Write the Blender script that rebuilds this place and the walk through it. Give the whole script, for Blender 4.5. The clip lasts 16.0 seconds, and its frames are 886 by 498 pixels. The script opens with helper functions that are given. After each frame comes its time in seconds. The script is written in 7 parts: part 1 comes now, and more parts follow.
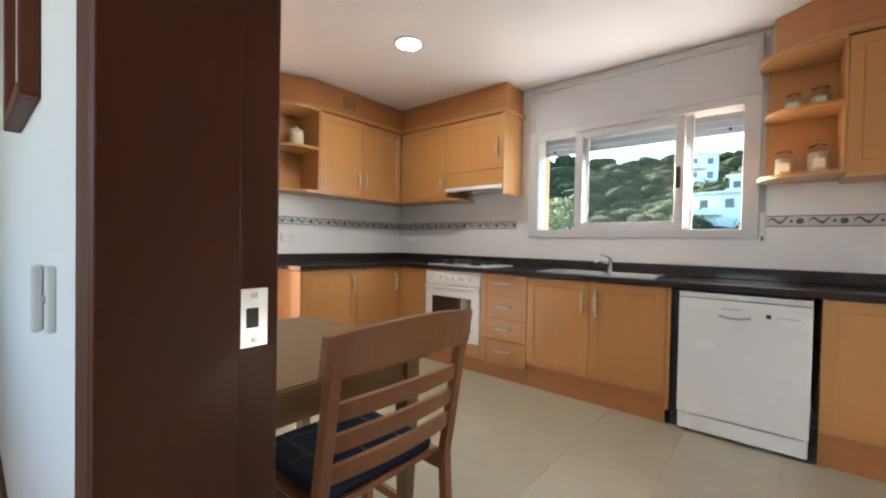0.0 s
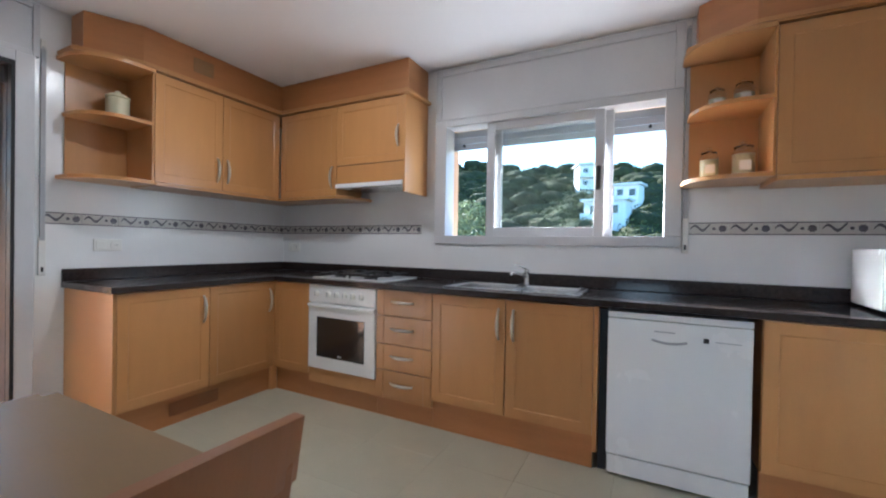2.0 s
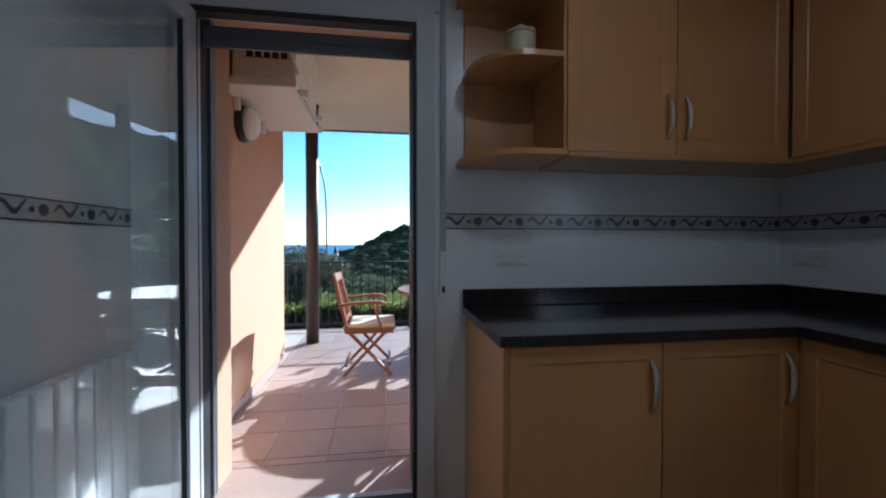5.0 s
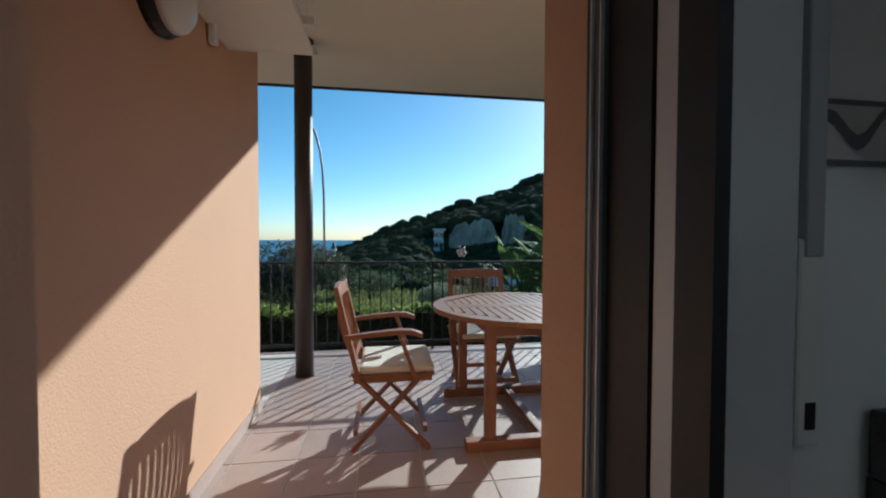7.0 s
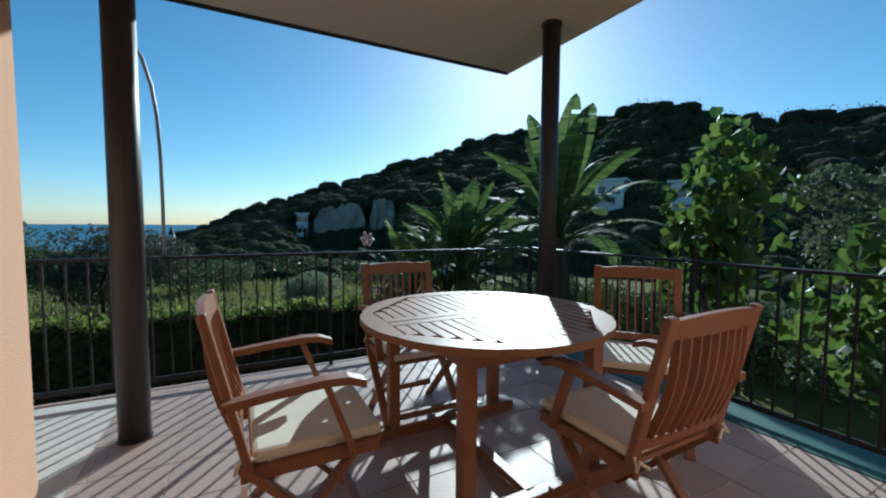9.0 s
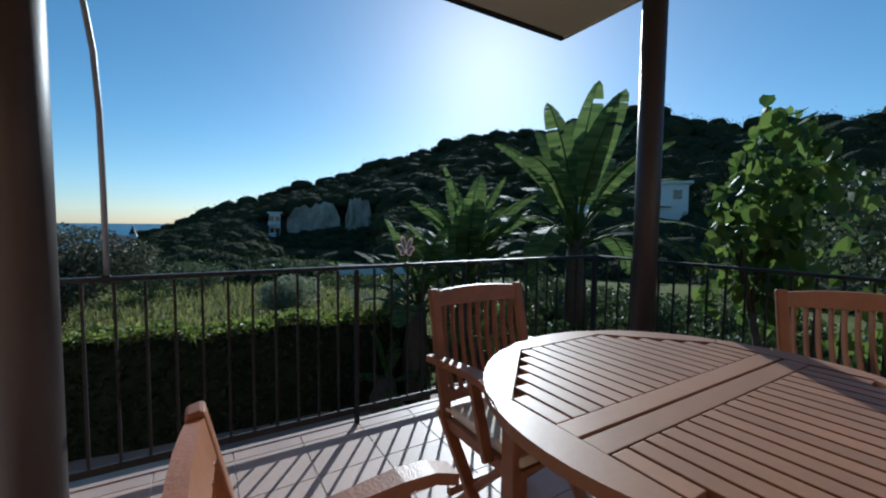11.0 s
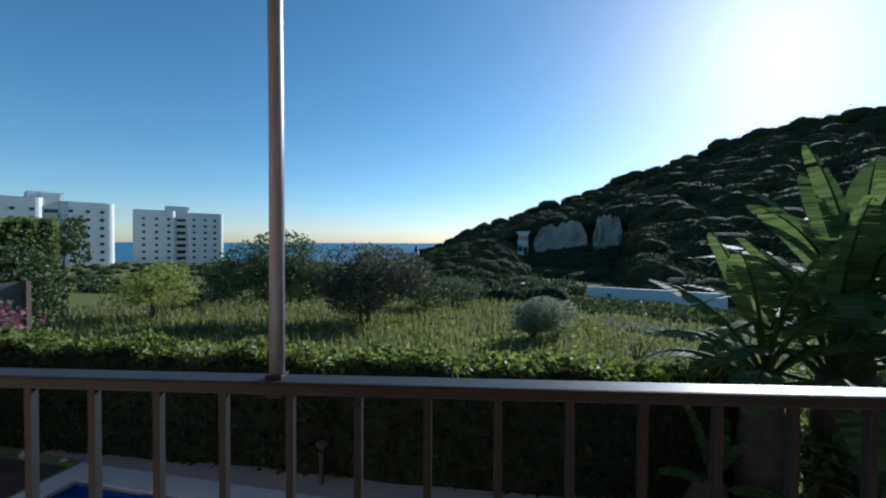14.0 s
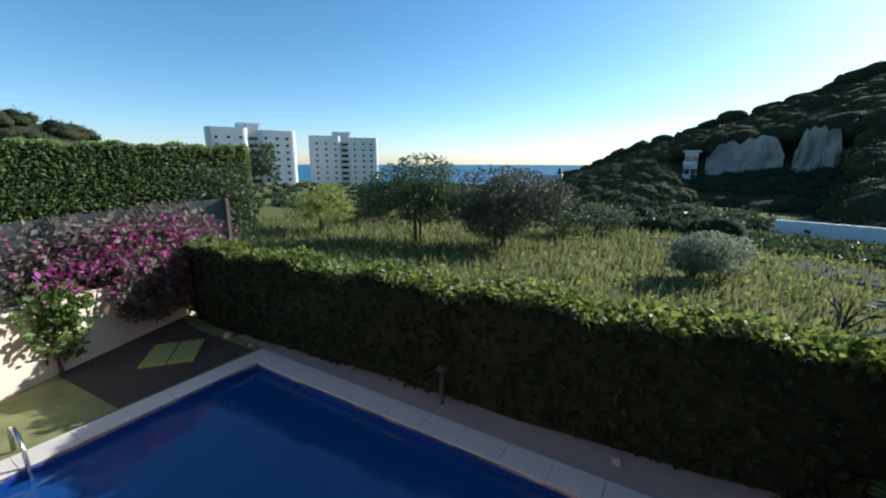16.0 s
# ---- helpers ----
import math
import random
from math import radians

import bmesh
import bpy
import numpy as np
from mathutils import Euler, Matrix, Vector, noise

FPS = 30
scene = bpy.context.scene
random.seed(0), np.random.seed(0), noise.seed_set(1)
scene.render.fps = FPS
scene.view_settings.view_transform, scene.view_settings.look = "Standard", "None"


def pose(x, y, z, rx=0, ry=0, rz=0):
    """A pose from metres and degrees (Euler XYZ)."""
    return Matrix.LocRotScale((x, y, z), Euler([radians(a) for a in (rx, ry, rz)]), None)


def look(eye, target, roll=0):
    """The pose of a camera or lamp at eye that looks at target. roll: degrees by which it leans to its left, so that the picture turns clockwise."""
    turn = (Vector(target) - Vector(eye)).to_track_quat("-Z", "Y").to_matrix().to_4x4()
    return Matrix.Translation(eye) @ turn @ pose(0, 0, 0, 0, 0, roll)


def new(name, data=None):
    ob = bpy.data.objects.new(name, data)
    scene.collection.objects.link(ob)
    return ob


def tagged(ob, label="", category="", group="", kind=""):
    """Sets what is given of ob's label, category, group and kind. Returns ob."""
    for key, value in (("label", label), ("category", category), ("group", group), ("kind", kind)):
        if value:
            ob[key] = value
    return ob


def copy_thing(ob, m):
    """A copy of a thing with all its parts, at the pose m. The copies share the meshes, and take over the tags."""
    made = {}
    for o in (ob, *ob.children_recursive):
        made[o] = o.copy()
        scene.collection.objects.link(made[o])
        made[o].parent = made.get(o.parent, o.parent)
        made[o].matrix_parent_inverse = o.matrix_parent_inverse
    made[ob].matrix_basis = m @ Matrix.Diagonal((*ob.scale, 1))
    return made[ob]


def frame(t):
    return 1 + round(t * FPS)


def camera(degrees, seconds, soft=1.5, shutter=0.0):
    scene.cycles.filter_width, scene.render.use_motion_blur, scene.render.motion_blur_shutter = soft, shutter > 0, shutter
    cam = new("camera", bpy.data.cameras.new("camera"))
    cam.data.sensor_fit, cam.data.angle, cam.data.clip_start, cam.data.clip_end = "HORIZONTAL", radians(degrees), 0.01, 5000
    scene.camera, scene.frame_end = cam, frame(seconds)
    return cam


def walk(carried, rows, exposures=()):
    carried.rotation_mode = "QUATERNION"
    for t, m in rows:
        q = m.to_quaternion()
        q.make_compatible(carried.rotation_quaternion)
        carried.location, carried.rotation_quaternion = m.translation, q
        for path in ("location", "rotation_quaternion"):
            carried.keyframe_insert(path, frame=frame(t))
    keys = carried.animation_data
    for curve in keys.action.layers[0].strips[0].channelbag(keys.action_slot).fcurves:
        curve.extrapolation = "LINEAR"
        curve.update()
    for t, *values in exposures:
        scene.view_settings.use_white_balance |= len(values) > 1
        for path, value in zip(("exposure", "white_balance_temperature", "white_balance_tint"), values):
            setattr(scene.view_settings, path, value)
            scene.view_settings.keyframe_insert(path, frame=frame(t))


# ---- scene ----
cam = camera(96.0, 16.0, 2.1)
PATH = [
    (0, (3.514, -3.409, 1.12), (2.235, -1.872, 1.086), 1.1),
    (0.5, (3.457, -3.292, 1.141), (2.427, -1.577, 1.113), 1.1),
    (1, (3.453, -3.145, 1.161), (2.582, -1.345, 1.135), 1.1),
    (1.5, (3.336, -3.016, 1.158), (2.532, -1.185, 1.142), 1.2),
    (2, (3.245, -2.822, 1.172), (2.332, -1.042, 1.154), 1.0),
    (2.5, (3.164, -2.6, 1.17), (2.035, -0.95, 1.143), 0.7),
    (3, (3.021, -2.381, 1.164), (1.629, -0.945, 1.129), 0.5),
    (3.5, (2.76, -2.215, 1.176), (1.153, -1.026, 1.148), 0.3),
    (4, (2.475, -2.109, 1.171), (0.684, -1.22, 1.147), 0.2),
    (4.5, (2.161, -2.042, 1.164), (0.237, -1.495, 1.145), 0.1),
    (5, (1.818, -2.055, 1.196), (-0.161, -1.767, 1.168), 0.0),
    (7.5, (0.109, -2.32, 1.176), (-1.865, -2.007, 1.111), 0.3),
    (8, (-0.101, -2.378, 1.178), (-2.014, -1.802, 1.092), 0.2),
    (8.5, (-0.301, -2.401, 1.172), (-2.123, -1.586, 1.051), 0.2),
    (11, (-1.625, -2.489, 1.18), (-3.335, -1.458, 1.06), 0.6),
    (11.5, (-1.927, -2.529, 1.195), (-3.688, -1.584, 1.134), 0.5),
    (12, (-2.229, -2.549, 1.172), (-4.085, -1.805, 1.142), 0.8),
    (12.5, (-2.513, -2.59, 1.168), (-4.436, -2.041, 1.141), 0.5),
    (13, (-2.761, -2.615, 1.167), (-4.73, -2.269, 1.145), 0.4),
    (13.5, (-3.044, -2.589, 1.16), (-5.042, -2.502, 1.136), 0.4),
    (14, (-3.239, -2.552, 1.159), (-5.236, -2.656, 1.124), 0.3),
    (14.5, (-3.524, -2.569, 1.159), (-5.509, -2.807, 1.114), 0.2),
    (15, (-3.694, -2.540, 1.2), (-5.636, -3.002, 1.082), 0.0),
    (15.5, (-3.764, -2.515, 1.2), (-5.636, -3.164, 0.928), 0.1),
    (16, (-3.794, -2.489, 1.2), (-5.595, -3.249, 0.779), 0.1),
]
EXPO = [(0.0, 3.72, 6250, 9), (1.0, 3.6, 5650, 9), (2.0, 3.4, 5350, 8), (3.0, 3.15, 5050, 6), (3.5, 2.95, 4850, 5), (4.0, 2.55, 4850, 5), (4.5, 1.85, 4850, 5), (5.0, 1.4, 4850, 4),
        (6.5, 0.7, 5200, 0), (7.5, 0.4, 5000, -5), (9.0, 0.3, 5000, -5), (11.0, 0.2, 5150, 3), (12.5, 0.5, 5350, 6), (13.5, 0.45, 5350, 7), (14.5, 0.45, 5250, 8), (15.5, 0.7, 5350, 10), (16.0, 0.9, 5500, 10)]
walk(cam, [(t, look(eye, target, roll)) for t, eye, target, roll in PATH], EXPO)

# ---- sky, sun and daylight ----
SUN_YAW, SUN_EL = 52.4, 24.4
sun_dir = Vector((-math.sin(radians(SUN_YAW)) * math.cos(radians(SUN_EL)), math.cos(radians(SUN_YAW)) * math.cos(radians(SUN_EL)), math.sin(radians(SUN_EL))))
world = bpy.data.worlds.new("world")
scene.world = world
world.use_nodes = True
wn = world.node_tree
sky = wn.nodes.new("ShaderNodeTexSky")
sky.sky_type = 'NISHITA'
sky.sun_disc = False
sky.sun_elevation = radians(SUN_EL)
sky.sun_rotation = radians(-SUN_YAW)
sky.air_density, sky.dust_density, sky.ozone_density = 1.0, 1.0, 1.6
sky.altitude = 1300
azure = wn.nodes.new("ShaderNodeHueSaturation")
azure.inputs["Hue"].default_value = 0.485
azure.inputs["Saturation"].default_value = 1.16
wn.links.new(sky.outputs[0], azure.inputs["Color"])
wn.links.new(azure.outputs[0], wn.nodes["Background"].inputs[0])
wn.nodes["Background"].inputs[1].default_value = 0.082
sun_data = bpy.data.lights.new("sun", 'SUN')
sun_data.energy, sun_data.angle, sun_data.color = 4.2, radians(0.55), (1.0, 0.93, 0.82)
sun = new("sun", sun_data)
sun.matrix_basis = look(sun_dir * 50, (0, 0, 0))


def area(name, eye, target, w, h, power, color):
    d = bpy.data.lights.new(name, 'AREA')
    d.shape, d.size, d.size_y, d.energy, d.color = 'RECTANGLE', w, h, power, color
    ob = new(name, d)
    ob.matrix_basis = look(eye, target)
    return ob


# the sky's light standing in the kitchen window
area("window_daylight", (2.57, -0.03, 1.68), (2.57, -1.0, 1.68), 1.45, 0.80, 0.9, (0.90, 0.95, 1.0))
# added fill lamp for the hall, in an unseen opening behind the walker
area("hall_fill", (2.6, -4.98, 1.58), (2.6, -3.0, 1.4), 1.9, 1.2, 1.1, (1.0, 0.86, 0.77))
LAMP_XY = (1.42, -1.33)

# ---- materials ----
def mat(name, color, rough=0.5, metal=0.0, vary=0.12, scale=6.0, bump=0.05, fine=60.0, stretch=(1, 1, 1), color2=None, random_tint=0.0, coat=0.0, coords='Object', trans=0.0, relief=0.004):
    """A surface with large stains, fine grain and a little relief."""
    m = bpy.data.materials.new(name)
    m.use_nodes = True
    nt = m.node_tree
    n, ln = nt.nodes, nt.links
    b = n["Principled BSDF"]
    tc = n.new("ShaderNodeTexCoord")
    mp = n.new("ShaderNodeMapping")
    mp.inputs["Scale"].default_value = stretch
    ln.new(tc.outputs[coords], mp.inputs[0])
    big = n.new("ShaderNodeTexNoise")
    big.inputs["Scale"].default_value = scale
    big.inputs["Detail"].default_value = 5
    ln.new(mp.outputs[0], big.inputs["Vector"])
    small = n.new("ShaderNodeTexNoise")
    small.inputs["Scale"].default_value = fine
    small.inputs["Detail"].default_value = 3
    ln.new(mp.outputs[0], small.inputs["Vector"])
    ramp = n.new("ShaderNodeValToRGB")
    c1 = color
    c2 = color2 or tuple(min(1, c * (1 - 2.2 * vary)) for c in color)
    ramp.color_ramp.elements[0].position, ramp.color_ramp.elements[1].position = 0.3, 0.7
    ramp.color_ramp.elements[0].color = (*c2, 1)
    ramp.color_ramp.elements[1].color = (*c1, 1)
    mixf = n.new("ShaderNodeMath")
    mixf.operation = 'MULTIPLY_ADD'
    mixf.inputs[1].default_value = 0.35
    ln.new(small.outputs[0], mixf.inputs[0])
    sub = n.new("ShaderNodeMath")
    sub.operation = 'MULTIPLY'
    sub.inputs[1].default_value = 0.65
    ln.new(big.outputs[0], sub.inputs[0])
    ln.new(sub.outputs[0], mixf.inputs[2])
    ln.new(mixf.outputs[0], ramp.inputs[0])
    out = ramp.outputs[0]
    if random_tint:
        oi = n.new("ShaderNodeObjectInfo")
        hsv = n.new("ShaderNodeHueSaturation")
        mr = n.new("ShaderNodeMapRange")
        mr.inputs[3].default_value, mr.inputs[4].default_value = 1 - random_tint, 1 + random_tint
        ln.new(oi.outputs["Random"], mr.inputs[0])
        ln.new(mr.outputs[0], hsv.inputs["Value"])
        ln.new(out, hsv.inputs["Color"])
        out = hsv.outputs[0]
    ln.new(out, b.inputs["Base Color"])
    rr = n.new("ShaderNodeMapRange")
    rr.inputs[3].default_value, rr.inputs[4].default_value = max(0.02, rough - 0.08), min(1, rough + 0.08)
    ln.new(big.outputs[0], rr.inputs[0])
    ln.new(rr.outputs[0], b.inputs["Roughness"])
    b.inputs["Metallic"].default_value = metal
    b.inputs["Coat Weight"].default_value = coat
    b.inputs["Coat Roughness"].default_value = 0.12
    if trans:
        b.inputs["Transmission Weight"].default_value = trans
    if bump:
        bp = n.new("ShaderNodeBump")
        bp.inputs["Strength"].default_value = min(1.0, bump * 4)
        bp.inputs["Distance"].default_value = relief
        ln.new(small.outputs[0], bp.inputs["Height"])
        ln.new(bp.outputs[0], b.inputs["Normal"])
    return m


def leafmat(name, color, color2, rough=0.55, through_light=0.35, gloss=0.4):
    """Foliage whose single leaves differ and let some light through."""
    m = bpy.data.materials.new(name)
    m.use_nodes = True
    nt = m.node_tree
    n, ln = nt.nodes, nt.links
    b = n["Principled BSDF"]
    geo = n.new("ShaderNodeNewGeometry")
    ramp = n.new("ShaderNodeValToRGB")
    ramp.color_ramp.elements[0].color, ramp.color_ramp.elements[1].color = (*color, 1), (*color2, 1)
    ln.new(geo.outputs["Random Per Island"], ramp.inputs[0])
    ln.new(ramp.outputs[0], b.inputs["Base Color"])
    b.inputs["Roughness"].default_value = rough
    b.inputs["Specular IOR Level"].default_value = gloss
    tr = n.new("ShaderNodeBsdfTranslucent")
    hs = n.new("ShaderNodeHueSaturation")
    hs.inputs["Value"].default_value = 1.6
    ln.new(ramp.outputs[0], hs.inputs["Color"])
    ln.new(hs.outputs[0], tr.inputs[0])
    mx = n.new("ShaderNodeMixShader")
    mx.inputs[0].default_value = through_light
    ln.new(b.outputs[0], mx.inputs[1])
    ln.new(tr.outputs[0], mx.inputs[2])
    ln.new(mx.outputs[0], n["Material Output"].inputs[0])
    return m


def glassmat(name, tint=(0.95, 0.98, 0.97), rough=0.0):
    m = bpy.data.materials.new(name)
    m.use_nodes = True
    b = m.node_tree.nodes["Principled BSDF"]
    b.inputs["Base Color"].default_value = (*tint, 1)
    b.inputs["Transmission Weight"].default_value = 1.0
    b.inputs["Roughness"].default_value = rough
    b.inputs["IOR"].default_value = 1.45
    return m


def glow(name, color, strength):
    m = bpy.data.materials.new(name)
    m.use_nodes = True
    b = m.node_tree.nodes["Principled BSDF"]
    b.inputs["Base Color"].default_value = (0.9, 0.9, 0.9, 1)
    b.inputs["Emission Color"].default_value = (*color, 1)
    b.inputs["Emission Strength"].default_value = strength
    return m


BEECH = mat("beech_veneer", (0.52, 0.252, 0.086), 0.32, vary=0.045, scale=3, fine=40, bump=0.004, stretch=(6, 6, 0.8), coat=0.22, random_tint=0.10)
BEECH_DARK = mat("beech_cornice", (0.45, 0.19, 0.062), 0.35, vary=0.08, scale=3, fine=40, bump=0.01, stretch=(0.8, 0.8, 6), coat=0.25)
TABLE_WOOD = mat("kitchen_table_wood", (0.26, 0.155, 0.062), 0.40, vary=0.04, scale=3, fine=30, bump=0.0, stretch=(1, 7, 7), coat=0.08)
CHAIR_WOOD = mat("cherry_wood", (0.32, 0.125, 0.046), 0.34, vary=0.06, scale=4, fine=40, bump=0.015, stretch=(5, 5, 1), coat=0.25)
DARK_WOOD = mat("dark_door_wood", (0.105, 0.027, 0.013), 0.50, vary=0.07, scale=3, fine=30, bump=0.01, stretch=(8, 8, 0.7), coat=0.04)
DARK_WOOD.node_tree.nodes["Principled BSDF"].inputs["Specular IOR Level"].default_value = 0.25
TEAK = mat("teak", (0.285, 0.115, 0.050), 0.45, vary=0.14, scale=5, fine=50, bump=0.06, stretch=(3, 3, 3), random_tint=0.12)
TEAK_TOP = mat("weathered_teak", (0.30, 0.150, 0.076), 0.46, vary=0.10, scale=5, fine=60, bump=0.02, random_tint=0.10)
TEAK_TOP.node_tree.nodes["Principled BSDF"].inputs["Specular IOR Level"].default_value = 0.28
STEEL = mat("steel", (0.62, 0.62, 0.62), 0.25, 1.0, vary=0.05, bump=0.01)
NICKEL = mat("brushed_nickel", (0.68, 0.62, 0.53), 0.38, 1.0, vary=0.05, bump=0.01)
WALLTILE = mat("white_wall_tile", (0.82, 0.82, 0.83), 0.22, vary=0.015, scale=2, fine=18, bump=0.006)
PLASTER = mat("white_plaster", (0.82, 0.80, 0.78), 0.85, vary=0.02, scale=2, fine=90, bump=0.05)
CEIL = mat("ceiling_paint", (0.84, 0.80, 0.79), 0.9, vary=0.015, scale=1.5, fine=90, bump=0.03)
FLOORT = mat("cream_floor_tile", (0.52, 0.49, 0.375), 0.20, vary=0.04, scale=5, fine=80, bump=0.006, random_tint=0.015)
GROUT = mat("grout", (0.50, 0.46, 0.36), 0.8, vary=0.05)
GRANITE = mat("brown_granite", (0.042, 0.030, 0.027), 0.13, vary=0.25, scale=60, fine=300, bump=0.0, color2=(0.016, 0.012, 0.012))
ENAMEL = mat("white_enamel", (0.80, 0.80, 0.81), 0.25, vary=0.01, bump=0.0, coat=0.3)
PLASTIC = mat("white_plastic", (0.78, 0.77, 0.74), 0.4, vary=0.02, bump=0.0)
BLACK = mat("black_plastic", (0.012, 0.012, 0.013), 0.35, vary=0.1, bump=0.0)
DARKGLASS = mat("oven_glass", (0.012, 0.012, 0.014), 0.06, vary=0.1, bump=0.0, coat=0.5)
ALU = mat("white_aluminium", (0.60, 0.60, 0.625), 0.35, vary=0.03, scale=3, bump=0.008)
SHUTTER = mat("grey_shutter_slats", (0.42, 0.43, 0.46), 0.5, vary=0.05, bump=0.02)
GUIDE = mat("grey_shutter_guide", (0.17, 0.17, 0.19), 0.45, vary=0.08, bump=0.01)
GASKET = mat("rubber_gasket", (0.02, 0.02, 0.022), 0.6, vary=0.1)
GLASS = glassmat("clear_glass")
JARGLASS = glassmat("jar_glass", (0.93, 0.96, 0.93), 0.02)
BORDER = mat("border_tile", (0.62, 0.60, 0.58), 0.25, vary=0.06, scale=9, bump=0.01)
BORDERINK = mat("border_ink", (0.13, 0.12, 0.15), 0.3, vary=0.2, scale=20, bump=0.0)
PLAID = mat("navy_tartan_cloth", (0.018, 0.026, 0.075), 0.9, vary=0.2, scale=30, fine=400, bump=0.1)
PLAIDLINE = mat("tartan_stripe", (0.10, 0.13, 0.10), 0.9, vary=0.2, bump=0.1)
ORANGE = mat("orange_render", (0.67, 0.395, 0.245), 0.9, vary=0.05, scale=1.2, fine=120, bump=0.12)
SOFFIT = mat("soffit_paint", (0.72, 0.64, 0.52), 0.9, vary=0.02, scale=1.2, fine=80, bump=0.05)
TERRACE = mat("terrace_tile", (0.50, 0.365, 0.305), 0.5, vary=0.10, scale=4, fine=70, bump=0.05, random_tint=0.08)
TJOINT = mat("terrace_joint", (0.68, 0.62, 0.56), 0.9, vary=0.1)
IRON = mat("dark_painted_iron", (0.026, 0.026, 0.029), 0.52, vary=0.2, scale=12, bump=0.03)
IRON.node_tree.nodes["Principled BSDF"].inputs["Specular IOR Level"].default_value = 0.28
POSTMAT = mat("brown_steel_post", (0.052, 0.040, 0.038), 0.50, vary=0.15, scale=8, bump=0.03)
POLEMAT = mat("galvanised_pole", (0.29, 0.31, 0.35), 0.45, 0.35, vary=0.1, scale=9, bump=0.03)
CUSHION = mat("cream_canvas", (0.80, 0.74, 0.62), 0.95, vary=0.05, scale=6, fine=300, bump=0.12)
LAMPGLOW = glow("lamp_glow", (1.0, 0.97, 0.90), 2.6)
PORCELAIN = mat("cream_ceramic", (0.70, 0.66, 0.45), 0.35, vary=0.06, bump=0.01)


# ---- building helpers ----
def part(name, bm, material, parent, label="", smooth=False):
    me = bpy.data.meshes.new(name)
    bm.normal_update()
    bm.to_mesh(me)
    bm.free()
    if smooth:
        me.polygons.foreach_set("use_smooth", [True] * len(me.polygons))
    me.materials.append(material)
    ob = new(name, me)
    if parent:
        ob.parent = parent
    if label:
        tagged(ob, label)
    return ob


def solid(name, bm, material, label, category, group="", kind="", smooth=False):
    """A thing or a piece of the setting that is one mesh."""
    return tagged(part(name, bm, material, None, "", smooth), label, category, group, kind)


def thing(name, label, category, group="", kind=""):
    ob = new(name)
    ob.empty_display_size = 0.1
    return tagged(ob, label, category, group, kind)


def box(bm, x0, x1, y0, y1, z0, z1, bevel=0.0, turn=None):
    m = Matrix.Translation(((x0 + x1) / 2, (y0 + y1) / 2, (z0 + z1) / 2)) @ Matrix.Diagonal((abs(x1 - x0), abs(y1 - y0), abs(z1 - z0), 1))
    if turn is not None:
        m = turn @ m
    vs = bmesh.ops.create_cube(bm, size=1, matrix=m)["verts"]
    if bevel:
        es = list({e for v in vs for e in v.link_edges})
        bmesh.ops.bevel(bm, geom=es, offset=bevel, segments=2, affect='EDGES', profile=0.5)
    return bm


def boxes(*rows, bevel=0.0):
    bm = bmesh.new()
    for r in rows:
        box(bm, *r, bevel=bevel)
    return bm


def beam(bm, a, b, w, d, bevel=0.0, side=(0, 0, 1)):
    """A bar of section w x d from a to b."""
    a, b = Vector(a), Vector(b)
    z = (b - a).normalized()
    x = Vector(side).cross(z)
    if x.length < 1e-4:
        x = Vector((1, 0, 0)).cross(z)
    x.normalize()
    y = z.cross(x)
    m = Matrix((x, y, z)).transposed().to_4x4()
    m.translation = (a + b) / 2
    L = (b - a).length
    box(bm, -w / 2, w / 2, -d / 2, d / 2, -L / 2, L / 2, bevel, m)
    return bm


def tube(bm, points, radius, seg=10, cap=True):
    """A round bar along points; radius a number or one for each point."""
    pts = [Vector(p) for p in points]
    rad = radius if isinstance(radius, (list, tuple)) else [radius] * len(pts)
    rings = []
    up = Vector((0.123, 0.31, 0.94)).normalized()
    for i, p in enumerate(pts):
        t = (pts[min(i + 1, len(pts) - 1)] - pts[max(i - 1, 0)]).normalized()
        x = up.cross(t)
        if x.length < 1e-3:
            x = Vector((1, 0, 0)).cross(t)
        x.normalize()
        y = t.cross(x)
        rings.append([bm.verts.new(p + rad[i] * (math.cos(k * math.tau / seg) * x + math.sin(k * math.tau / seg) * y)) for k in range(seg)])
    for a, b in zip(rings, rings[1:]):
        for k in range(seg):
            bm.faces.new((a[k], a[(k + 1) % seg], b[(k + 1) % seg], b[k]))
    if cap:
        bm.faces.new(rings[0][::-1])
        bm.faces.new(rings[-1])
    return bm


def lathe(bm, profile, cx=0.0, cy=0.0, seg=20, squash=1.0):
    """Turned shape: profile of (radius, z) from the bottom up."""
    rings = []
    for r, z in profile:
        rings.append([bm.verts.new((cx + max(r, 1e-4) * math.cos(k * math.tau / seg), cy + squash * max(r, 1e-4) * math.sin(k * math.tau / seg), z)) for k in range(seg)])
    for a, b in zip(rings, rings[1:]):
        for k in range(seg):
            bm.faces.new((a[k], a[(k + 1) % seg], b[(k + 1) % seg], b[k]))
    bm.faces.new(rings[0][::-1])
    bm.faces.new(rings[-1])
    return bm


def prism(bm, outline, z0, z1):
    """An upright slab over a flat outline (counter-clockwise x, y)."""
    lo = [bm.verts.new((x, y, z0)) for x, y in outline]
    hi = [bm.verts.new((x, y, z1)) for x, y in outline]
    n = len(outline)
    for k in range(n):
        bm.faces.new((lo[k], lo[(k + 1) % n], hi[(k + 1) % n], hi[k]))
    bm.faces.new(lo[::-1])
    bm.faces.new(hi)
    return bm


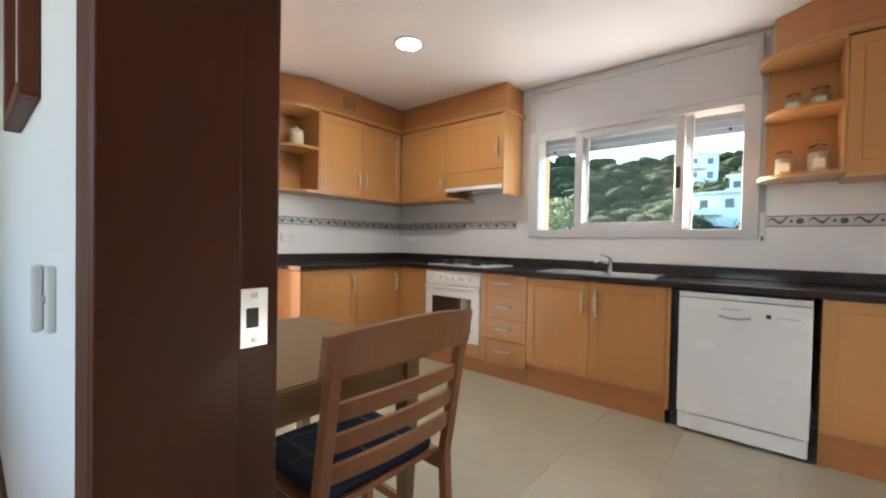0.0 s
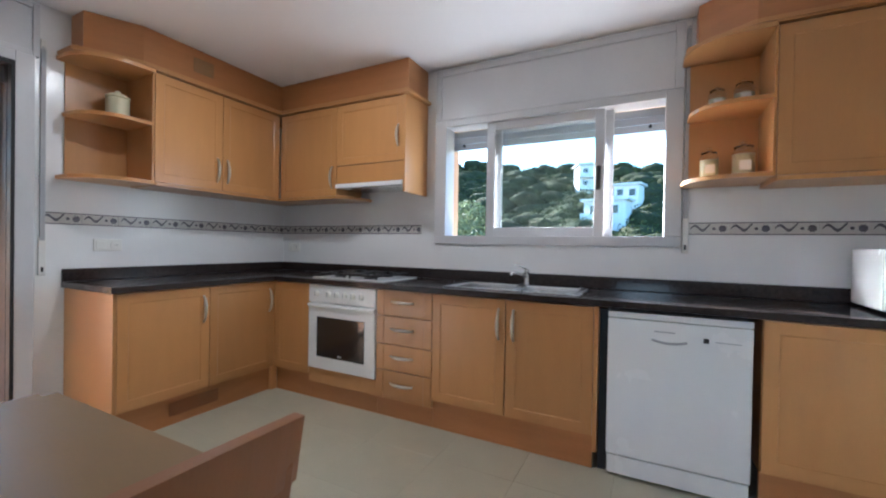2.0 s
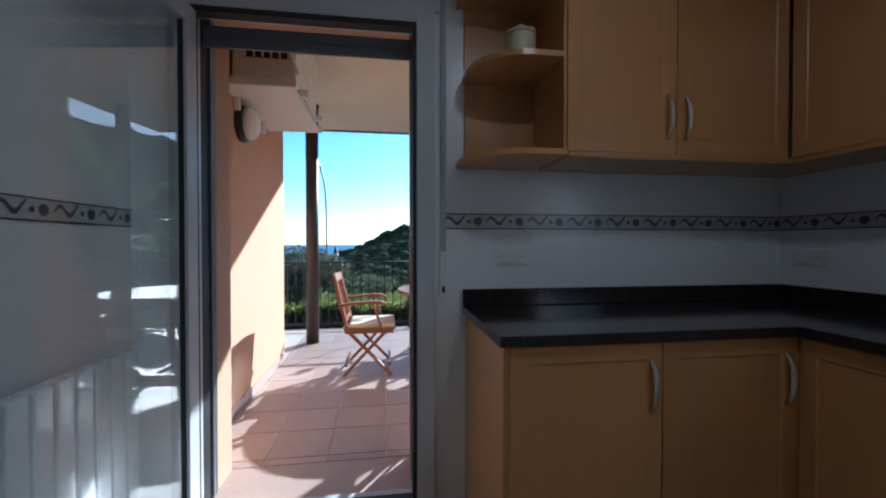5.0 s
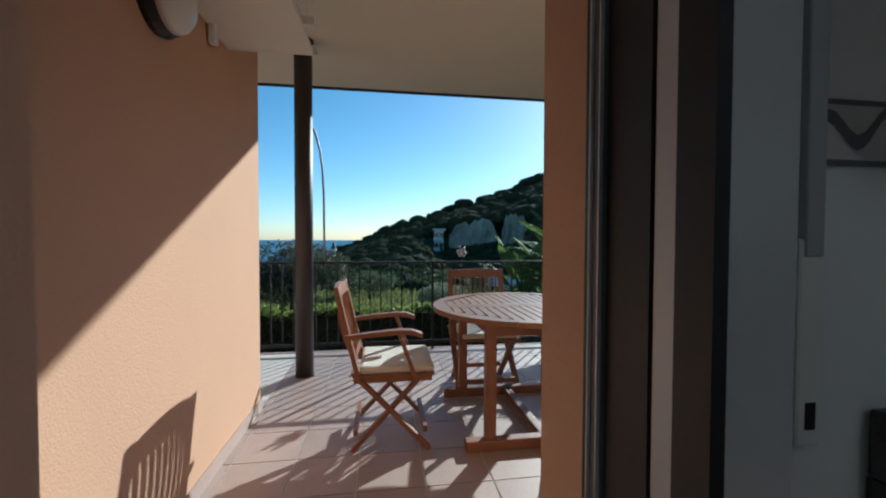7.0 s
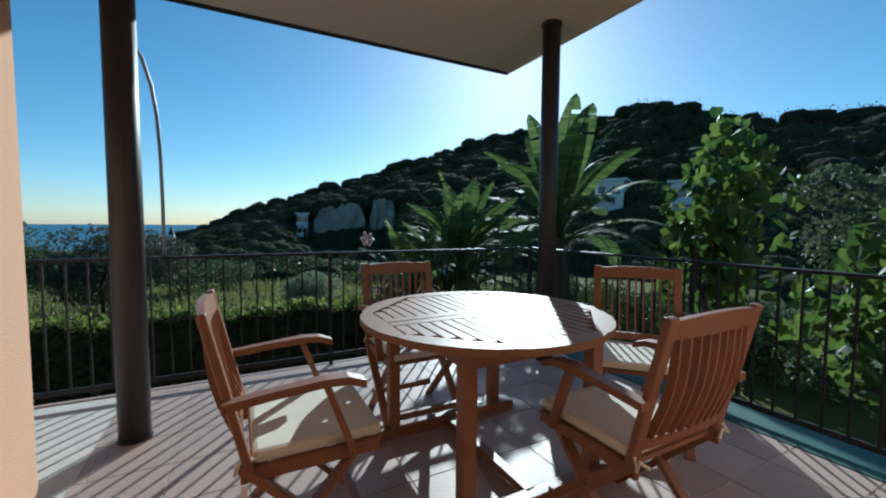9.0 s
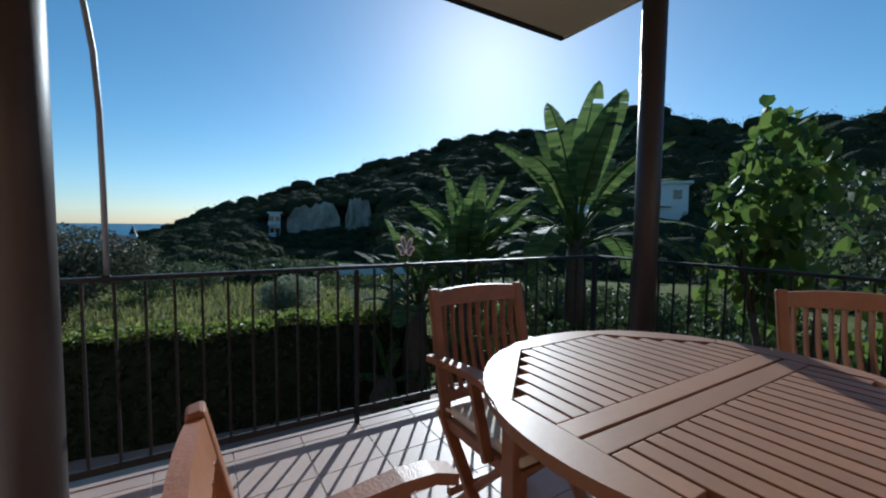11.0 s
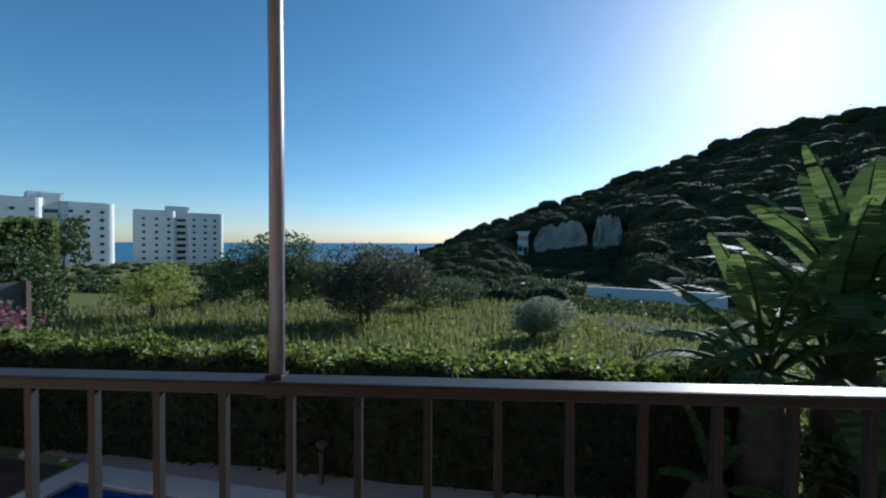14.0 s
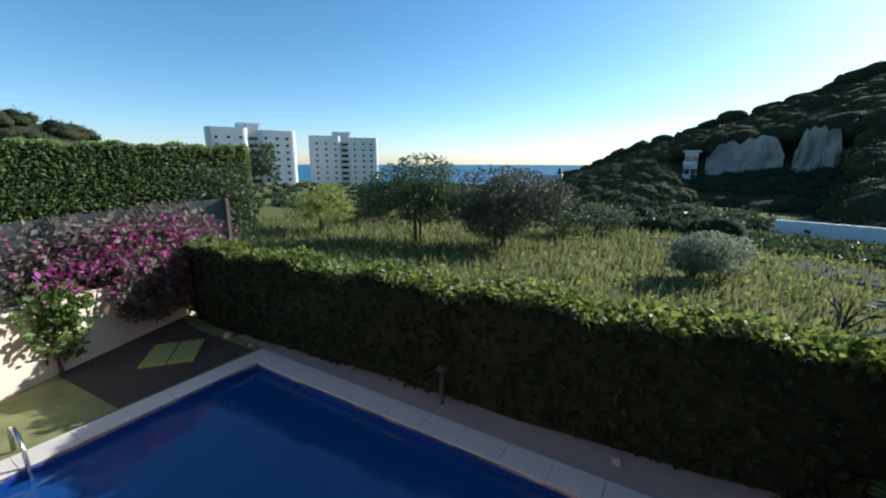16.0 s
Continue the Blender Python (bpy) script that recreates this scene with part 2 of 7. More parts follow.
def sheet_mesh(name, verts, faces, material, smooth=True):
    me = bpy.data.meshes.new(name)
    me.from_pydata(verts, [], faces)
    me.update()
    if smooth:
        me.polygons.foreach_set("use_smooth", [True] * len(me.polygons))
    me.materials.append(material)
    return new(name, me)


# ---- kitchen: walls, floor, ceiling ----
CEILING = 2.57
KX1, KY0 = 5.4, -3.10            # far ends of the kitchen
WX0, WX1, WZ0, WZ1 = 1.746, 3.405, 1.20, 2.15     # window opening
DY0, DY1, DZ1 = -2.93, -1.84, 2.24                  # terrace door opening
OUT_N, OUT_W = 0.30, -0.42       # outer faces

solid("wall_north", boxes((OUT_W, WX0, 0, OUT_N, -0.1, 2.75), (WX1, KX1, 0, OUT_N, -0.1, 2.75), (WX0, WX1, 0, OUT_N, -0.1, WZ0), (WX0, WX1, 0, OUT_N, WZ1, 2.75)),
      WALLTILE, "white glazed tiled kitchen wall with a window", "wall", kind="structure")
solid("wall_west", boxes((-0.2, 0, DY1, 0, -0.1, 2.75), (-0.2, 0, KY0, DY0, -0.1, 2.75), (-0.2, 0, DY0, DY1, DZ1, 2.75)),
      WALLTILE, "white glazed tiled kitchen wall with the terrace door", "wall", kind="structure")
solid("facade_wall", boxes((OUT_W, -0.2, -1.92, 0, -3, 3.0), (OUT_W, -0.2, KY0, -2.86, -3, 3.0), (OUT_W, -0.2, -2.86, -1.92, 2.26, 3.0), (OUT_W, -0.2, -2.86, -1.92, -3, -0.03)),
      ORANGE, "orange rendered outer wall round the terrace door", "wall", kind="structure")
solid("facade_wall_north", boxes((OUT_W, WX0, OUT_N, OUT_N + 0.06, -3, 3.0), (WX1, 8, OUT_N, OUT_N + 0.06, -3, 3.0), (WX0, WX1, OUT_N, OUT_N + 0.06, -3, WZ0 - 0.02), (WX0, WX1, OUT_N, OUT_N + 0.06, WZ1, 3.0)),
      ORANGE, "orange rendered outer wall under the roof", "wall", kind="structure")
solid("window_reveal", boxes((WX0 - 0.001, WX0 + 0.012, 0.13, OUT_N + 0.05, WZ0, WZ1), (WX1 - 0.012, WX1 + 0.001, 0.13, OUT_N + 0.05, WZ0, WZ1)),
      ORANGE, "orange rendered sides of the window opening", "wall", kind="structure")
JX0, JX1 = 2.905, 3.80           # hall door opening
solid("wall_south", boxes((0, JX0 - 0.03, KY0 - 0.2, KY0, -0.1, 2.75), (JX1 + 0.03, KX1, KY0 - 0.2, KY0, -0.1, 2.75), (JX0 - 0.03, JX1 + 0.03, KY0 - 0.2, KY0, 2.10, 2.75)),
      PLASTER, "white wall between kitchen and hall with a doorway", "wall", kind="structure")
solid("wall_east", boxes((KX1, KX1 + 0.2, -5.2, OUT_N, -0.1, 2.75)), WALLTILE, "plain white tiled end wall", "wall", kind="structure")
# the opening is not seen; it is added to let fill light in
solid("wall_hall", boxes((-0.2, 1.6, -5.2, -5.0, -0.1, 2.75), (3.6, KX1, -5.2, -5.0, -0.1, 2.75), (1.6, 3.6, -5.2, -5.0, -0.1, 0.95), (1.6, 3.6, -5.2, -5.0, 2.2, 2.75), (-0.2, 0.0, -5.0, KY0 - 0.2, -0.1, 2.75)), PLASTER, "plain white hall wall with an unseen opening for fill light", "wall", kind="structure")
solid("ceiling", boxes((-0.2, KX1 + 0.2, -5.2, OUT_N, CEILING, CEILING + 0.15)), CEIL, "smooth white painted ceiling", "ceiling", kind="structure")
floor = solid("floor", boxes((-0.2, KX1, -5.0, 0.0, -0.1, -0.006)), GROUT, "cream glossy tiled kitchen floor", "floor", kind="structure")


def hall_door_frame():
    d = thing("door_1", "dark stained wooden door lining with a steel strike plate", "door", kind="structure")
    part("jamb", boxes((JX0 - 0.03, JX0, KY0 - 0.215, KY0 + 0.012, 0, 2.10), bevel=0.003), DARK_WOOD, d)
    part("door_stop", boxes((JX0, JX0 + 0.012, KY0 - 0.215, KY0 - 0.05, 0, 2.088), bevel=0.003), DARK_WOOD, d)
    part("jamb", boxes((JX1, JX1 + 0.03, KY0 - 0.215, KY0 + 0.012, 0, 2.10), bevel=0.003), DARK_WOOD, d)
    part("head", boxes((JX0, JX1, KY0 - 0.215, KY0 + 0.012, 2.07, 2.10), bevel=0.003), DARK_WOOD, d)
    for y0, y1 in ((KY0 - 0.216, KY0 - 0.201), (KY0 + 0.001, KY0 + 0.016)):
        part("casing", boxes((JX0 - 0.095, JX0 - 0.005, y0, y1, 0, 2.16), bevel=0.004), DARK_WOOD, d)
        part("casing", boxes((JX1 + 0.005, JX1 + 0.095, y0, y1, 0, 2.16), bevel=0.004), DARK_WOOD, d)
        part("casing", boxes((JX0 - 0.095, JX1 + 0.095, y0, y1, 2.162, 2.24), bevel=0.004), DARK_WOOD, d)
    plate = part("strike_plate", boxes((JX0 - 0.001, JX0 + 0.003, KY0 - 0.047, KY0 - 0.005, 0.955, 1.045), bevel=0.001), STEEL, d, "steel strike plate")
    part("latch_hole", boxes((JX0 + 0.0022, JX0 + 0.0045, KY0 - 0.038, KY0 - 0.020, 0.985, 1.015), bevel=0.001), BLACK, plate)
    for z in (0.966, 1.034):
        bm = bmesh.new()
        bmesh.ops.create_cone(bm, cap_ends=True, segments=12, radius1=0.005, radius2=0.004, depth=0.003, matrix=pose(JX0 + 0.004, KY0 - 0.026, z, 0, 90, 0))
        part("screw", bm, NICKEL, plate)
    return d


hall_door_frame()

# baseboard in the hall
solid("baseboard", boxes((0, JX0 - 0.1, KY0 - 0.213, KY0 - 0.2, 0, 0.09), bevel=0.003), DARK_WOOD, "dark wooden baseboard in the hall", "baseboard", kind="structure")


def door_phone(x, z):
    s = thing("door_phone", "white plastic door phone with its handset on the hall wall", "door phone")
    part("back_plate", boxes((-0.045, 0.045, -0.022, 0, -0.10, 0.10), bevel=0.006), PLASTIC, s)
    part("handset", boxes((-0.040, 0.002, -0.052, -0.023, -0.10, 0.105), bevel=0.010), PLASTIC, s)
    part("button", boxes((0.016, 0.034, -0.027, -0.021, -0.01, 0.012), bevel=0.002), SHUTTER, s)
    s.matrix_basis = pose(x, KY0 - 0.2, z) @ Matrix.Scale(0.62, 4)


door_phone(2.47, 1.0)


def picture_frame():
    s = thing("picture_frame", "dark wooden picture frame on the hall wall", "picture")
    part("frame", boxes((-0.25, -0.21, -0.035, 0, -0.3, 0.3), (0.21, 0.25, -0.035, 0, -0.3, 0.3), (-0.21, 0.21, -0.035, 0, 0.26, 0.3), (-0.21, 0.21, -0.035, 0, -0.3, -0.26), bevel=0.004), DARK_WOOD, s)
    part("sheet", boxes((-0.21, 0.21, -0.012, -0.002, -0.26, 0.26)), PLASTER, s)
    s.matrix_basis = pose(2.02, KY0 - 0.2, 1.72)


picture_frame()


def window_unit():
    w = thing("window_1", "white aluminium sliding window with a roller shutter box above", "window", kind="structure")
    x0, x1, z0, z1 = WX0, WX1, WZ0, WZ1
    F = 0.075
    part("window_frame", boxes((x0 - 0.02, x1 + 0.02, -0.02, 0.13, z0 - 0.015, z0 + 0.05), (x0 - 0.02, x0 + F, -0.02, 0.13, z0 + 0.05, z1), (x1 - F, x1 + 0.02, -0.02, 0.13, z0 + 0.05, z1), (x0 + F, x1 - F, -0.02, 0.13, z1 - 0.05, z1), bevel=0.004), ALU, w)
    part("shutter_box_panel", boxes((x0 + 0.03, x1 - 0.03, -0.012, 0.0, z1 + 0.02, 2.50), bevel=0.003), ALU, w, "white shutter box cover")
    part("shutter_box_frame", boxes((x0 - 0.02, x0 + 0.03, -0.022, 0, z1, 2.55), (x1 - 0.03, x1 + 0.02, -0.022, 0, z1, 2.55), (x0 + 0.03, x1 - 0.03, -0.022, 0, 2.50, 2.55), (x0 + 0.03, x1 - 0.03, -0.022, 0, z1, z1 + 0.02), bevel=0.004), ALU, w)

    def sash(name, a, b, y, handle):
        zz0, zz1, s = z0 + 0.05, z1 - 0.05, 0.062
        p = part(name, boxes((a, a + s, y, y + 0.03, zz0, zz1), (b - s, b, y, y + 0.03, zz0, zz1), (a + s, b - s, y, y + 0.03, zz0, zz0 + s), (a + s, b - s, y, y + 0.03, zz1 - s, zz1), bevel=0.004), ALU, w)
        g = part("pane", boxes((a + s, b - s, y + 0.012, y + 0.017, zz0 + s, zz1 - s)), GLASS, p)
        g.visible_shadow = False
        if handle:
            part("handle", boxes((b - 0.052, b - 0.022, y - 0.012, y + 0.002, 1.56, 1.72), bevel=0.004), BLACK, p)

    sash("sliding_sash", 2.15, 2.98, 0.012, True)
    sash("sliding_sash", 2.19, 3.03, 0.062, False)
    part("sill", boxes((x0 - 0.03, x1 + 0.03, 0.13, OUT_N + 0.10, z0 - 0.04, z0 + 0.01), bevel=0.004), PLASTER, w)
    for k in range(3):
        zt = z1 - 0.05 - 0.052 * k
        part("shutter_slat", boxes((x0 + 0.03, x1 - 0.03, 0.145, 0.157, zt - 0.05, zt), bevel=0.003), SHUTTER, w)
    for xs in (x0 + 0.16, x1 - 0.16):
        bm = bmesh.new()
        bmesh.ops.create_cone(bm, cap_ends=True, segments=12, radius1=0.012, radius2=0.010, depth=0.02, matrix=pose(xs, 0.138, z1 - 0.17, 90, 0, 0))
        part("shutter_stop", bm, BLACK, w)


window_unit()


def strap(name, m):
    """The shutter's pull strap: a flat cover and the winder box."""
    s = thing(name, "white shutter strap with its winder box on the tiled wall", "shutter strap")
    part("strap_band", boxes((-0.012, 0.012, -0.014, 0, 1.16, 2.32), bevel=0.002), SHUTTER, s, "grey woven strap")
    part("strap_guide", boxes((-0.014, 0.014, -0.014, 0, 2.30, 2.36), bevel=0.003), PLASTIC, s)
    part("winder_box", boxes((-0.018, 0.018, -0.012, 0, 0.95, 1.18), bevel=0.004), PLASTIC, s)
    part("winder_slot", boxes((-0.006, 0.006, -0.0135, -0.011, 0.97, 1.0)), BLACK, s)
    s.matrix_basis = m
    return s


strap("shutter_strap", pose(0, -1.79, 0, 0, 0, 90))
strap("shutter_strap", pose(3.445, 0, 0.2, 0, 0, 0))


def terrace_door():
    d = thing("door_2", "white aluminium terrace door frame with its roller shutter up", "door", kind="structure")
    part("door_frame", boxes((-0.08, 0.03, DY1 - 0.075, DY1 + 0.01, 0, DZ1), (-0.08, 0.03, DY0 - 0.01, DY0 + 0.075, 0, DZ1), (-0.08, 0.03, DY0 + 0.075, DY1 - 0.075, DZ1 - 0.06, DZ1), (-0.08, 0.03, DY0 + 0.075, DY1 - 0.075, -0.004, 0.025), bevel=0.004), ALU, d)
    part("gasket", boxes((-0.02, 0.033, DY1 - 0.092, DY1 - 0.075, 0.025, DZ1 - 0.06), (-0.02, 0.033, DY0 + 0.075, DY0 + 0.090, 0.025, DZ1 - 0.06), (-0.02, 0.033, DY0 + 0.09, DY1 - 0.092, DZ1 - 0.085, DZ1 - 0.06), (-0.02, 0.033, DY0 + 0.09, DY1 - 0.092, 0.025, 0.04)), GASKET, d, "black rubber gasket")
    part("shutter_box_panel", boxes((0, 0.014, DY0 - 0.0, DY1 + 0.0, DZ1 + 0.03, 2.52), bevel=0.003), ALU, d, "white shutter box cover")
    part("shutter_box_frame", boxes((0, 0.024, DY1, DY1 + 0.03, DZ1, 2.55), (0, 0.024, DY0 - 0.03, DY0, DZ1, 2.55), (0, 0.024, DY0, DY1, 2.52, 2.55), (0, 0.024, DY0, DY1, DZ1, DZ1 + 0.03), bevel=0.003), ALU, d)
    for k in range(2):
        part("shutter_slat", boxes((-0.135, -0.12, DY0 + 0.05, DY1 - 0.05, DZ1 - 0.11 - 0.05 * k, DZ1 - 0.062 - 0.05 * k), bevel=0.003), GUIDE, d)
    for s, y in ((1, -1.922), (-1, -2.858)):
        def jamb(xa, xb, ya, yb):
            return (xa, xb, min(y + s * ya, y + s * yb), max(y + s * ya, y + s * yb), 0.0, DZ1)
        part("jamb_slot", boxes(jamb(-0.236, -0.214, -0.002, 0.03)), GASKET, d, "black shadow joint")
        part("shutter_guide", boxes(jamb(-0.213, -0.182, -0.003, 0.07), bevel=0.002), GUIDE, d)
        part("guide_lip", boxes(jamb(-0.213, -0.2095, -0.009, -0.003), jamb(-0.1855, -0.182, -0.009, -0.003)), ALU, d)
        part("brush_seal", boxes(jamb(-0.181, -0.082, 0.004, 0.07)), GASKET, d, "black brush seal")
    return d


terrace_door()


def door_leaf():
    d = thing("terrace_door_leaf", "open glazed terrace door leaf in a white aluminium frame", "door")
    W, s = 0.90, 0.075
    part("leaf_frame", boxes((0, s, -0.025, 0.025, 0.02, 2.15), (W - s, W, -0.025, 0.025, 0.02, 2.15), (s, W - s, -0.025, 0.025, 0.02, 0.02 + 0.10), (s, W - s, -0.025, 0.025, 2.15 - s, 2.15), bevel=0.004), ALU, d)
    g = part("pane", boxes((s, W - s, -0.004, 0.004, 0.12, 2.15 - s)), GLASS, d)
    g.visible_shadow = False
    part("gasket", boxes((s - 0.002, s + 0.004, -0.012, 0.012, 0.12, 2.075), (W - s - 0.004, W - s + 0.002, -0.012, 0.012, 0.12, 2.075)), GASKET, d, "black rubber gasket")
    d.matrix_basis = pose(0.035, DY0 + 0.085, 0, 0, 0, -4)


door_leaf()


def radiator():
    r = thing("radiator", "white panel radiator on the tiled wall", "radiator")
    for k in range(14):
        part("fin", boxes((0.08 * k, 0.08 * k + 0.072, -0.0, 0.055, 0.0, 0.64), bevel=0.008), ENAMEL, r)
    part("pipe", tube(bmesh.new(), [(1.13, 0.03, 0.02), (1.16, 0.03, 0.02), (1.16, 0.03, -0.13)], 0.008, 8), NICKEL, r)
    for x in (0.2, 0.85):
        part("bracket", boxes((x, x + 0.04, -0.04, 0.0, 0.1, 0.55)), ENAMEL, r)
    r.matrix_basis = pose(0.12, KY0 + 0.04, 0.15)


radiator()

# ---- fitted kitchen ----
def handle_part(parent, x, y, z, upright=True, L=0.13):
    pts = []
    for k in range(9):
        u = k / 8
        off = -0.028 * math.sin(math.pi * u) ** 0.6
        pts.append((x, y + off, z - L / 2 + L * u) if upright else (x - L / 2 + L * u, y + off, z))
    return part("handle", tube(bmesh.new(), pts, [0.007, 0.008, 0.010, 0.011, 0.011, 0.011, 0.010, 0.008, 0.007], 8), NICKEL, parent, "brushed nickel bow handle", True)


def front_part(name, parent, x0, x1, z0, z1, y, handle=None, frame_w=0.055, panel=True):
    """A framed front with a recessed panel; drawers have stiles at both ends alone."""
    g = 0.0018
    x0, x1, z0, z1 = x0 + g, x1 - g, z0 + g, z1 - g
    bm = bmesh.new()
    if panel:
        box(bm, x0, x1, y - 0.02, y, z0, z1)
        bm.normal_update()
        f = min(bm.faces, key=lambda q: q.normal.y)
        bmesh.ops.inset_region(bm, faces=[f], thickness=frame_w, use_even_offset=True)
        bmesh.ops.inset_region(bm, faces=[f], thickness=0.005, depth=-0.004, use_even_offset=True)
    else:
        o = [(x0, y), (x0, y - 0.02), (x0 + frame_w, y - 0.02), (x0 + frame_w + 0.004, y - 0.016), (x1 - frame_w - 0.004, y - 0.016), (x1 - frame_w, y - 0.02), (x1, y - 0.02), (x1, y)]
        prism(bm, o, z0, z1)
        bmesh.ops.recalc_face_normals(bm, faces=bm.faces[:])
    d = part(name, bm, BEECH, parent)
    if handle:
        handle_part(d, handle[0], y - 0.018, handle[1], handle[2], handle[3])
    return d


FRONT = -0.58       # carcass front; fronts stand 2 cm proud
Z_PL, Z_TOP = 0.185, 0.868


def base_cabinet(label, w, doors, group="base cabinets", body_top=Z_TOP - 0.002):
    c = thing("base_cabinet", label, "cabinet", group)
    part("body", boxes((0, w, FRONT, -0.02, Z_PL - 0.01, body_top)), BEECH, c)
    part("plinth", boxes((0, w, FRONT + 0.012, FRONT + 0.03, 0.0, Z_PL - 0.012)), BEECH_DARK, c)
    for a, b, hx in doors:
        front_part("door", c, a, b, Z_PL, Z_TOP - 0.004, FRONT, (hx, Z_TOP - 0.15, True, 0.18) if hx is not None else None)
    return c


def drawer_unit(w):
    c = thing("drawer_unit", "beech drawer unit with four drawers", "cabinet", "base cabinets")
    part("body", boxes((0, w, FRONT, -0.02, Z_PL - 0.06, Z_TOP - 0.002)), BEECH, c)
    part("plinth", boxes((0, w, FRONT + 0.012, FRONT + 0.03, 0.0, Z_PL - 0.062)), BEECH_DARK, c)
    for z0, z1 in ((0.693, 0.864), (0.502, 0.69), (0.326, 0.499), (0.134, 0.323)):
        front_part("drawer", c, 0, w, z0, z1, FRONT, (w * 0.48, (z0 + z1) / 2 + 0.01, False, 0.175), panel=None)
    return c


c = base_cabinet("beech corner cabinet with a framed door beside the oven", 0.37, [(0.0, 0.37, None)])
c.matrix_basis = pose(0.605, 0, 0)
c = drawer_unit(0.432)
c.matrix_basis = pose(1.603, 0, 0)
c = base_cabinet("beech sink cabinet with two framed doors", 0.965, [(0.0, 0.482, 0.44), (0.484, 0.965, 0.53)], body_top=0.70)
part("end_panel", boxes((0.966, 0.988, FRONT - 0.018, -0.02, 0.10, Z_TOP - 0.004)), BEECH, c)
c.matrix_basis = pose(2.037, 0, 0)
c = base_cabinet("beech base cabinet with two framed doors beside the dishwasher", 1.04, [(0.0, 0.519, 0.475), (0.521, 1.04, 0.565)])
c.matrix_basis = pose(3.71, 0, 0)
c = base_cabinet("beech base cabinet at the end of the worktop", 0.62, [(0.0, 0.62, 0.05)])
c.matrix_basis = pose(4.755, 0, 0)
c = base_cabinet("beech base cabinet with two framed doors and a plinth vent", 1.06, [(0.0, 0.535, 0.495), (0.537, 1.06, 1.02)])
part("plinth_vent", boxes(*[(0.30, 0.62, FRONT + 0.006, FRONT + 0.014, 0.055 + 0.011 * k, 0.062 + 0.011 * k) for k in range(8)]), CHAIR_WOOD, c, "brown slotted vent")
part("end_panel", boxes((-0.02, 0.0, FRONT - 0.02, -0.004, 0, Z_TOP - 0.002), bevel=0.002), BEECH, c)
part("corner_filler", boxes((1.045, 1.10, FRONT - 0.018, FRONT + 0.03, 0, Z_TOP - 0.004)), BEECH, c)
c.matrix_basis = pose(0, -1.665, 0, 0, 0, 90)


def worktop():
    sx0, sx1, sy0, sy1 = 2.10, 2.90, -0.52, -0.14
    bm = bmesh.new()
    prism(bm, [(0.004, -0.004), (0.004, -1.70), (0.62, -1.70), (0.622, -0.622), (sx0, -0.622), (sx0, -0.004)], 0.87, 0.905)
    box(bm, sx0, sx1, -0.622, sy0, 0.87, 0.905)
    box(bm, sx0, sx1, sy1, -0.004, 0.87, 0.905)
    box(bm, sx1, KX1 - 0.004, -0.622, -0.004, 0.87, 0.905)
    w = thing("worktop", "dark brown polished granite worktop with an upstand", "worktop")
    part("slab", bm, GRANITE, w)
    part("upstand", boxes((0.004, 0.024, -1.70, -0.004, 0.906, 0.985), (0.024, KX1 - 0.004, -0.024, -0.004, 0.906, 0.985), bevel=0.003), GRANITE, w)


worktop()


def oven():
    o = thing("oven", "white built-in oven with a dark glass door", "oven")
    w = 0.622
    part("body", boxes((0, w, FRONT, -0.05, 0.24, 0.862)), ENAMEL, o)
    part("plinth_panel", boxes((0, w, FRONT - 0.012, FRONT, 0.13, 0.236), bevel=0.002), BEECH, o, "beech panel below the oven")
    part("plinth", boxes((0, w, FRONT + 0.012, FRONT + 0.03, 0.0, 0.128)), BEECH_DARK, o)
    p = part("control_panel", boxes((0.002, w - 0.002, FRONT - 0.026, FRONT, 0.735, 0.864), bevel=0.005), ENAMEL, o)
    for k, x in enumerate((0.085, 0.20, 0.275, 0.35, 0.425, 0.50)):
        bm = bmesh.new()
        bmesh.ops.create_cone(bm, cap_ends=True, segments=16, radius1=0.022, radius2=0.018, depth=0.022, matrix=pose(x, FRONT - 0.036, 0.80, 90, 0, 0))
        kn = part("knob", bm, PLASTIC, p)
        part("pointer", boxes((x - 0.003, x + 0.003, FRONT - 0.052, FRONT - 0.046, 0.782, 0.818)), SHUTTER, kn)
    d = part("oven_door", boxes((0.002, w - 0.002, FRONT - 0.03, FRONT, 0.242, 0.728), bevel=0.008), ENAMEL, o)
    part("glass", boxes((0.09, w - 0.09, FRONT - 0.033, FRONT - 0.029, 0.335, 0.63), bevel=0.003), DARKGLASS, d, "dark oven glass")
    part("handle", boxes((0.004, w - 0.004, FRONT - 0.044, FRONT - 0.028, 0.700, 0.724), bevel=0.006), ENAMEL, d)
    part("badge", boxes((w / 2 - 0.018, w / 2 + 0.018, FRONT - 0.0345, FRONT - 0.032, 0.350, 0.362)), PLASTIC, d)
    o.matrix_basis = pose(0.977, 0, 0)


oven()


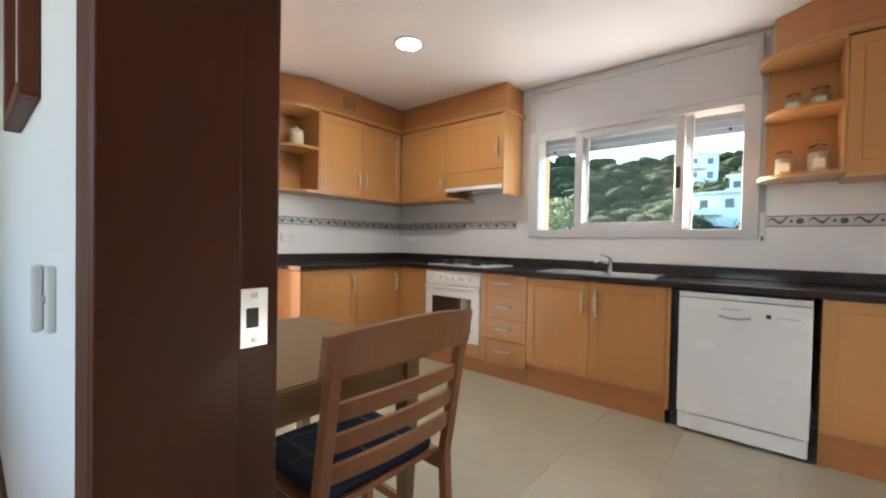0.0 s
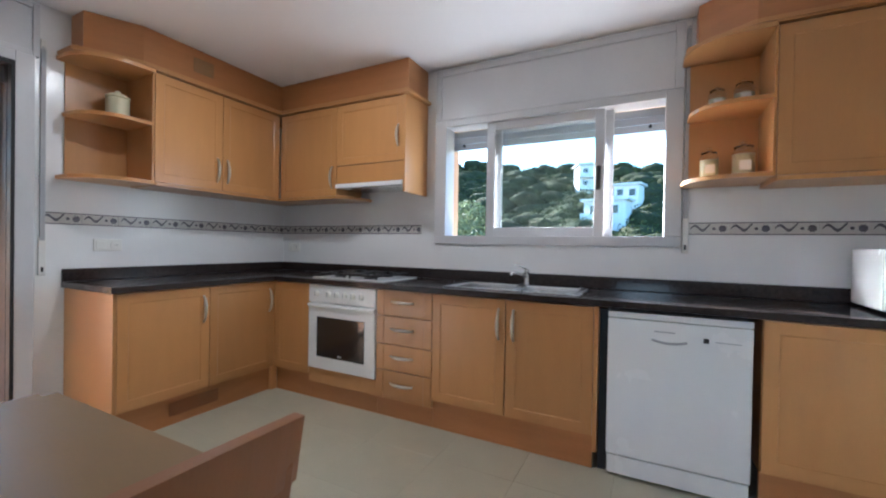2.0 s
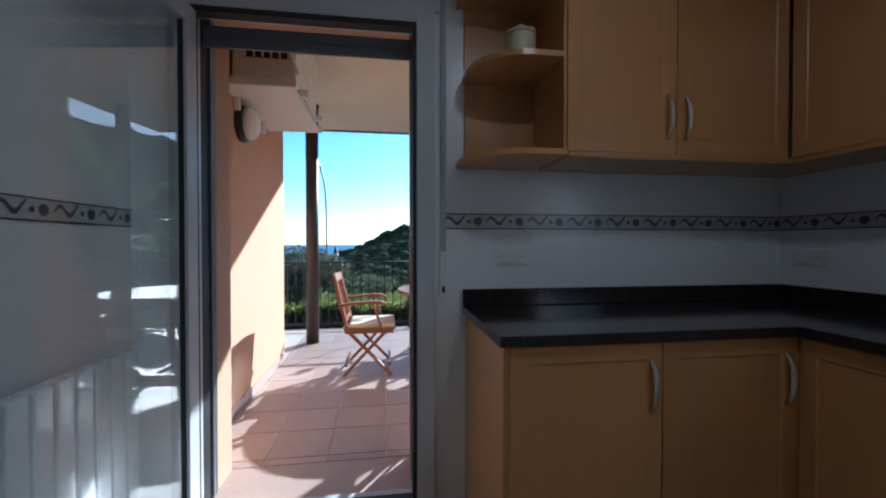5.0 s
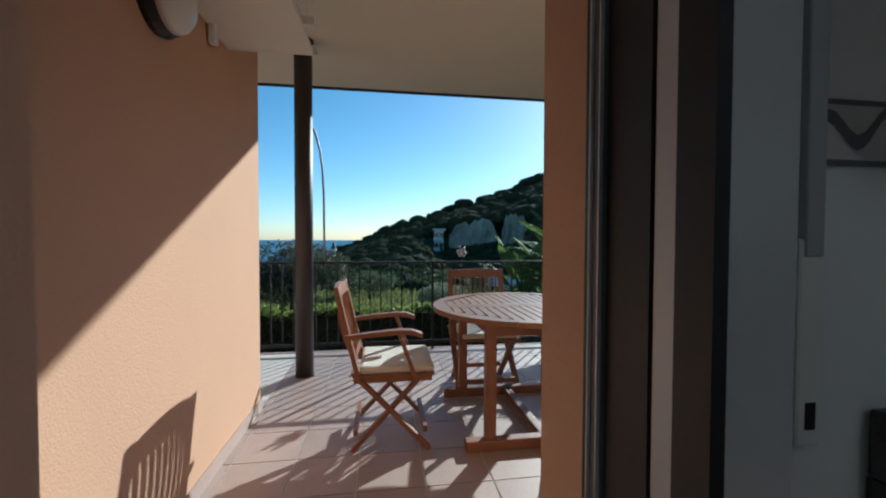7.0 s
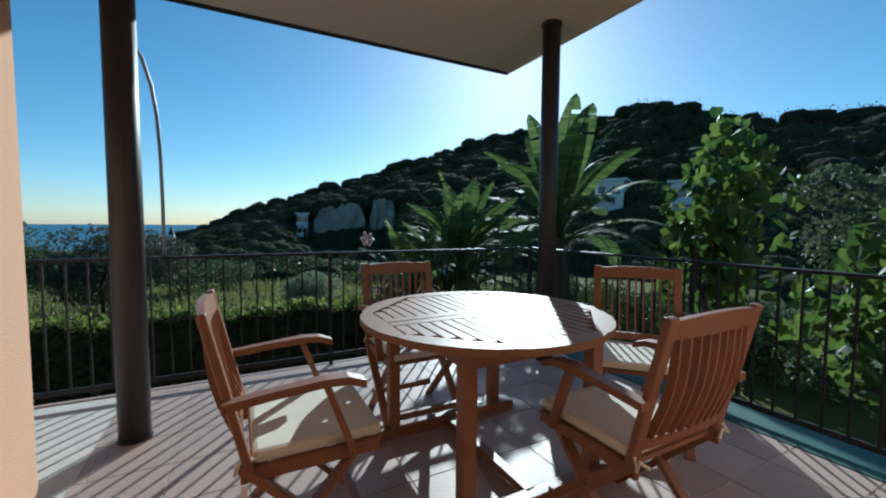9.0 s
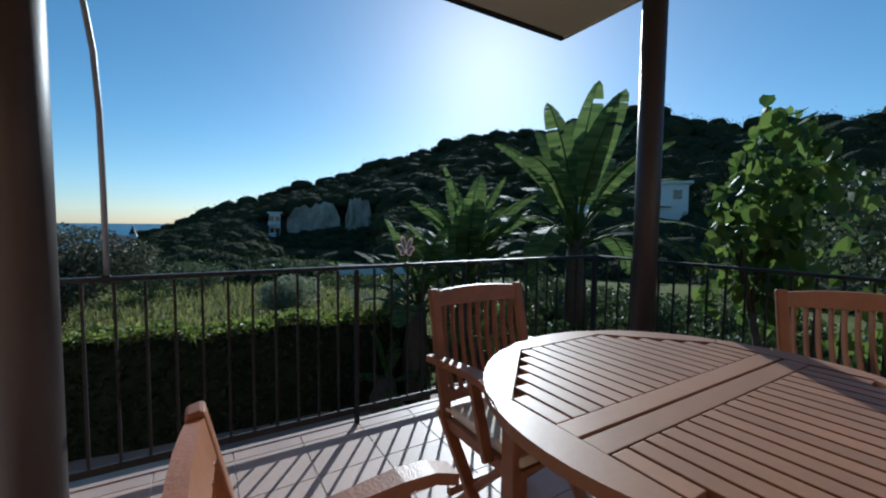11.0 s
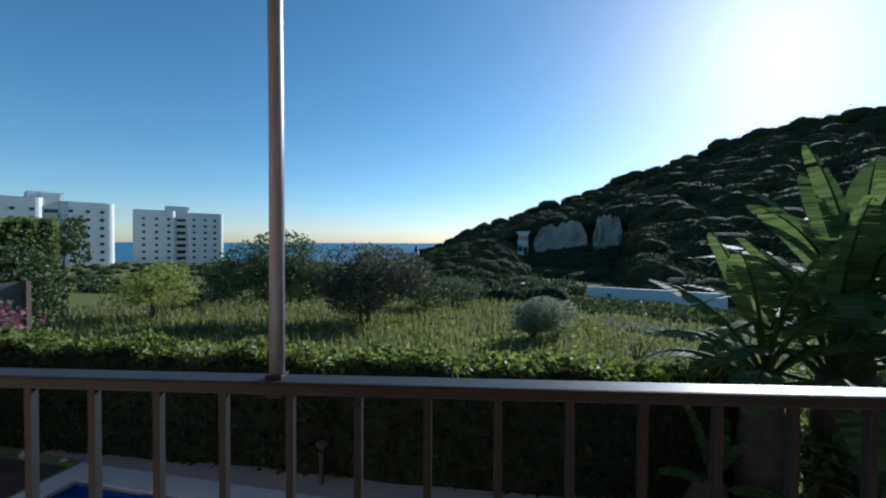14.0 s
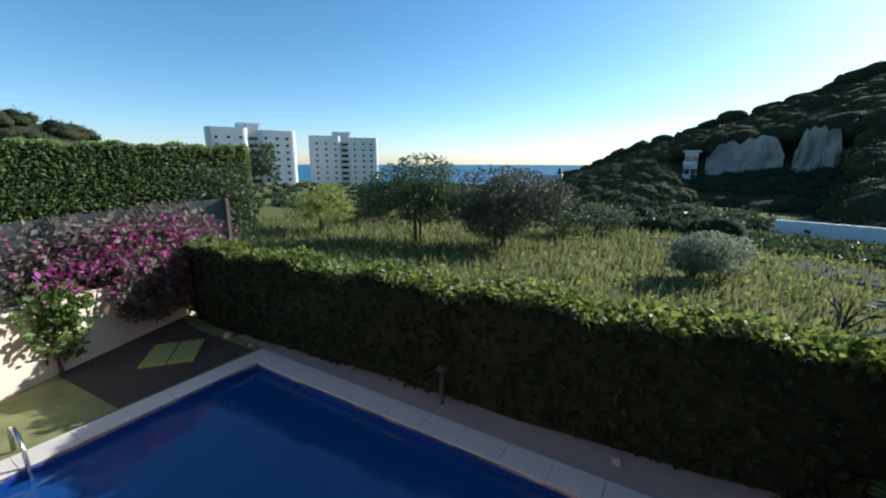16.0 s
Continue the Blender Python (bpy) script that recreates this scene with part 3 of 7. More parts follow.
def hob():
    h = thing("gas_hob", "white gas hob with black pan supports set in the worktop", "hob")
    w, d = 0.62, 0.46
    part("tray", boxes((0, w, 0, d, 0, 0.008), bevel=0.003), ENAMEL, h)
    for i, (cx, cy, r) in enumerate(((0.16, 0.12, 0.04), (0.16, 0.33, 0.052), (0.44, 0.12, 0.05), (0.44, 0.33, 0.035))):
        b = part("burner", lathe(bmesh.new(), [(r, 0.008), (r, 0.016), (r * 0.8, 0.022), (r * 0.75, 0.026)], cx, cy, 18), BLACK, h)
    for x0 in (0.045, 0.325):
        bm = bmesh.new()
        for a, b in (((x0, 0.03), (x0 + 0.23, 0.03)), ((x0, 0.43), (x0 + 0.23, 0.43)), ((x0, 0.03), (x0, 0.43)), ((x0 + 0.23, 0.03), (x0 + 0.23, 0.43)), ((x0 + 0.115, 0.03), (x0 + 0.115, 0.09)), ((x0 + 0.115, 0.16), (x0 + 0.115, 0.29)), ((x0 + 0.115, 0.37), (x0 + 0.115, 0.43)), ((x0, 0.12), (x0 + 0.08, 0.12)), ((x0 + 0.15, 0.12), (x0 + 0.23, 0.12)), ((x0, 0.33), (x0 + 0.08, 0.33)), ((x0 + 0.15, 0.33), (x0 + 0.23, 0.33))):
            beam(bm, (*a, 0.036), (*b, 0.036), 0.018, 0.014)
        for px, py in ((x0, 0.03), (x0 + 0.23, 0.03), (x0, 0.43), (x0 + 0.23, 0.43)):
            box(bm, px - 0.004, px + 0.004, py - 0.004, py + 0.004, 0.008, 0.036)
        part("pan_support", bm, BLACK, h)
    h.matrix_basis = pose(0.94, -0.535, 0.9052) @ Matrix.Diagonal((1.05, 1.06, 1, 1))


hob()


def sink():
    s = thing("sink", "stainless steel double sink set in the worktop", "sink")
    w, d = 0.84, 0.46
    bm = bmesh.new()
    x = [0, 0.035, 0.395, 0.435, 0.795, w]
    y = [0, 0.05, 0.38, d]
    for i in range(5):
        for j in range(3):
            if not (i in (1, 3) and j == 1):
                box(bm, x[i], x[i + 1], y[j], y[j + 1], 0, 0.006)
    part("rim", bm, STEEL, s)
    for a, b in ((0.035, 0.395), (0.435, 0.795)):
        bm = bmesh.new()
        t, zb = 0.03, -0.15
        def ring(e, z):
            return [bm.verts.new(p) for p in ((a + e, 0.05 + e, z), (b - e, 0.05 + e, z), (b - e, 0.38 - e, z), (a + e, 0.38 - e, z))]
        rows = [ring(0, 0.0062), ring(0.006, 0.0), ring(0.02, zb + 0.02), ring(0.04, zb)]
        for hi, lo in zip(rows, rows[1:]):
            for k in range(4):
                bm.faces.new((hi[k], hi[(k + 1) % 4], lo[(k + 1) % 4], lo[k]))
        bm.faces.new(rows[-1])
        bmesh.ops.recalc_face_normals(bm, faces=bm.faces[:])
        bmesh.ops.reverse_faces(bm, faces=bm.faces[:])
        bw = part("bowl", bm, STEEL, s)
        part("drain", lathe(bmesh.new(), [(0.04, zb + 0.0005), (0.04, zb + 0.003), (0.02, zb + 0.004)], (a + b) / 2, 0.22, 16), NICKEL, bw)
    s.matrix_basis = pose(2.08, -0.54, 0.9055)


sink()


def tap():
    t = thing("tap", "chrome mixer tap with a lever behind the sink", "tap")
    part("body", lathe(bmesh.new(), [(0.03, 0), (0.03, 0.008), (0.021, 0.014), (0.02, 0.10), (0.023, 0.115), (0.016, 0.128)], 0, 0, 16), STEEL, t, smooth=True)
    part("spout", tube(bmesh.new(), [(0, 0, 0.06), (-0.03, -0.05, 0.085), (-0.065, -0.11, 0.10), (-0.085, -0.15, 0.098), (-0.09, -0.16, 0.08)], [0.014, 0.013, 0.012, 0.012, 0.012], 10), STEEL, t, smooth=True)
    part("lever", tube(bmesh.new(), [(0, 0, 0.125), (-0.03, -0.02, 0.145), (-0.09, -0.05, 0.165)], [0.011, 0.009, 0.007], 8), STEEL, t, smooth=True)
    t.matrix_basis = pose(2.50, -0.085, 0.9115) @ Matrix.Scale(0.82, 4)


tap()


def dishwasher():
    d = thing("dishwasher", "white freestanding dishwasher under the worktop", "dishwasher")
    w = 0.605
    part("body", boxes((0.003, w - 0.003, -0.57, -0.04, 0.02, 0.85), bevel=0.003), ENAMEL, d)
    part("top_strip", boxes((0, w, -0.606, -0.57, 0.822, 0.852), bevel=0.004), ENAMEL, d)
    dr = part("front_door", boxes((0, w, -0.604, -0.572, 0.118, 0.817), bevel=0.006), ENAMEL, d)
    pts = [(0.20 + 0.15 * k / 8, -0.606 - 0.004 * math.sin(math.pi * k / 8), 0.715 + 0.012 * (1 - math.sin(math.pi * k / 8))) for k in range(9)]
    part("grip", tube(bmesh.new(), pts, 0.006, 8), SHUTTER, dr, "grey curved door grip")
    part("display", boxes((0.415, 0.437, -0.6075, -0.602, 0.735, 0.757)), BLACK, dr)
    part("marking", boxes((0.21, 0.30, -0.606, -0.602, 0.765, 0.771)), SHUTTER, dr)
    part("marking", boxes((0.46, 0.56, -0.606, -0.602, 0.742, 0.746)), SHUTTER, dr)
    # black strip put in the open gap to paint its shade
    part("gap_shade", boxes((-0.044, -0.002, -0.55, -0.53, 0.0, 0.85)), BLACK, d, "black strip as the shade in the gap beside the dishwasher")
    part("kick_plate", boxes((0.006, w - 0.006, -0.598, -0.58, 0.018, 0.112), bevel=0.004), ENAMEL, d)
    for x in (0.05, w - 0.05):
        part("foot", lathe(bmesh.new(), [(0.018, 0), (0.018, 0.02)], x, -0.55, 10), BLACK, d)
    d.matrix_basis = pose(3.071, 0, 0)


dishwasher()


def microwave():
    m = thing("microwave", "white microwave oven with a dark door on the worktop", "microwave")
    w, h, d = 0.50, 0.285, 0.36
    part("case", boxes((0, w, -d, 0, 0.012, h), bevel=0.008), ENAMEL, m)
    dr = part("door", boxes((0.004, w * 0.76, -d - 0.022, -d, 0.016, h - 0.004), bevel=0.006), ENAMEL, m)
    bm = bmesh.new()
    r = [(0.055, 0.03), (w * 0.70, 0.03), (w * 0.72, 0.06), (w * 0.735, h / 2), (w * 0.72, h - 0.075), (w * 0.70, h - 0.045), (0.055, h - 0.045), (0.03, h - 0.06), (0.03, 0.05)]
    vs = [[bm.verts.new((x, y, z)) for x, z in r] for y in (-d - 0.0215, -d - 0.0235)]
    for k in range(len(r)):
        bm.faces.new((vs[0][k], vs[0][(k + 1) % len(r)], vs[1][(k + 1) % len(r)], vs[1][k]))
    bm.faces.new(vs[1])
    part("door_glass", bm, DARKGLASS, dr, "dark tinted door glass")
    part("handle", tube(bmesh.new(), [(w * 0.70, -d - 0.03, 0.05), (w * 0.70, -d - 0.045, 0.09), (w * 0.70, -d - 0.045, 0.19), (w * 0.70, -d - 0.03, 0.23)], 0.008, 8), ENAMEL, dr, smooth=True)
    p = part("control_panel", boxes((w * 0.77, w - 0.004, -d - 0.02, -d, 0.016, h - 0.004), bevel=0.005), ENAMEL, m)
    for z in (0.10, 0.19):
        bm = bmesh.new()
        bmesh.ops.create_cone(bm, cap_ends=True, segments=18, radius1=0.028, radius2=0.022, depth=0.022, matrix=pose(w * 0.88, -d - 0.03, z, 90, 0, 0))
        part("dial", bm, SHUTTER, p)
    for x in (0.05, w - 0.05):
        for y in (-d + 0.05, -0.05):
            part("foot", lathe(bmesh.new(), [(0.014, 0), (0.014, 0.013)], x, y, 10), BLACK, m)
    m.matrix_basis = pose(4.17, -0.06, 0.905, 0, 0, -3)


microwave()


def wall_cabinet(label, w, z0, doors):
    c = thing("wall_cabinet", label, "cabinet", "wall cabinets")
    z1 = 2.29
    part("body", boxes((0, w, -0.31, -0.004, z0, z1)), BEECH, c)
    for a, b, hx, zz0 in doors:
        front_part("door", c, a, b, zz0, z1 - 0.006, -0.31, (hx, zz0 + 0.15, True, 0.18))
    return c


SH = 2.30


def corner_shelf(label, m, flip=1):
    """Open end shelves with quarter-round boards."""
    c = thing("corner_shelf", label, "shelf", "wall cabinets")
    w, d = 0.345, 0.325

    def board(z, extra=0.0):
        ww, dd = w + extra, d + extra
        o = [(0, 0), (0, -dd)]
        o += [(ww * 0.35, -dd)] + [(ww * (0.35 + 0.65 * math.sin(a * math.pi / 16)), -dd * (0.30 + 0.70 * math.cos(a * math.pi / 16))) for a in range(1, 9)] + [(ww, 0)]
        o = [(flip * x, y - 0.004) for x, y in o]
        if flip < 0:
            o = o[::-1]
        bm = prism(bmesh.new(), o[::-1] if flip > 0 else o[::-1], z, z + 0.022)
        bmesh.ops.recalc_face_normals(bm, faces=bm.faces[:])
        return bm

    for z, e in ((1.54, 0.03), (1.93, 0.0), (2.268, 0.03)):
        part("board", board(z, e), BEECH, c)
    part("back", boxes((0, flip * w * 0.97, -0.014, -0.004, 1.562, 2.268)), BEECH, c)
    part("side", boxes((0, flip * -0.012, -d, -0.004, 1.55, 2.29)), BEECH, c)
    c.matrix_basis = m
    return c


c = wall_cabinet("beech wall cabinet with two framed doors", 1.005, 1.562, [(0, 0.474, 0.435, 1.562), (0.476, 1.005, 0.515, 1.562)])
c.matrix_basis = pose(0, -1.344, 0, 0, 0, 90)
corner_shelf("beech open corner shelf with rounded boards", pose(0, -1.357, 0, 0, 0, 90), -1)
c = wall_cabinet("beech corner wall cabinet with one framed door", 0.645, 1.562, [(0.004, 0.645, 0.60, 1.562)])
c.matrix_basis = pose(0.333, 0, 0)


def hood_cabinet():
    c = thing("hood_cabinet", "beech wall cabinet with a pull-out cooker hood", "cooker hood", "wall cabinets")
    w = 0.645
    part("body", boxes((0, w, -0.31, -0.004, 1.66, 2.29)), BEECH, c)
    part("side_panel", boxes((w, w + 0.018, -0.335, -0.004, 1.565, 2.29), bevel=0.002), BEECH, c)
    front_part("door", c, 0, w, 1.80, 2.284, -0.31, (w - 0.05, 1.99, True, 0.16))
    part("flap", boxes((0.002, w - 0.002, -0.328, -0.31, 1.655, 1.797), bevel=0.003), BEECH, c)
    part("hood_front", boxes((0.0, w, -0.345, -0.30, 1.618, 1.652), bevel=0.004), ENAMEL, c, "white metal hood front")
    part("hood_filter", boxes((0.01, w - 0.01, -0.30, -0.05, 1.615, 1.655)), STEEL, c, "grey metal hood filter")
    c.matrix_basis = pose(0.98, 0, 0)


hood_cabinet()
c = wall_cabinet("beech wall cabinet with two framed doors over the microwave", 0.955, 1.545, [(0, 0.473, 0.43, 1.545), (0.475, 0.955, 0.52, 1.545)])
c.matrix_basis = pose(3.80, 0, 0)
c = wall_cabinet("beech wall cabinet at the end of the row", 0.63, 1.545, [(0, 0.63, 0.05, 1.545)])
c.matrix_basis = pose(4.757, 0, 0)
corner_shelf("beech open corner shelf holding glass jars", pose(3.787, 0, 0), -1)


def cornices():
    """Soffit boards between cabinets and ceiling, with a moulding below them."""
    t = thing("cornice", "reddish beech cornice boards closing up to the ceiling", "cornice", kind="structure")
    prof = [(0.004, -1.66), (0.16, -1.66), (0.30, -1.40), (0.30, -0.30), (1.64, -0.30), (1.64, -0.004), (0.004, -0.004)]
    part("board", prism(bmesh.new(), prof, SH + 0.028, CEILING - 0.004), BEECH_DARK, t)
    big = [(0.004, -1.73), (0.20, -1.73), (0.352, -1.42), (0.352, -0.352), (1.675, -0.352), (1.675, -0.004), (0.004, -0.004)]
    bm = prism(bmesh.new(), big, SH - 0.008, SH + 0.026)
    bmesh.ops.bevel(bm, geom=bm.edges[:], offset=0.008, segments=2, affect='EDGES')
    part("moulding", bm, BEECH, t)
    low = [(0.004, -1.34), (0.338, -1.34), (0.338, -0.338), (0.975, -0.338), (1.05, -0.30), (1.10, -0.25), (1.10, -0.004), (0.004, -0.004)]
    bm = prism(bmesh.new(), low, 1.537, 1.560)
    bmesh.ops.bevel(bm, geom=bm.edges[:], offset=0.005, segments=2, affect='EDGES')
    part("light_rail", bm, BEECH, t)
    part("vent", boxes(*[(0.300, 0.304, -1.08, -0.93, 2.40 + 0.012 * k, 2.408 + 0.012 * k) for k in range(9)]), TABLE_WOOD, t, "slotted wooden vent")
    prof = [(3.48, -0.004), (3.48, -0.12), (3.72, -0.30), (KX1 - 0.004, -0.30), (KX1 - 0.004, -0.004)]
    part("board", prism(bmesh.new(), prof, SH + 0.028, CEILING - 0.004), BEECH_DARK, t)
    big = [(3.42, -0.004), (3.42, -0.16), (3.70, -0.352), (KX1 - 0.004, -0.352), (KX1 - 0.004, -0.004)]
    bm = prism(bmesh.new(), big, SH - 0.008, SH + 0.026)
    bmesh.ops.bevel(bm, geom=bm.edges[:], offset=0.008, segments=2, affect='EDGES')
    part("moulding", bm, BEECH, t)
    bm = prism(bmesh.new(), [(3.80, -0.338), (KX1 - 0.004, -0.338), (KX1 - 0.004, -0.004), (3.80, -0.004)], 1.52, 1.543)
    part("light_rail", bm, BEECH, t)


cornices()


def ceiling_lamp():
    c = thing("ceiling_light", "round recessed ceiling light, switched on", "lamp")
    x, y = LAMP_XY
    part("ring", lathe(bmesh.new(), [(0.095, CEILING - 0.012), (0.105, CEILING - 0.006), (0.108, CEILING)], x, y, 28), ENAMEL, c)
    part("diffuser", lathe(bmesh.new(), [(0.06, CEILING - 0.018), (0.085, CEILING - 0.0145), (0.09, CEILING - 0.011)], x, y, 28), LAMPGLOW, c, "glowing white diffuser")


ceiling_lamp()
d = bpy.data.lights.new("ceiling_bulb", 'AREA')
d.shape, d.size, d.energy, d.color = 'DISK', 0.17, 1.1, (1.0, 0.95, 0.86)
new("ceiling_bulb", d).matrix_basis = look((LAMP_XY[0], LAMP_XY[1], CEILING - 0.03), (LAMP_XY[0], LAMP_XY[1], 0))


def socket(m, n=2):
    s = thing("wall_socket", "white double wall socket on the tiles", "socket", "sockets")
    part("plate", boxes((-0.08, 0.08, -0.010, 0, -0.04, 0.04), bevel=0.004), PLASTIC, s)
    part("rocker", boxes((-0.068, -0.012, -0.015, -0.008, -0.028, 0.028), bevel=0.003), PLASTIC, s)
    o = part("outlet", lathe(bmesh.new(), [(0.026, 0.0), (0.026, 0.012), (0.02, 0.0125)], 0, 0, 18), PLASTIC, s)
    o.matrix_basis = pose(0.04, -0.001, 0, 90, 0, 0)
    for dx in (-0.008, 0.008):
        part("hole", boxes((0.04 + dx - 0.0025, 0.04 + dx + 0.0025, -0.0145, -0.012, -0.0025, 0.0025)), BLACK, s)
    s.matrix_basis = m


socket(pose(0, -1.46, 1.135, 0, 0, 90))
socket(pose(0.16, 0, 1.13))


def jar(x, y, z, r, h, fill, group="storage jars"):
    j = thing("glass_jar", "clear glass storage jar with a clamped lid on the shelf", "jar", group)
    part("glass", lathe(bmesh.new(), [(r * 0.9, 0), (r, 0.006), (r, h * 0.68), (r * 0.78, h * 0.76), (r * 0.78, h * 0.80)], 0, 0, 18), JARGLASS, j, smooth=True)
    part("contents", lathe(bmesh.new(), [(r * 0.86, 0.005), (r * 0.9, 0.01), (r * 0.9, h * fill), (r * 0.5, h * fill + 0.004)], 0, 0, 16), PORCELAIN, j)
    part("lid", lathe(bmesh.new(), [(r * 0.84, h * 0.80), (r * 0.84, h * 0.85), (r * 0.3, h * 0.87), (r * 0.25, h * 0.92), (r * 0.3, h * 0.97), (r * 0.15, h)], 0, 0, 18), JARGLASS, j, smooth=True)
    part("label", boxes((-r * 0.5, r * 0.5, -r * 1.02, -r * 0.9, h * 0.2, h * 0.45)), PLASTIC, j)
    j.matrix_basis = pose(x, y, z)


jar(3.545, -0.12, 1.5625, 0.046, 0.19, 0.60)
jar(3.70, -0.14, 1.5625, 0.052, 0.21, 0.62)
jar(3.58, -0.09, 1.9525, 0.042, 0.15, 0.5)
jar(3.70, -0.12, 1.9525, 0.047, 0.16, 0.5)


def canister():
    j = thing("canister", "cream ceramic canister with a lid on the open shelf", "canister")
    part("pot", lathe(bmesh.new(), [(0.044, 0), (0.048, 0.004), (0.048, 0.10), (0.045, 0.105)], 0, 0, 20), PORCELAIN, j, smooth=True)
    part("lid", lathe(bmesh.new(), [(0.05, 0.106), (0.05, 0.116), (0.03, 0.128), (0.01, 0.131), (0.012, 0.142), (0.004, 0.146)], 0, 0, 20), PORCELAIN, j, smooth=True)
    j.matrix_basis = pose(0.14, -1.47, 1.9525) @ Matrix.Scale(1.32, 4)


canister()


# ---- kitchen table and chair ----
def kitchen_table():
    t = thing("kitchen_table", "honey-brown wooden kitchen table with tapered legs", "table")
    L, W = 0.82, 0.72
    bm = boxes((0, L, -W, 0, 0.722, 0.75))
    bmesh.ops.bevel(bm, geom=[e for e in bm.edges if abs(e.verts[0].co.z - e.verts[1].co.z) > 0.01], offset=0.03, segments=4, affect='EDGES')
    bmesh.ops.bevel(bm, geom=[e for e in bm.edges if e.verts[0].co.z > 0.74 and e.verts[1].co.z > 0.74], offset=0.006, segments=2, affect='EDGES')
    part("tabletop", bm, TABLE_WOOD, t)
    part("apron", boxes((0.07, L - 0.07, -0.075, -0.055, 0.63, 0.722), (0.07, L - 0.07, -W + 0.055, -W + 0.075, 0.63, 0.722), (0.055, 0.075, -W + 0.07, -0.07, 0.63, 0.722), (L - 0.075, L - 0.055, -W + 0.07, -0.07, 0.63, 0.722)), TABLE_WOOD, t)
    for x in (0.075, L - 0.075):
        for y in (-0.075, -W + 0.075):
            bm = bmesh.new()
            vs = [[bm.verts.new((x + sx * s, y + sy * s, z)) for sx, sy in ((-1, -1), (1, -1), (1, 1), (-1, 1))] for s, z in ((0.017, 0), (0.03, 0.63), (0.03, 0.722))]
            for a, b in zip(vs, vs[1:]):
                for k in range(4):
                    bm.faces.new((a[k], a[(k + 1) % 4], b[(k + 1) % 4], b[k]))
            bm.faces.new(vs[0][::-1])
            part("leg", bm, TABLE_WOOD, t)
    t.matrix_basis = pose(1.775, -2.325, 0)


kitchen_table()


def curved_slat(bm, x0, x1, z0, z1, bow, thick, lean, y0, arch=0.0, n=10):
    """A back slat bent in plan, leaning with the posts."""
    cols = []
    for k in range(n + 1):
        u = k / n
        x = x0 + (x1 - x0) * u
        yb = y0 + bow * (1 - (2 * u - 1) ** 2)
        zt = z1 + arch * (1 - (2 * u - 1) ** 2)
        zb = z0 + arch * 0.6 * (1 - (2 * u - 1) ** 2)
        cols.append([bm.verts.new((x, yb + lean * (z - 0.45) + o, z)) for z in (zb, zt) for o in (0, thick)])
    for a, b in zip(cols, cols[1:]):
        for i, j in ((0, 1), (1, 3), (3, 2), (2, 0)):
            bm.faces.new((a[i], b[i], b[j], a[j]))
    bm.faces.new((cols[0][0], cols[0][1], cols[0][3], cols[0][2]))
    bm.faces.new((cols[-1][0], cols[-1][2], cols[-1][3], cols[-1][1]))
    bmesh.ops.recalc_face_normals(bm, faces=bm.faces[:])
    return bm


def dining_chair():
    """Faces -y; the back stands at y = +0.2."""
    c = thing("dining_chair", "reddish wooden ladder-back chair with a navy tartan cushion", "chair")
    w = 0.235
    lean = 0.16
    for s in (-1, 1):
        bm = bmesh.new()
        beam(bm, (s * w, 0.22, 0), (s * w, 0.19, 0.45), 0.034, 0.03, 0.004)
        beam(bm, (s * w, 0.19, 0.43), (s * w, 0.19 + lean * 0.40, 0.84), 0.034, 0.03, 0.004)
        part("back_post", bm, CHAIR_WOOD, c)
        part("front_leg", beam(bmesh.new(), (s * w, -0.20, 0), (s * w, -0.20, 0.43), 0.034, 0.034, 0.004), CHAIR_WOOD, c)
        part("side_rail", boxes((s * w - 0.011, s * w + 0.011, -0.19, 0.19, 0.375, 0.43)), CHAIR_WOOD, c)
        part("stretcher", boxes((s * w - 0.009, s * w + 0.009, -0.19, 0.2, 0.17, 0.20)), CHAIR_WOOD, c)
    part("front_rail", boxes((-w, w, -0.211, -0.189, 0.375, 0.43)), CHAIR_WOOD, c)
    part("seat", boxes((-0.225, 0.225, -0.225, 0.175, 0.43, 0.448), bevel=0.006), CHAIR_WOOD, c)
    part("top_rail", curved_slat(bmesh.new(), -0.265, 0.265, 0.80, 0.905, 0.035, 0.022, lean, 0.178, 0.022), CHAIR_WOOD, c)
    part("back_slat", curved_slat(bmesh.new(), -0.225, 0.225, 0.69, 0.735, 0.03, 0.016, lean, 0.182, 0.012), CHAIR_WOOD, c)
    part("back_slat", curved_slat(bmesh.new(), -0.225, 0.225, 0.61, 0.655, 0.03, 0.016, lean, 0.182, 0.012), CHAIR_WOOD, c)
    part("back_slat", curved_slat(bmesh.new(), -0.225, 0.225, 0.53, 0.575, 0.03, 0.016, lean, 0.182, 0.012), CHAIR_WOOD, c)
    q = part("cushion", boxes((-0.205, 0.205, -0.21, 0.165, 0.4485, 0.488), bevel=0.015), PLAID, c, "navy tartan seat cushion")
    for k in (-0.13, 0.0, 0.13):
        part("stripe", boxes((k - 0.006, k + 0.006, -0.195, 0.15, 0.4875, 0.4888)), PLAIDLINE, q)
        part("stripe", boxes((-0.19, 0.19, k - 0.026, k - 0.014, 0.4875, 0.4892)), PLAIDLINE, q)
    return c


c = dining_chair()
c.matrix_basis = pose(2.50, -2.63, 0, 0, 0, 269)

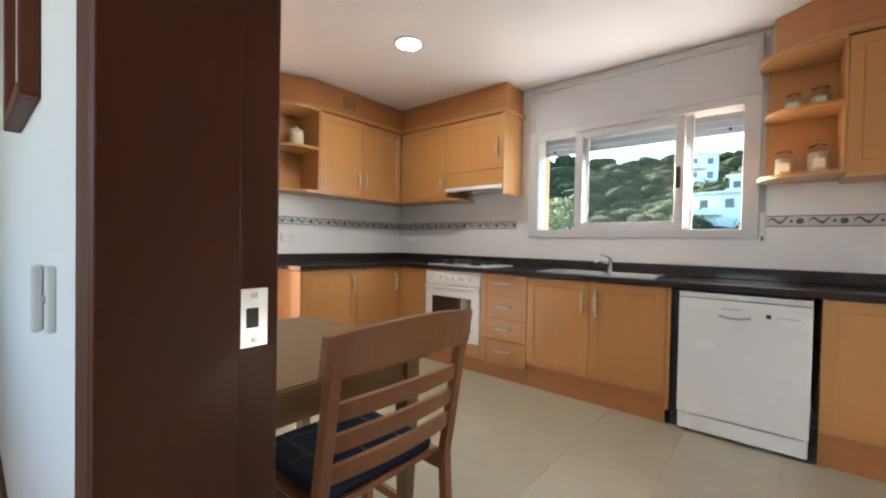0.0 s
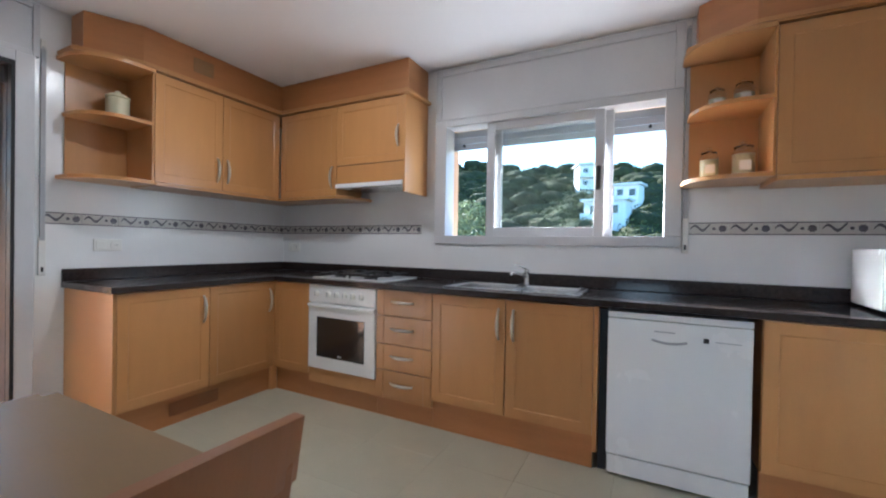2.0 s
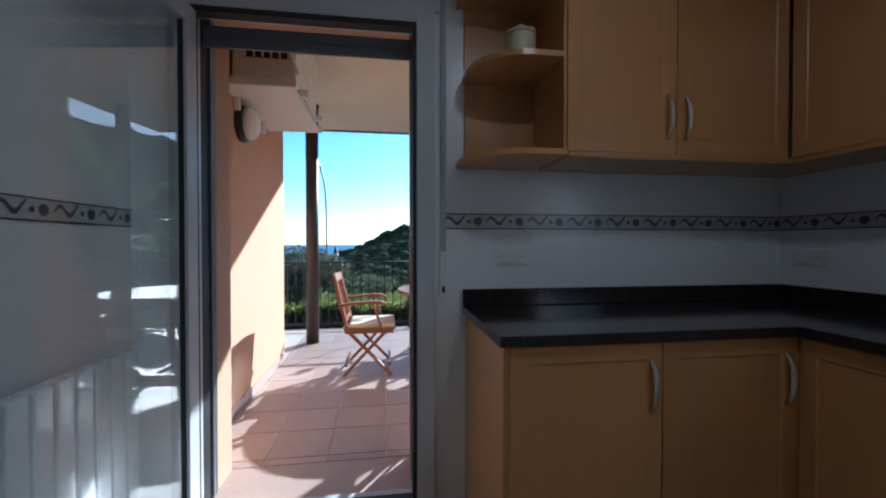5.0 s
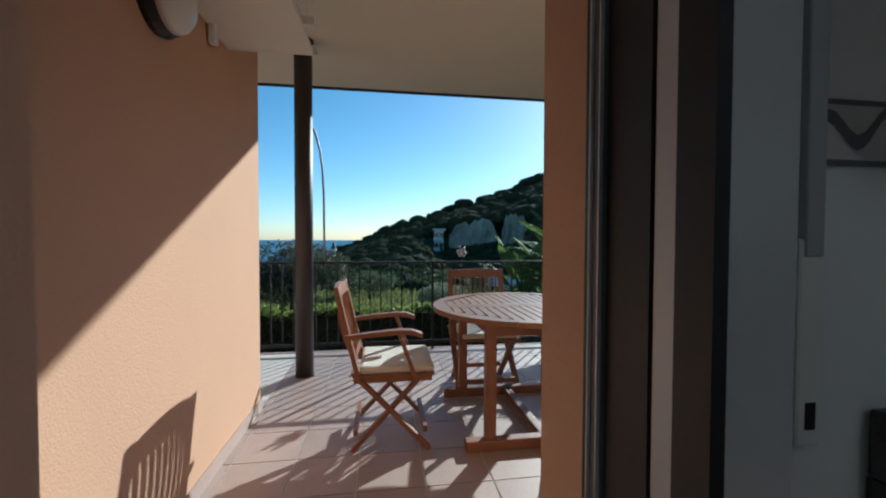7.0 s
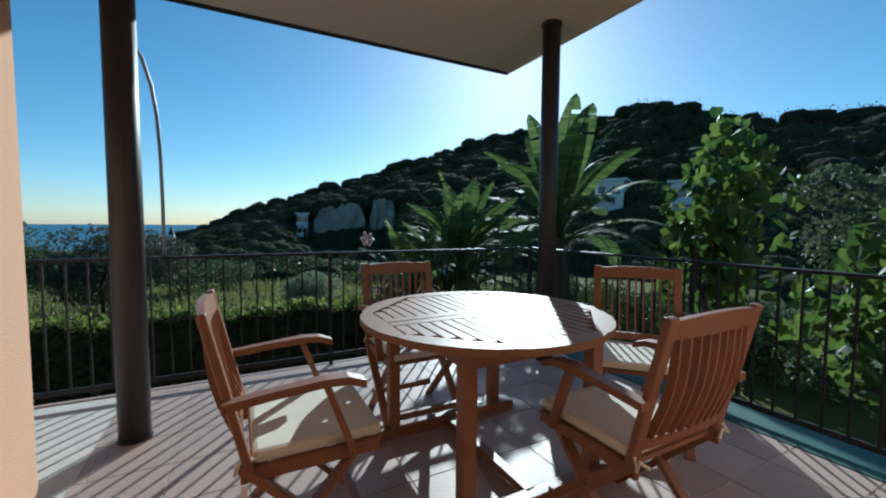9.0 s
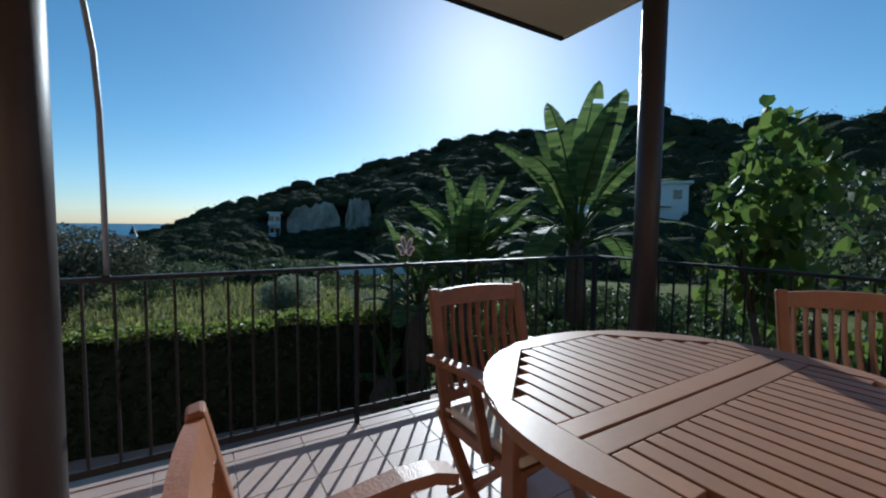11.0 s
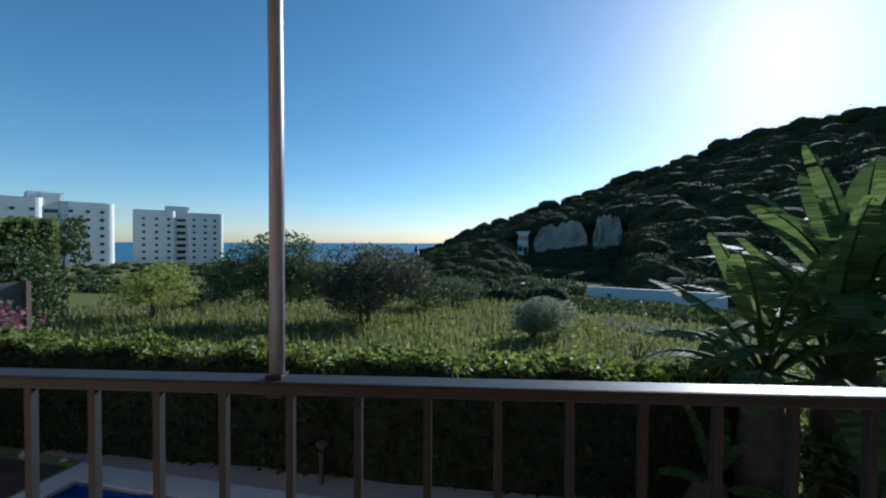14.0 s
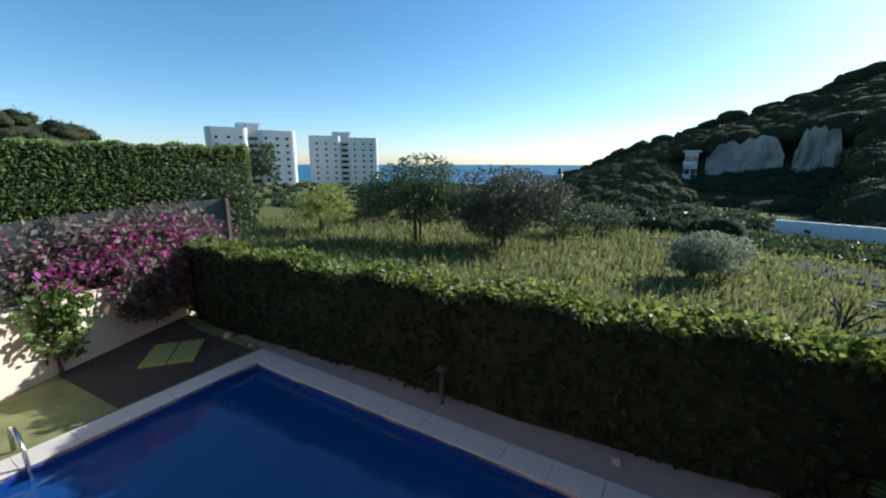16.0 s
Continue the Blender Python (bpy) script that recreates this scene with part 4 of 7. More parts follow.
# ---- terrace ----
RX, RY = -3.86, 0.363             # front and side railing
RZ = 0.94
T0X, T0Y = -3.88, -6.0
TY1 = 0.21                       # tiles end at the painted kerb
terrace = solid("terrace_slab", boxes((T0X, OUT_W, T0Y, TY1, -0.22, -0.004)), TJOINT, "tiled terrace floor slab", "floor", kind="structure")
solid("terrace_edge", boxes((T0X - 0.03, T0X, T0Y, 0.52, -0.24, 0.005)), TERRACE, "tiled terrace edge", "kerb", kind="structure")
GREENPAINT = mat("green_sealing_paint", (0.045, 0.13, 0.115), 0.55, vary=0.15, scale=5, fine=40, bump=0.05)
solid("terrace_kerb", boxes((T0X, OUT_W, TY1, 0.52, -0.24, 0.006), bevel=0.003), GREENPAINT, "green painted kerb under the side railing", "kerb", kind="structure")
solid("under_terrace_wall", boxes((-3.7, OUT_W, -6, 0.3, -2.3, -0.24)), ORANGE, "orange rendered wall below the terrace", "wall", kind="structure")
LWX, LWY = -2.50, -3.09
solid("side_house_wall", boxes((LWX, OUT_W, LWY - 0.3, LWY, -0.2, 3.0), (LWX, LWX + 0.3, -7.5, LWY - 0.3, -0.2, 3.0)), ORANGE, "orange rendered house wall along the terrace", "wall", kind="structure")
solid("skirting", boxes((LWX - 0.008, OUT_W, LWY, LWY + 0.010, -0.012, 0.075)), TERRACE, "tiled skirting along the house wall", "skirting", kind="structure")
SOF = 2.85
EAVE_X, EAVE_Y = -4.25, 0.31     # outer corner of the roof edge
solid("roof_soffit", boxes((EAVE_X + 0.06, OUT_W, -7.5, EAVE_Y - 0.04, SOF, SOF + 0.15)), SOFFIT, "smooth cream painted terrace ceiling", "ceiling", kind="structure")
solid("roof", boxes((EAVE_X + 0.06, OUT_W, -7.5, EAVE_Y, 3.0, 3.15), (OUT_W, KX1 + 0.5, -7.5, 0.42, 3.0, 3.15), (-0.2, KX1 + 0.5, -7.5, 0.42, 2.80, 3.0)), ORANGE, "flat roof slab over terrace and house", "roof", kind="structure")
solid("gutter", boxes((EAVE_X, EAVE_X + 0.06, -7.5, EAVE_Y, SOF - 0.015, SOF + 0.12), bevel=0.01), IRON, "dark metal gutter along the roof edge", "gutter", kind="structure")
solid("roof_trim", boxes((EAVE_X + 0.06, OUT_W, EAVE_Y - 0.04, EAVE_Y, SOF - 0.012, SOF + 0.15)), SOFFIT, "cream roof edge board", "trim", kind="structure")


def steel_post(x, y):
    p = thing("steel_post", "round dark brown steel post carrying the terrace roof", "post", "roof posts")
    part("shaft", tube(bmesh.new(), [(0, 0, 0), (0, 0, SOF)], 0.074, 32), POSTMAT, p, smooth=True)
    part("cap", lathe(bmesh.new(), [(0.086, SOF - 0.02), (0.086, SOF)], 0, 0, 32), POSTMAT, p)
    part("base_plate", lathe(bmesh.new(), [(0.081, 0), (0.081, 0.006)], 0, 0, 32), POSTMAT, p)
    p.matrix_basis = pose(x, y, 0)


steel_post(-3.165, -2.92)
steel_post(-3.16, -0.03)


def railing(label, a, b, step=0.11):
    r = thing("railing", label, "railing", kind="structure")
    a, b = Vector(a), Vector(b)
    n = max(2, round((b - a).length / step))
    part("handrail", beam(bmesh.new(), (*a, RZ - 0.010), (*b, RZ - 0.010), 0.045, 0.020, 0.004), IRON, r)
    part("bottom_rail", beam(bmesh.new(), (*a, 0.08), (*b, 0.08), 0.012, 0.035), IRON, r)
    me = None
    for k in range(n + 1):
        p = a.lerp(b, k / n)
        bm = bmesh.new()
        twist = k % 4 == 0
        if me is None or twist:
            prof = []
            rows = 14 if twist else 1
            for i in range(rows + 1):
                z = 0.085 + (RZ - 0.11) * i / rows
                ang = (math.pi * 2 * max(0, min(1, (i / rows - 0.35) / 0.3)) if twist else 0) + math.pi / 4
                prof.append([bm.verts.new((0.0085 * math.cos(ang + q * math.pi / 2), 0.0085 * math.sin(ang + q * math.pi / 2), z)) for q in range(4)])
            for u, v in zip(prof, prof[1:]):
                for q in range(4):
                    bm.faces.new((u[q], u[(q + 1) % 4], v[(q + 1) % 4], v[q]))
            bm.faces.new(prof[0][::-1])
            bm.faces.new(prof[-1])
            ob = part("baluster", bm, IRON, r)
            if not twist:
                me = ob.data
        else:
            bm.free()
            ob = new("baluster", me)
            ob.parent = r
        ob.matrix_basis = pose(p.x, p.y, 0)
    m = max(1, round((b - a).length / 1.9))
    for k in range(m + 1):
        p = a.lerp(b, k / m)
        part("post", boxes((p.x - 0.012, p.x + 0.012, p.y - 0.012, p.y + 0.012, -0.012, RZ - 0.03)), IRON, r)
    return r


railing("dark iron railing with slim balusters at the terrace front", (RX, -5.907), (RX, RY))
railing("dark iron railing with slim balusters at the terrace side", (RX + 0.02, RY), (-0.45, RY))


def bent_pole():
    p = thing("bent_pole", "grey metal pole on the railing, bent over at its top", "pole")
    pts = [(0, 0, 0), (0, 0, 0.4), (0, -0.003, 0.7), (0, -0.015, 0.95), (0.004, -0.04, 1.15), (0.01, -0.085, 1.32), (0.02, -0.16, 1.45), (0.03, -0.26, 1.52)]
    part("tube", tube(bmesh.new(), pts, 0.0118, 10), POLEMAT, p, smooth=True)
    part("clamp", boxes((-0.014, 0.014, -0.014, 0.014, -0.03, 0.006), bevel=0.002), IRON, p)
    p.matrix_basis = pose(RX - 0.005, -2.852, RZ)


bent_pole()


def flower_ornament():
    o = thing("flower_ornament", "blue and white petal-shaped metal ornament on the handrail", "ornament")
    BLUE = mat("blue_enamel", (0.10, 0.22, 0.42), 0.4, vary=0.15, scale=20, bump=0.01)
    part("stem", tube(bmesh.new(), [(0, 0, 0), (0, 0.004, 0.05), (0, 0, 0.10)], 0.004, 8), IRON, o)
    part("foot", boxes((-0.012, 0.012, -0.012, 0.012, 0.0, 0.012), bevel=0.003), IRON, o)
    for a, L, w in ((-58, 0.085, 0.026), (-22, 0.135, 0.022), (14, 0.145, 0.022), (50, 0.105, 0.026), (-100, 0.05, 0.026), (100, 0.05, 0.026)):
        for nm, k, d, m in (("petal", 1.0, 0.004, ENAMEL), ("petal_inlay", 0.66, 0.008, BLUE)):
            outl = []
            for i in range(16):
                th = i * math.tau / 16
                u = 0.5 - 0.5 * math.cos(th)
                outl.append((k * w * math.sin(th) * (0.6 + 0.5 * u), (0.5 + k * (u - 0.5)) * L))
            bm = prism(bmesh.new(), outl, -d / 2, d / 2)
            bmesh.ops.recalc_face_normals(bm, faces=bm.faces[:])
            bm.transform(pose(0, 0, 0.09) @ pose(0, 0, 0, 90, 0, 90) @ pose(0, 0, 0, 0, 0, a))
            part(nm, bm, m, o)
    part("heart", lathe(bmesh.new(), [(0.003, -0.008), (0.016, -0.005), (0.016, 0.005), (0.003, 0.008)], 0, 0, 14), PLASTIC, o).matrix_basis = pose(0, 0, 0.10, 90, 0, 90)
    o.matrix_basis = pose(RX, -1.41, RZ, 0, 0, -38) @ Matrix.Diagonal((0.75, 0.75, 0.75, 1))


flower_ornament()


def folding_armchair(label):
    """Faces +y."""
    c = thing("garden_armchair", label, "chair", "chairs round the terrace table")
    w = 0.225
    for s in (-1, 1):
        x = s * w
        part("crossed_leg", beam(bmesh.new(), (x * 0.9, -0.21, 0.0), (x * 0.9, 0.20, 0.43), 0.024, 0.045, 0.004, (1, 0, 0)), TEAK, c)
        part("crossed_leg", beam(bmesh.new(), (x * 1.02, 0.22, 0.0), (x * 1.02, -0.20, 0.44), 0.024, 0.045, 0.004, (1, 0, 0)), TEAK, c)
        part("back_post", beam(bmesh.new(), (x, -0.17, 0.40), (x, -0.290, 0.915), 0.026, 0.045, 0.006, (1, 0, 0)), TEAK, c)
        part("seat_rail", boxes((x - 0.012, x + 0.012, -0.20, 0.235, 0.385, 0.43), bevel=0.004), TEAK, c)
        bm = bmesh.new()
        xa = s * (w + 0.035)
        ys = [(-0.245, 0.645), (-0.10, 0.66), (0.05, 0.672), (0.12, 0.668), (0.175, 0.648)]
        cols = [[bm.verts.new((xa + o * (0.020 + 0.006 * (k > 1)), y, z + h)) for o, h in ((-1, -0.013), (1, -0.013), (1, 0.013), (-1, 0.013))] for k, (y, z) in enumerate(ys)]
        for a, b in zip(cols, cols[1:]):
            for q in range(4):
                bm.faces.new((a[q], a[(q + 1) % 4], b[(q + 1) % 4], b[q]))
        bm.faces.new(cols[0][::-1])
        bm.faces.new(cols[-1])
        bmesh.ops.recalc_face_normals(bm, faces=bm.faces[:])
        part("armrest", bm, TEAK, c)
        part("arm_support", beam(bmesh.new(), (xa, 0.14, 0.41), (xa, 0.05, 0.66), 0.022, 0.04, 0.004, (1, 0, 0)), TEAK, c)
    for y, z in ((-0.19, 0.03), (0.20, 0.03)):
        part("stretcher", boxes((-w * 0.9, w * 0.9, y - 0.012, y + 0.012, z + 0.05, z + 0.085)), TEAK, c)
    for k in range(7):
        y = -0.17 + 0.062 * k
        part("seat_slat", boxes((-w + 0.013, w - 0.013, y, y + 0.05, 0.408, 0.425), bevel=0.003), TEAK, c)

    def back_y(z):
        return -0.17 - 0.12 * (z - 0.40) / 0.515

    def rail(z0, z1, arch):
        bm = bmesh.new()
        cols = []
        for k in range(9):
            u = k / 8
            x = -w + 0.013 + (2 * w - 0.026) * u
            up = arch * (1 - (2 * u - 1) ** 2)
            cols.append([bm.verts.new((x, back_y(z) + o - 0.012 * (1 - (2 * u - 1) ** 2), z)) for z, o in ((z0, -0.011), (z0, 0.011), (z1 + up, 0.011), (z1 + up, -0.011))])
        for a, b in zip(cols, cols[1:]):
            for q in range(4):
                bm.faces.new((a[q], a[(q + 1) % 4], b[(q + 1) % 4], b[q]))
        bm.faces.new(cols[0][::-1])
        bm.faces.new(cols[-1])
        bmesh.ops.recalc_face_normals(bm, faces=bm.faces[:])
        return bm

    part("top_rail", rail(0.845, 0.905, 0.012), TEAK, c)
    part("lower_rail", rail(0.475, 0.515, 0.0), TEAK, c)
    for k in range(9):
        u = (k + 0.7) / 9.4
        x = -w + 0.013 + (2 * w - 0.026) * u
        dy = -0.012 * (1 - (2 * u - 1) ** 2)
        bm = bmesh.new()
        pts = []
        for i in range(7):
            z = 0.51 + (0.85 - 0.51) * i / 6
            pts.append((x, back_y(z) + dy - 0.022 * math.sin(math.pi * i / 6), z))
        for a, b in zip(pts, pts[1:]):
            beam(bm, a, b, 0.008, 0.0265, 0, (0, 1, 0))
        part("back_slat", bm, TEAK, c)
    bm = boxes((-w + 0.005, w - 0.005, -0.165, 0.25, 0.427, 0.470), bevel=0.016)
    q = part("cushion", bm, CUSHION, c, "cream canvas seat cushion")
    for s in (-1, 1):
        x = s * (w - 0.005)
        part("tie", tube(bmesh.new(), [(x, -0.15, 0.45), (x + 0.02 * s, -0.20, 0.46), (x + 0.03 * s, -0.215, 0.43), (x + 0.005 * s, -0.205, 0.445), (x - 0.03 * s, -0.215, 0.42)], 0.006, 6), CUSHION, q)
    return c


solid("threshold", boxes((OUT_W, -0.085, -2.86, -1.92, -0.04, -0.002)), TERRACE, "tiled threshold of the terrace door", "threshold", kind="structure")
C = folding_armchair("slatted teak folding armchair with a cream cushion")
C.matrix_basis = pose(-2.06, -2.215, 0, 0, 0, 0)
copy_thing(C, pose(-1.50, -1.10, 0, 0, 0, 90))
copy_thing(C, pose(-2.76, -1.45, 0, 0, 0, -90))
copy_thing(C, pose(-1.98, -0.40, 0, 0, 0, 222))


def garden_table():
    t = thing("terrace_table", "round slatted teak table with a herringbone top", "table")
    R, zt, ap = 0.60, 0.745, 0.505
    turn = pose(0, 0, 0, 0, 0, 90)
    rc = ap / math.cos(math.pi / 8)
    for k in range(8):
        # each rim piece: an outer arc and a straight inner edge
        a0, a1 = (k - 0.5) * math.pi / 4 + 0.002, (k + 0.5) * math.pi / 4 - 0.002
        arc = [(R * math.cos(a0 + (a1 - a0) * q / 8), R * math.sin(a0 + (a1 - a0) * q / 8)) for q in range(9)]
        o = arc + [(rc * math.cos(a1), rc * math.sin(a1)), (rc * math.cos(a0), rc * math.sin(a0))]
        bm = prism(bmesh.new(), o, zt - 0.03, zt)
        bmesh.ops.bevel(bm, geom=[e for e in bm.edges if min(v.co.xy.length for v in e.verts) > R - 0.002 and abs(e.verts[0].co.z - e.verts[1].co.z) < 0.001], offset=0.006, segments=2, affect='EDGES')
        bm.transform(turn)
        part("rim_piece", bm, TEAK_TOP, t)
    for s in (-1, 1):
        bm = boxes((-ap + 0.002, ap - 0.002, s * 0.005, s * 0.066, zt - 0.026, zt - 0.001), bevel=0.002)
        bm.transform(turn)
        part("centre_board", bm, TEAK_TOP, t)
        # slats run square to the centre boards
        for k in range(-9, 9):
            x0, x1 = k * 0.0555 + 0.004, k * 0.0555 + 0.0515
            xm = max(abs(x0), abs(x1))
            if xm < ap:
                yl = min(ap, ap * math.sqrt(2) - xm) - 0.002
                bm = boxes((x0, x1, s * 0.069, s * yl, zt - 0.024, zt - 0.002), bevel=0.002)
                bm.transform(turn)
                part("slat", bm, TEAK_TOP, t)
    bm = bmesh.new()
    for s in (-1, 1):
        box(bm, -0.39, 0.39, s * 0.33 - 0.012, s * 0.33 + 0.012, 0.635, 0.712)
        box(bm, s * 0.39 - 0.012, s * 0.39 + 0.012, -0.33, 0.33, 0.635, 0.712)
    box(bm, -0.39, 0.39, -0.02, 0.02, 0.66, 0.716)
    part("apron", bm, TEAK, t)
    for sx in (-1, 1):
        for sy in (-1, 1):
            part("leg", boxes((sx * 0.39 - 0.03, sx * 0.39 + 0.03, sy * 0.33 - 0.03, sy * 0.33 + 0.03, 0.06, 0.715), bevel=0.005), TEAK, t)
        part("foot_rail", boxes((sx * 0.39 - 0.032, sx * 0.39 + 0.032, -0.47, 0.47, 0.0, 0.06), bevel=0.006), TEAK, t)
    part("stretcher", boxes((-0.38, 0.38, -0.025, 0.025, 0.02, 0.06), bevel=0.004), TEAK, t)
    t.matrix_basis = pose(-2.16, -1.33, 0)


garden_table()


def air_conditioner():
    a = thing("air_conditioner", "white outdoor air conditioning unit on a wall bracket", "air conditioner")
    part("case", boxes((0, 0.82, 0.03, 0.44, 0.06, 0.58), bevel=0.012), ENAMEL, a)
    grille = part("grille", boxes((-0.004, 0.0, 0.07, 0.36, 0.22, 0.54)), BLACK, a, "dark opening behind the side grille")
    for k in range(6):
        part("grille_bar", boxes((-0.014, -0.003, 0.072 + 0.055 * k, 0.082 + 0.055 * k, 0.22, 0.54)), ENAMEL, grille)
    part("grille_bar", boxes((-0.015, -0.003, 0.07, 0.36, 0.40, 0.412)), ENAMEL, grille)
    part("service_panel", boxes((0.06, 0.10, 0.44, 0.448, 0.1, 0.5)), BLACK, a)
    for x in (0.10, 0.68):
        part("bracket", boxes((x, x + 0.04, -0.03, 0.46, 0.02, 0.06), (x, x + 0.04, 0.43, 0.46, -0.1, 0.02)), ENAMEL, a)
    part("drip_tray", boxes((-0.12, 0.95, 0.02, 0.47, -0.012, 0.02), bevel=0.004), PLASTIC, a)
    for x in (-0.13, 0.95):
        part("tray_lip", boxes((x, x + 0.01, 0.0, 0.49, -0.012, 0.045), bevel=0.003), PLASTIC, a)
    part("pipe", tube(bmesh.new(), [(0.02, 0.10, 0.52), (-0.06, 0.12, 0.50), (-0.09, 0.10, 0.35), (-0.06, 0.04, 0.2), (-0.05, 0.0, 0.1)], 0.014, 8), PLASTIC, a, smooth=True)
    a.matrix_basis = pose(-1.02, LWY + 0.47, 2.22, 0, 0, 180)


def round_lamp():
    a = thing("wall_lamp", "round dark-rimmed bulkhead lamp on the orange wall", "lamp")
    b = part("base", lathe(bmesh.new(), [(0.11, 0), (0.115, 0.02), (0.105, 0.045)], 0, 0, 24), BLACK, a)
    part("globe", lathe(bmesh.new(), [(0.10, 0.045), (0.095, 0.075), (0.07, 0.10), (0.03, 0.112), (0.005, 0.114)], 0, 0, 24), PLASTIC, a, smooth=True)
    a.matrix_basis = pose(-1.26, LWY, 2.06, -90, 0, 0) @ Matrix.Scale(1.15, 4)


air_conditioner()
round_lamp()

# ---- garden, pool and hedges ----
GZ = -1.85
SEA = -16.0


def ground_h(x, y):
    d = math.hypot(x, y)
    h = GZ
    far = max(0.0, -(x + 10.5))
    lvl = GZ - 0.4 - 0.045 * far - 0.03 * max(0, y) * (1 if y > 4 else 0)
    if x < -9.6 or y > 9:
        h = max(SEA - 2.5, lvl if x < -9.6 else GZ - 0.05 * (y - 9))
    if y > 8.5 and x > -14:
        h = max(SEA - 2.5, min(h, GZ - min(1.4, y - 8.5) - 0.04 * (y - 8.5)))
    return h + (0.10 * noise.noise((x * 0.3, y * 0.3, 0)) if x < -10 else 0.0)


U, V = Vector((0.147, 0.989)), Vector((0.989, -0.147))
PC = Vector((-7.9, -7.37))
PL, PW = 7.6, 3.1
P2, P3, P4 = PC + V * PW, PC + V * PW + U * PL, PC + U * PL

GRASS = mat("meadow_soil", (0.16, 0.16, 0.055), 0.95, vary=0.25, scale=0.7, fine=9, bump=0.3, color2=(0.09, 0.10, 0.03))
LAWN = mat("lawn_grass", (0.31, 0.31, 0.11), 0.95, vary=0.25, scale=2, fine=40, bump=0.3)
PAVE = mat("pale_pool_paving", (0.44, 0.34, 0.28), 0.75, vary=0.08, scale=2, fine=50, bump=0.06)
COPING = mat("pool_coping", (0.70, 0.62, 0.53), 0.6, vary=0.06, scale=3, fine=50, bump=0.04)
POOLTILE = mat("blue_pool_tile", (0.012, 0.045, 0.26), 0.3, vary=0.1, scale=3, fine=30, bump=0.0)
CREAM = mat("cream_garden_wall", (0.78, 0.62, 0.44), 0.85, vary=0.06, scale=1.5, fine=40, bump=0.1)
ASPHALT = mat("pale_road", (0.075, 0.075, 0.082), 0.9, vary=0.1)
WHITEW = mat("whitewash", (0.72, 0.71, 0.69), 0.8, vary=0.05, scale=0.3)
ROCK = mat("pale_cliff", (0.52, 0.46, 0.38), 0.95, vary=0.25, scale=0.15, fine=1.5, bump=0.4)
BARK = mat("bark", (0.10, 0.075, 0.055), 0.9, vary=0.25, scale=12, bump=0.3)
# dark colour for hedge and bush cores: the shade between the leaves painted in
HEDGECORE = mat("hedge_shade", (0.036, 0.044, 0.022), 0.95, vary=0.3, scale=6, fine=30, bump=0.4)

# one ground sheet round the pool, out to the horizon
MID = PC + V * PW / 2 + U * PL / 2


def pool_edge(a):
    dx, dy = math.cos(a), math.sin(a)
    k = min(PL / 2 / max(1e-6, abs(dx)), PW / 2 / max(1e-6, abs(dy)))
    return MID + U * (k * dx) + V * (k * dy)


corner_a = math.atan2(PW / 2, PL / 2)
angs = sorted([k * math.tau / 120 for k in range(120)] + [corner_a, math.pi - corner_a, math.pi + corner_a, math.tau - corner_a])
rs = [4.8, 5.6]
while rs[-1] < 4700:
    rs.append(rs[-1] * 1.13)
gv = [(*pool_edge(a), GZ - 0.02) for a in angs]
for r in rs:
    for a in angs:
        p = MID + U * (r * math.cos(a)) + V * (r * math.sin(a))
        gv.append((p.x, p.y, ground_h(p.x, p.y) - 0.02))
nA = len(angs)
gf = [(i * nA + k, (i + 1) * nA + k, (i + 1) * nA + (k + 1) % nA, i * nA + (k + 1) % nA) for i in range(len(rs)) for k in range(nA)]
tagged(sheet_mesh("ground", gv, [f[::-1] for f in gf], GRASS), "rough meadow ground falling away towards the sea", "ground", kind="structure")


def flat(name, pts, z0, z1, material, label, category):
    bm = prism(bmesh.new(), [tuple(p) for p in pts], z0, z1)
    bmesh.ops.recalc_face_normals(bm, faces=bm.faces[:])
    return solid(name, bm, material, label, category, kind="structure")


# pool
pool = thing("swimming_pool", "rectangular swimming pool with dark blue water", "pool", kind="structure")
bm = bmesh.new()
lo = [bm.verts.new((p.x, p.y, GZ - 1.5)) for p in (PC, P2, P3, P4)]
hi = [bm.verts.new((p.x, p.y, GZ + 0.01)) for p in (PC, P2, P3, P4)]
for k in range(4):
    bm.faces.new((lo[k], hi[k], hi[(k + 1) % 4], lo[(k + 1) % 4]))
bm.faces.new(lo)
part("basin", bm, POOLTILE, pool)
WATER = mat("pool_water", (0.012, 0.060, 0.21), 0.05, vary=0.05, scale=2, fine=6, bump=0.01)
bm = bmesh.new()
bm.faces.new([bm.verts.new((p.x, p.y, GZ - 0.10)) for p in (PC, P2, P3, P4)])
part("water", bm, WATER, pool, "deep blue still water")
CW = 0.34


def coping_run(a, b, out, n):
    d = (b - a) / n
    for k in range(n):
        p, q = a + d * (k + 0.006), a + d * (k + 0.994)
        bm = prism(bmesh.new(), [tuple(p), tuple(q), tuple(q + out * CW), tuple(p + out * CW)], GZ - 0.03, GZ + 0.025)
        bmesh.ops.recalc_face_normals(bm, faces=bm.faces[:])
        part("coping_stone", bm, COPING, pool)


coping_run(PC - V * CW, P2, -U, 7)
coping_run(PC, P4, -V, 15)
coping_run(P4 - V * CW, P3, U, 7)
coping_run(P2, P3, V, 15)
flat("pool_paving", [PC - V * CW - U * 1.2, PC - V * (CW + 1.1) - U * 1.2, P4 - V * (CW + 1.1) + U * 2, P4 - V * CW + U * 2], GZ - 0.1, GZ + 0.004, PAVE, "pale paved strip between pool and hedge", "pavement")


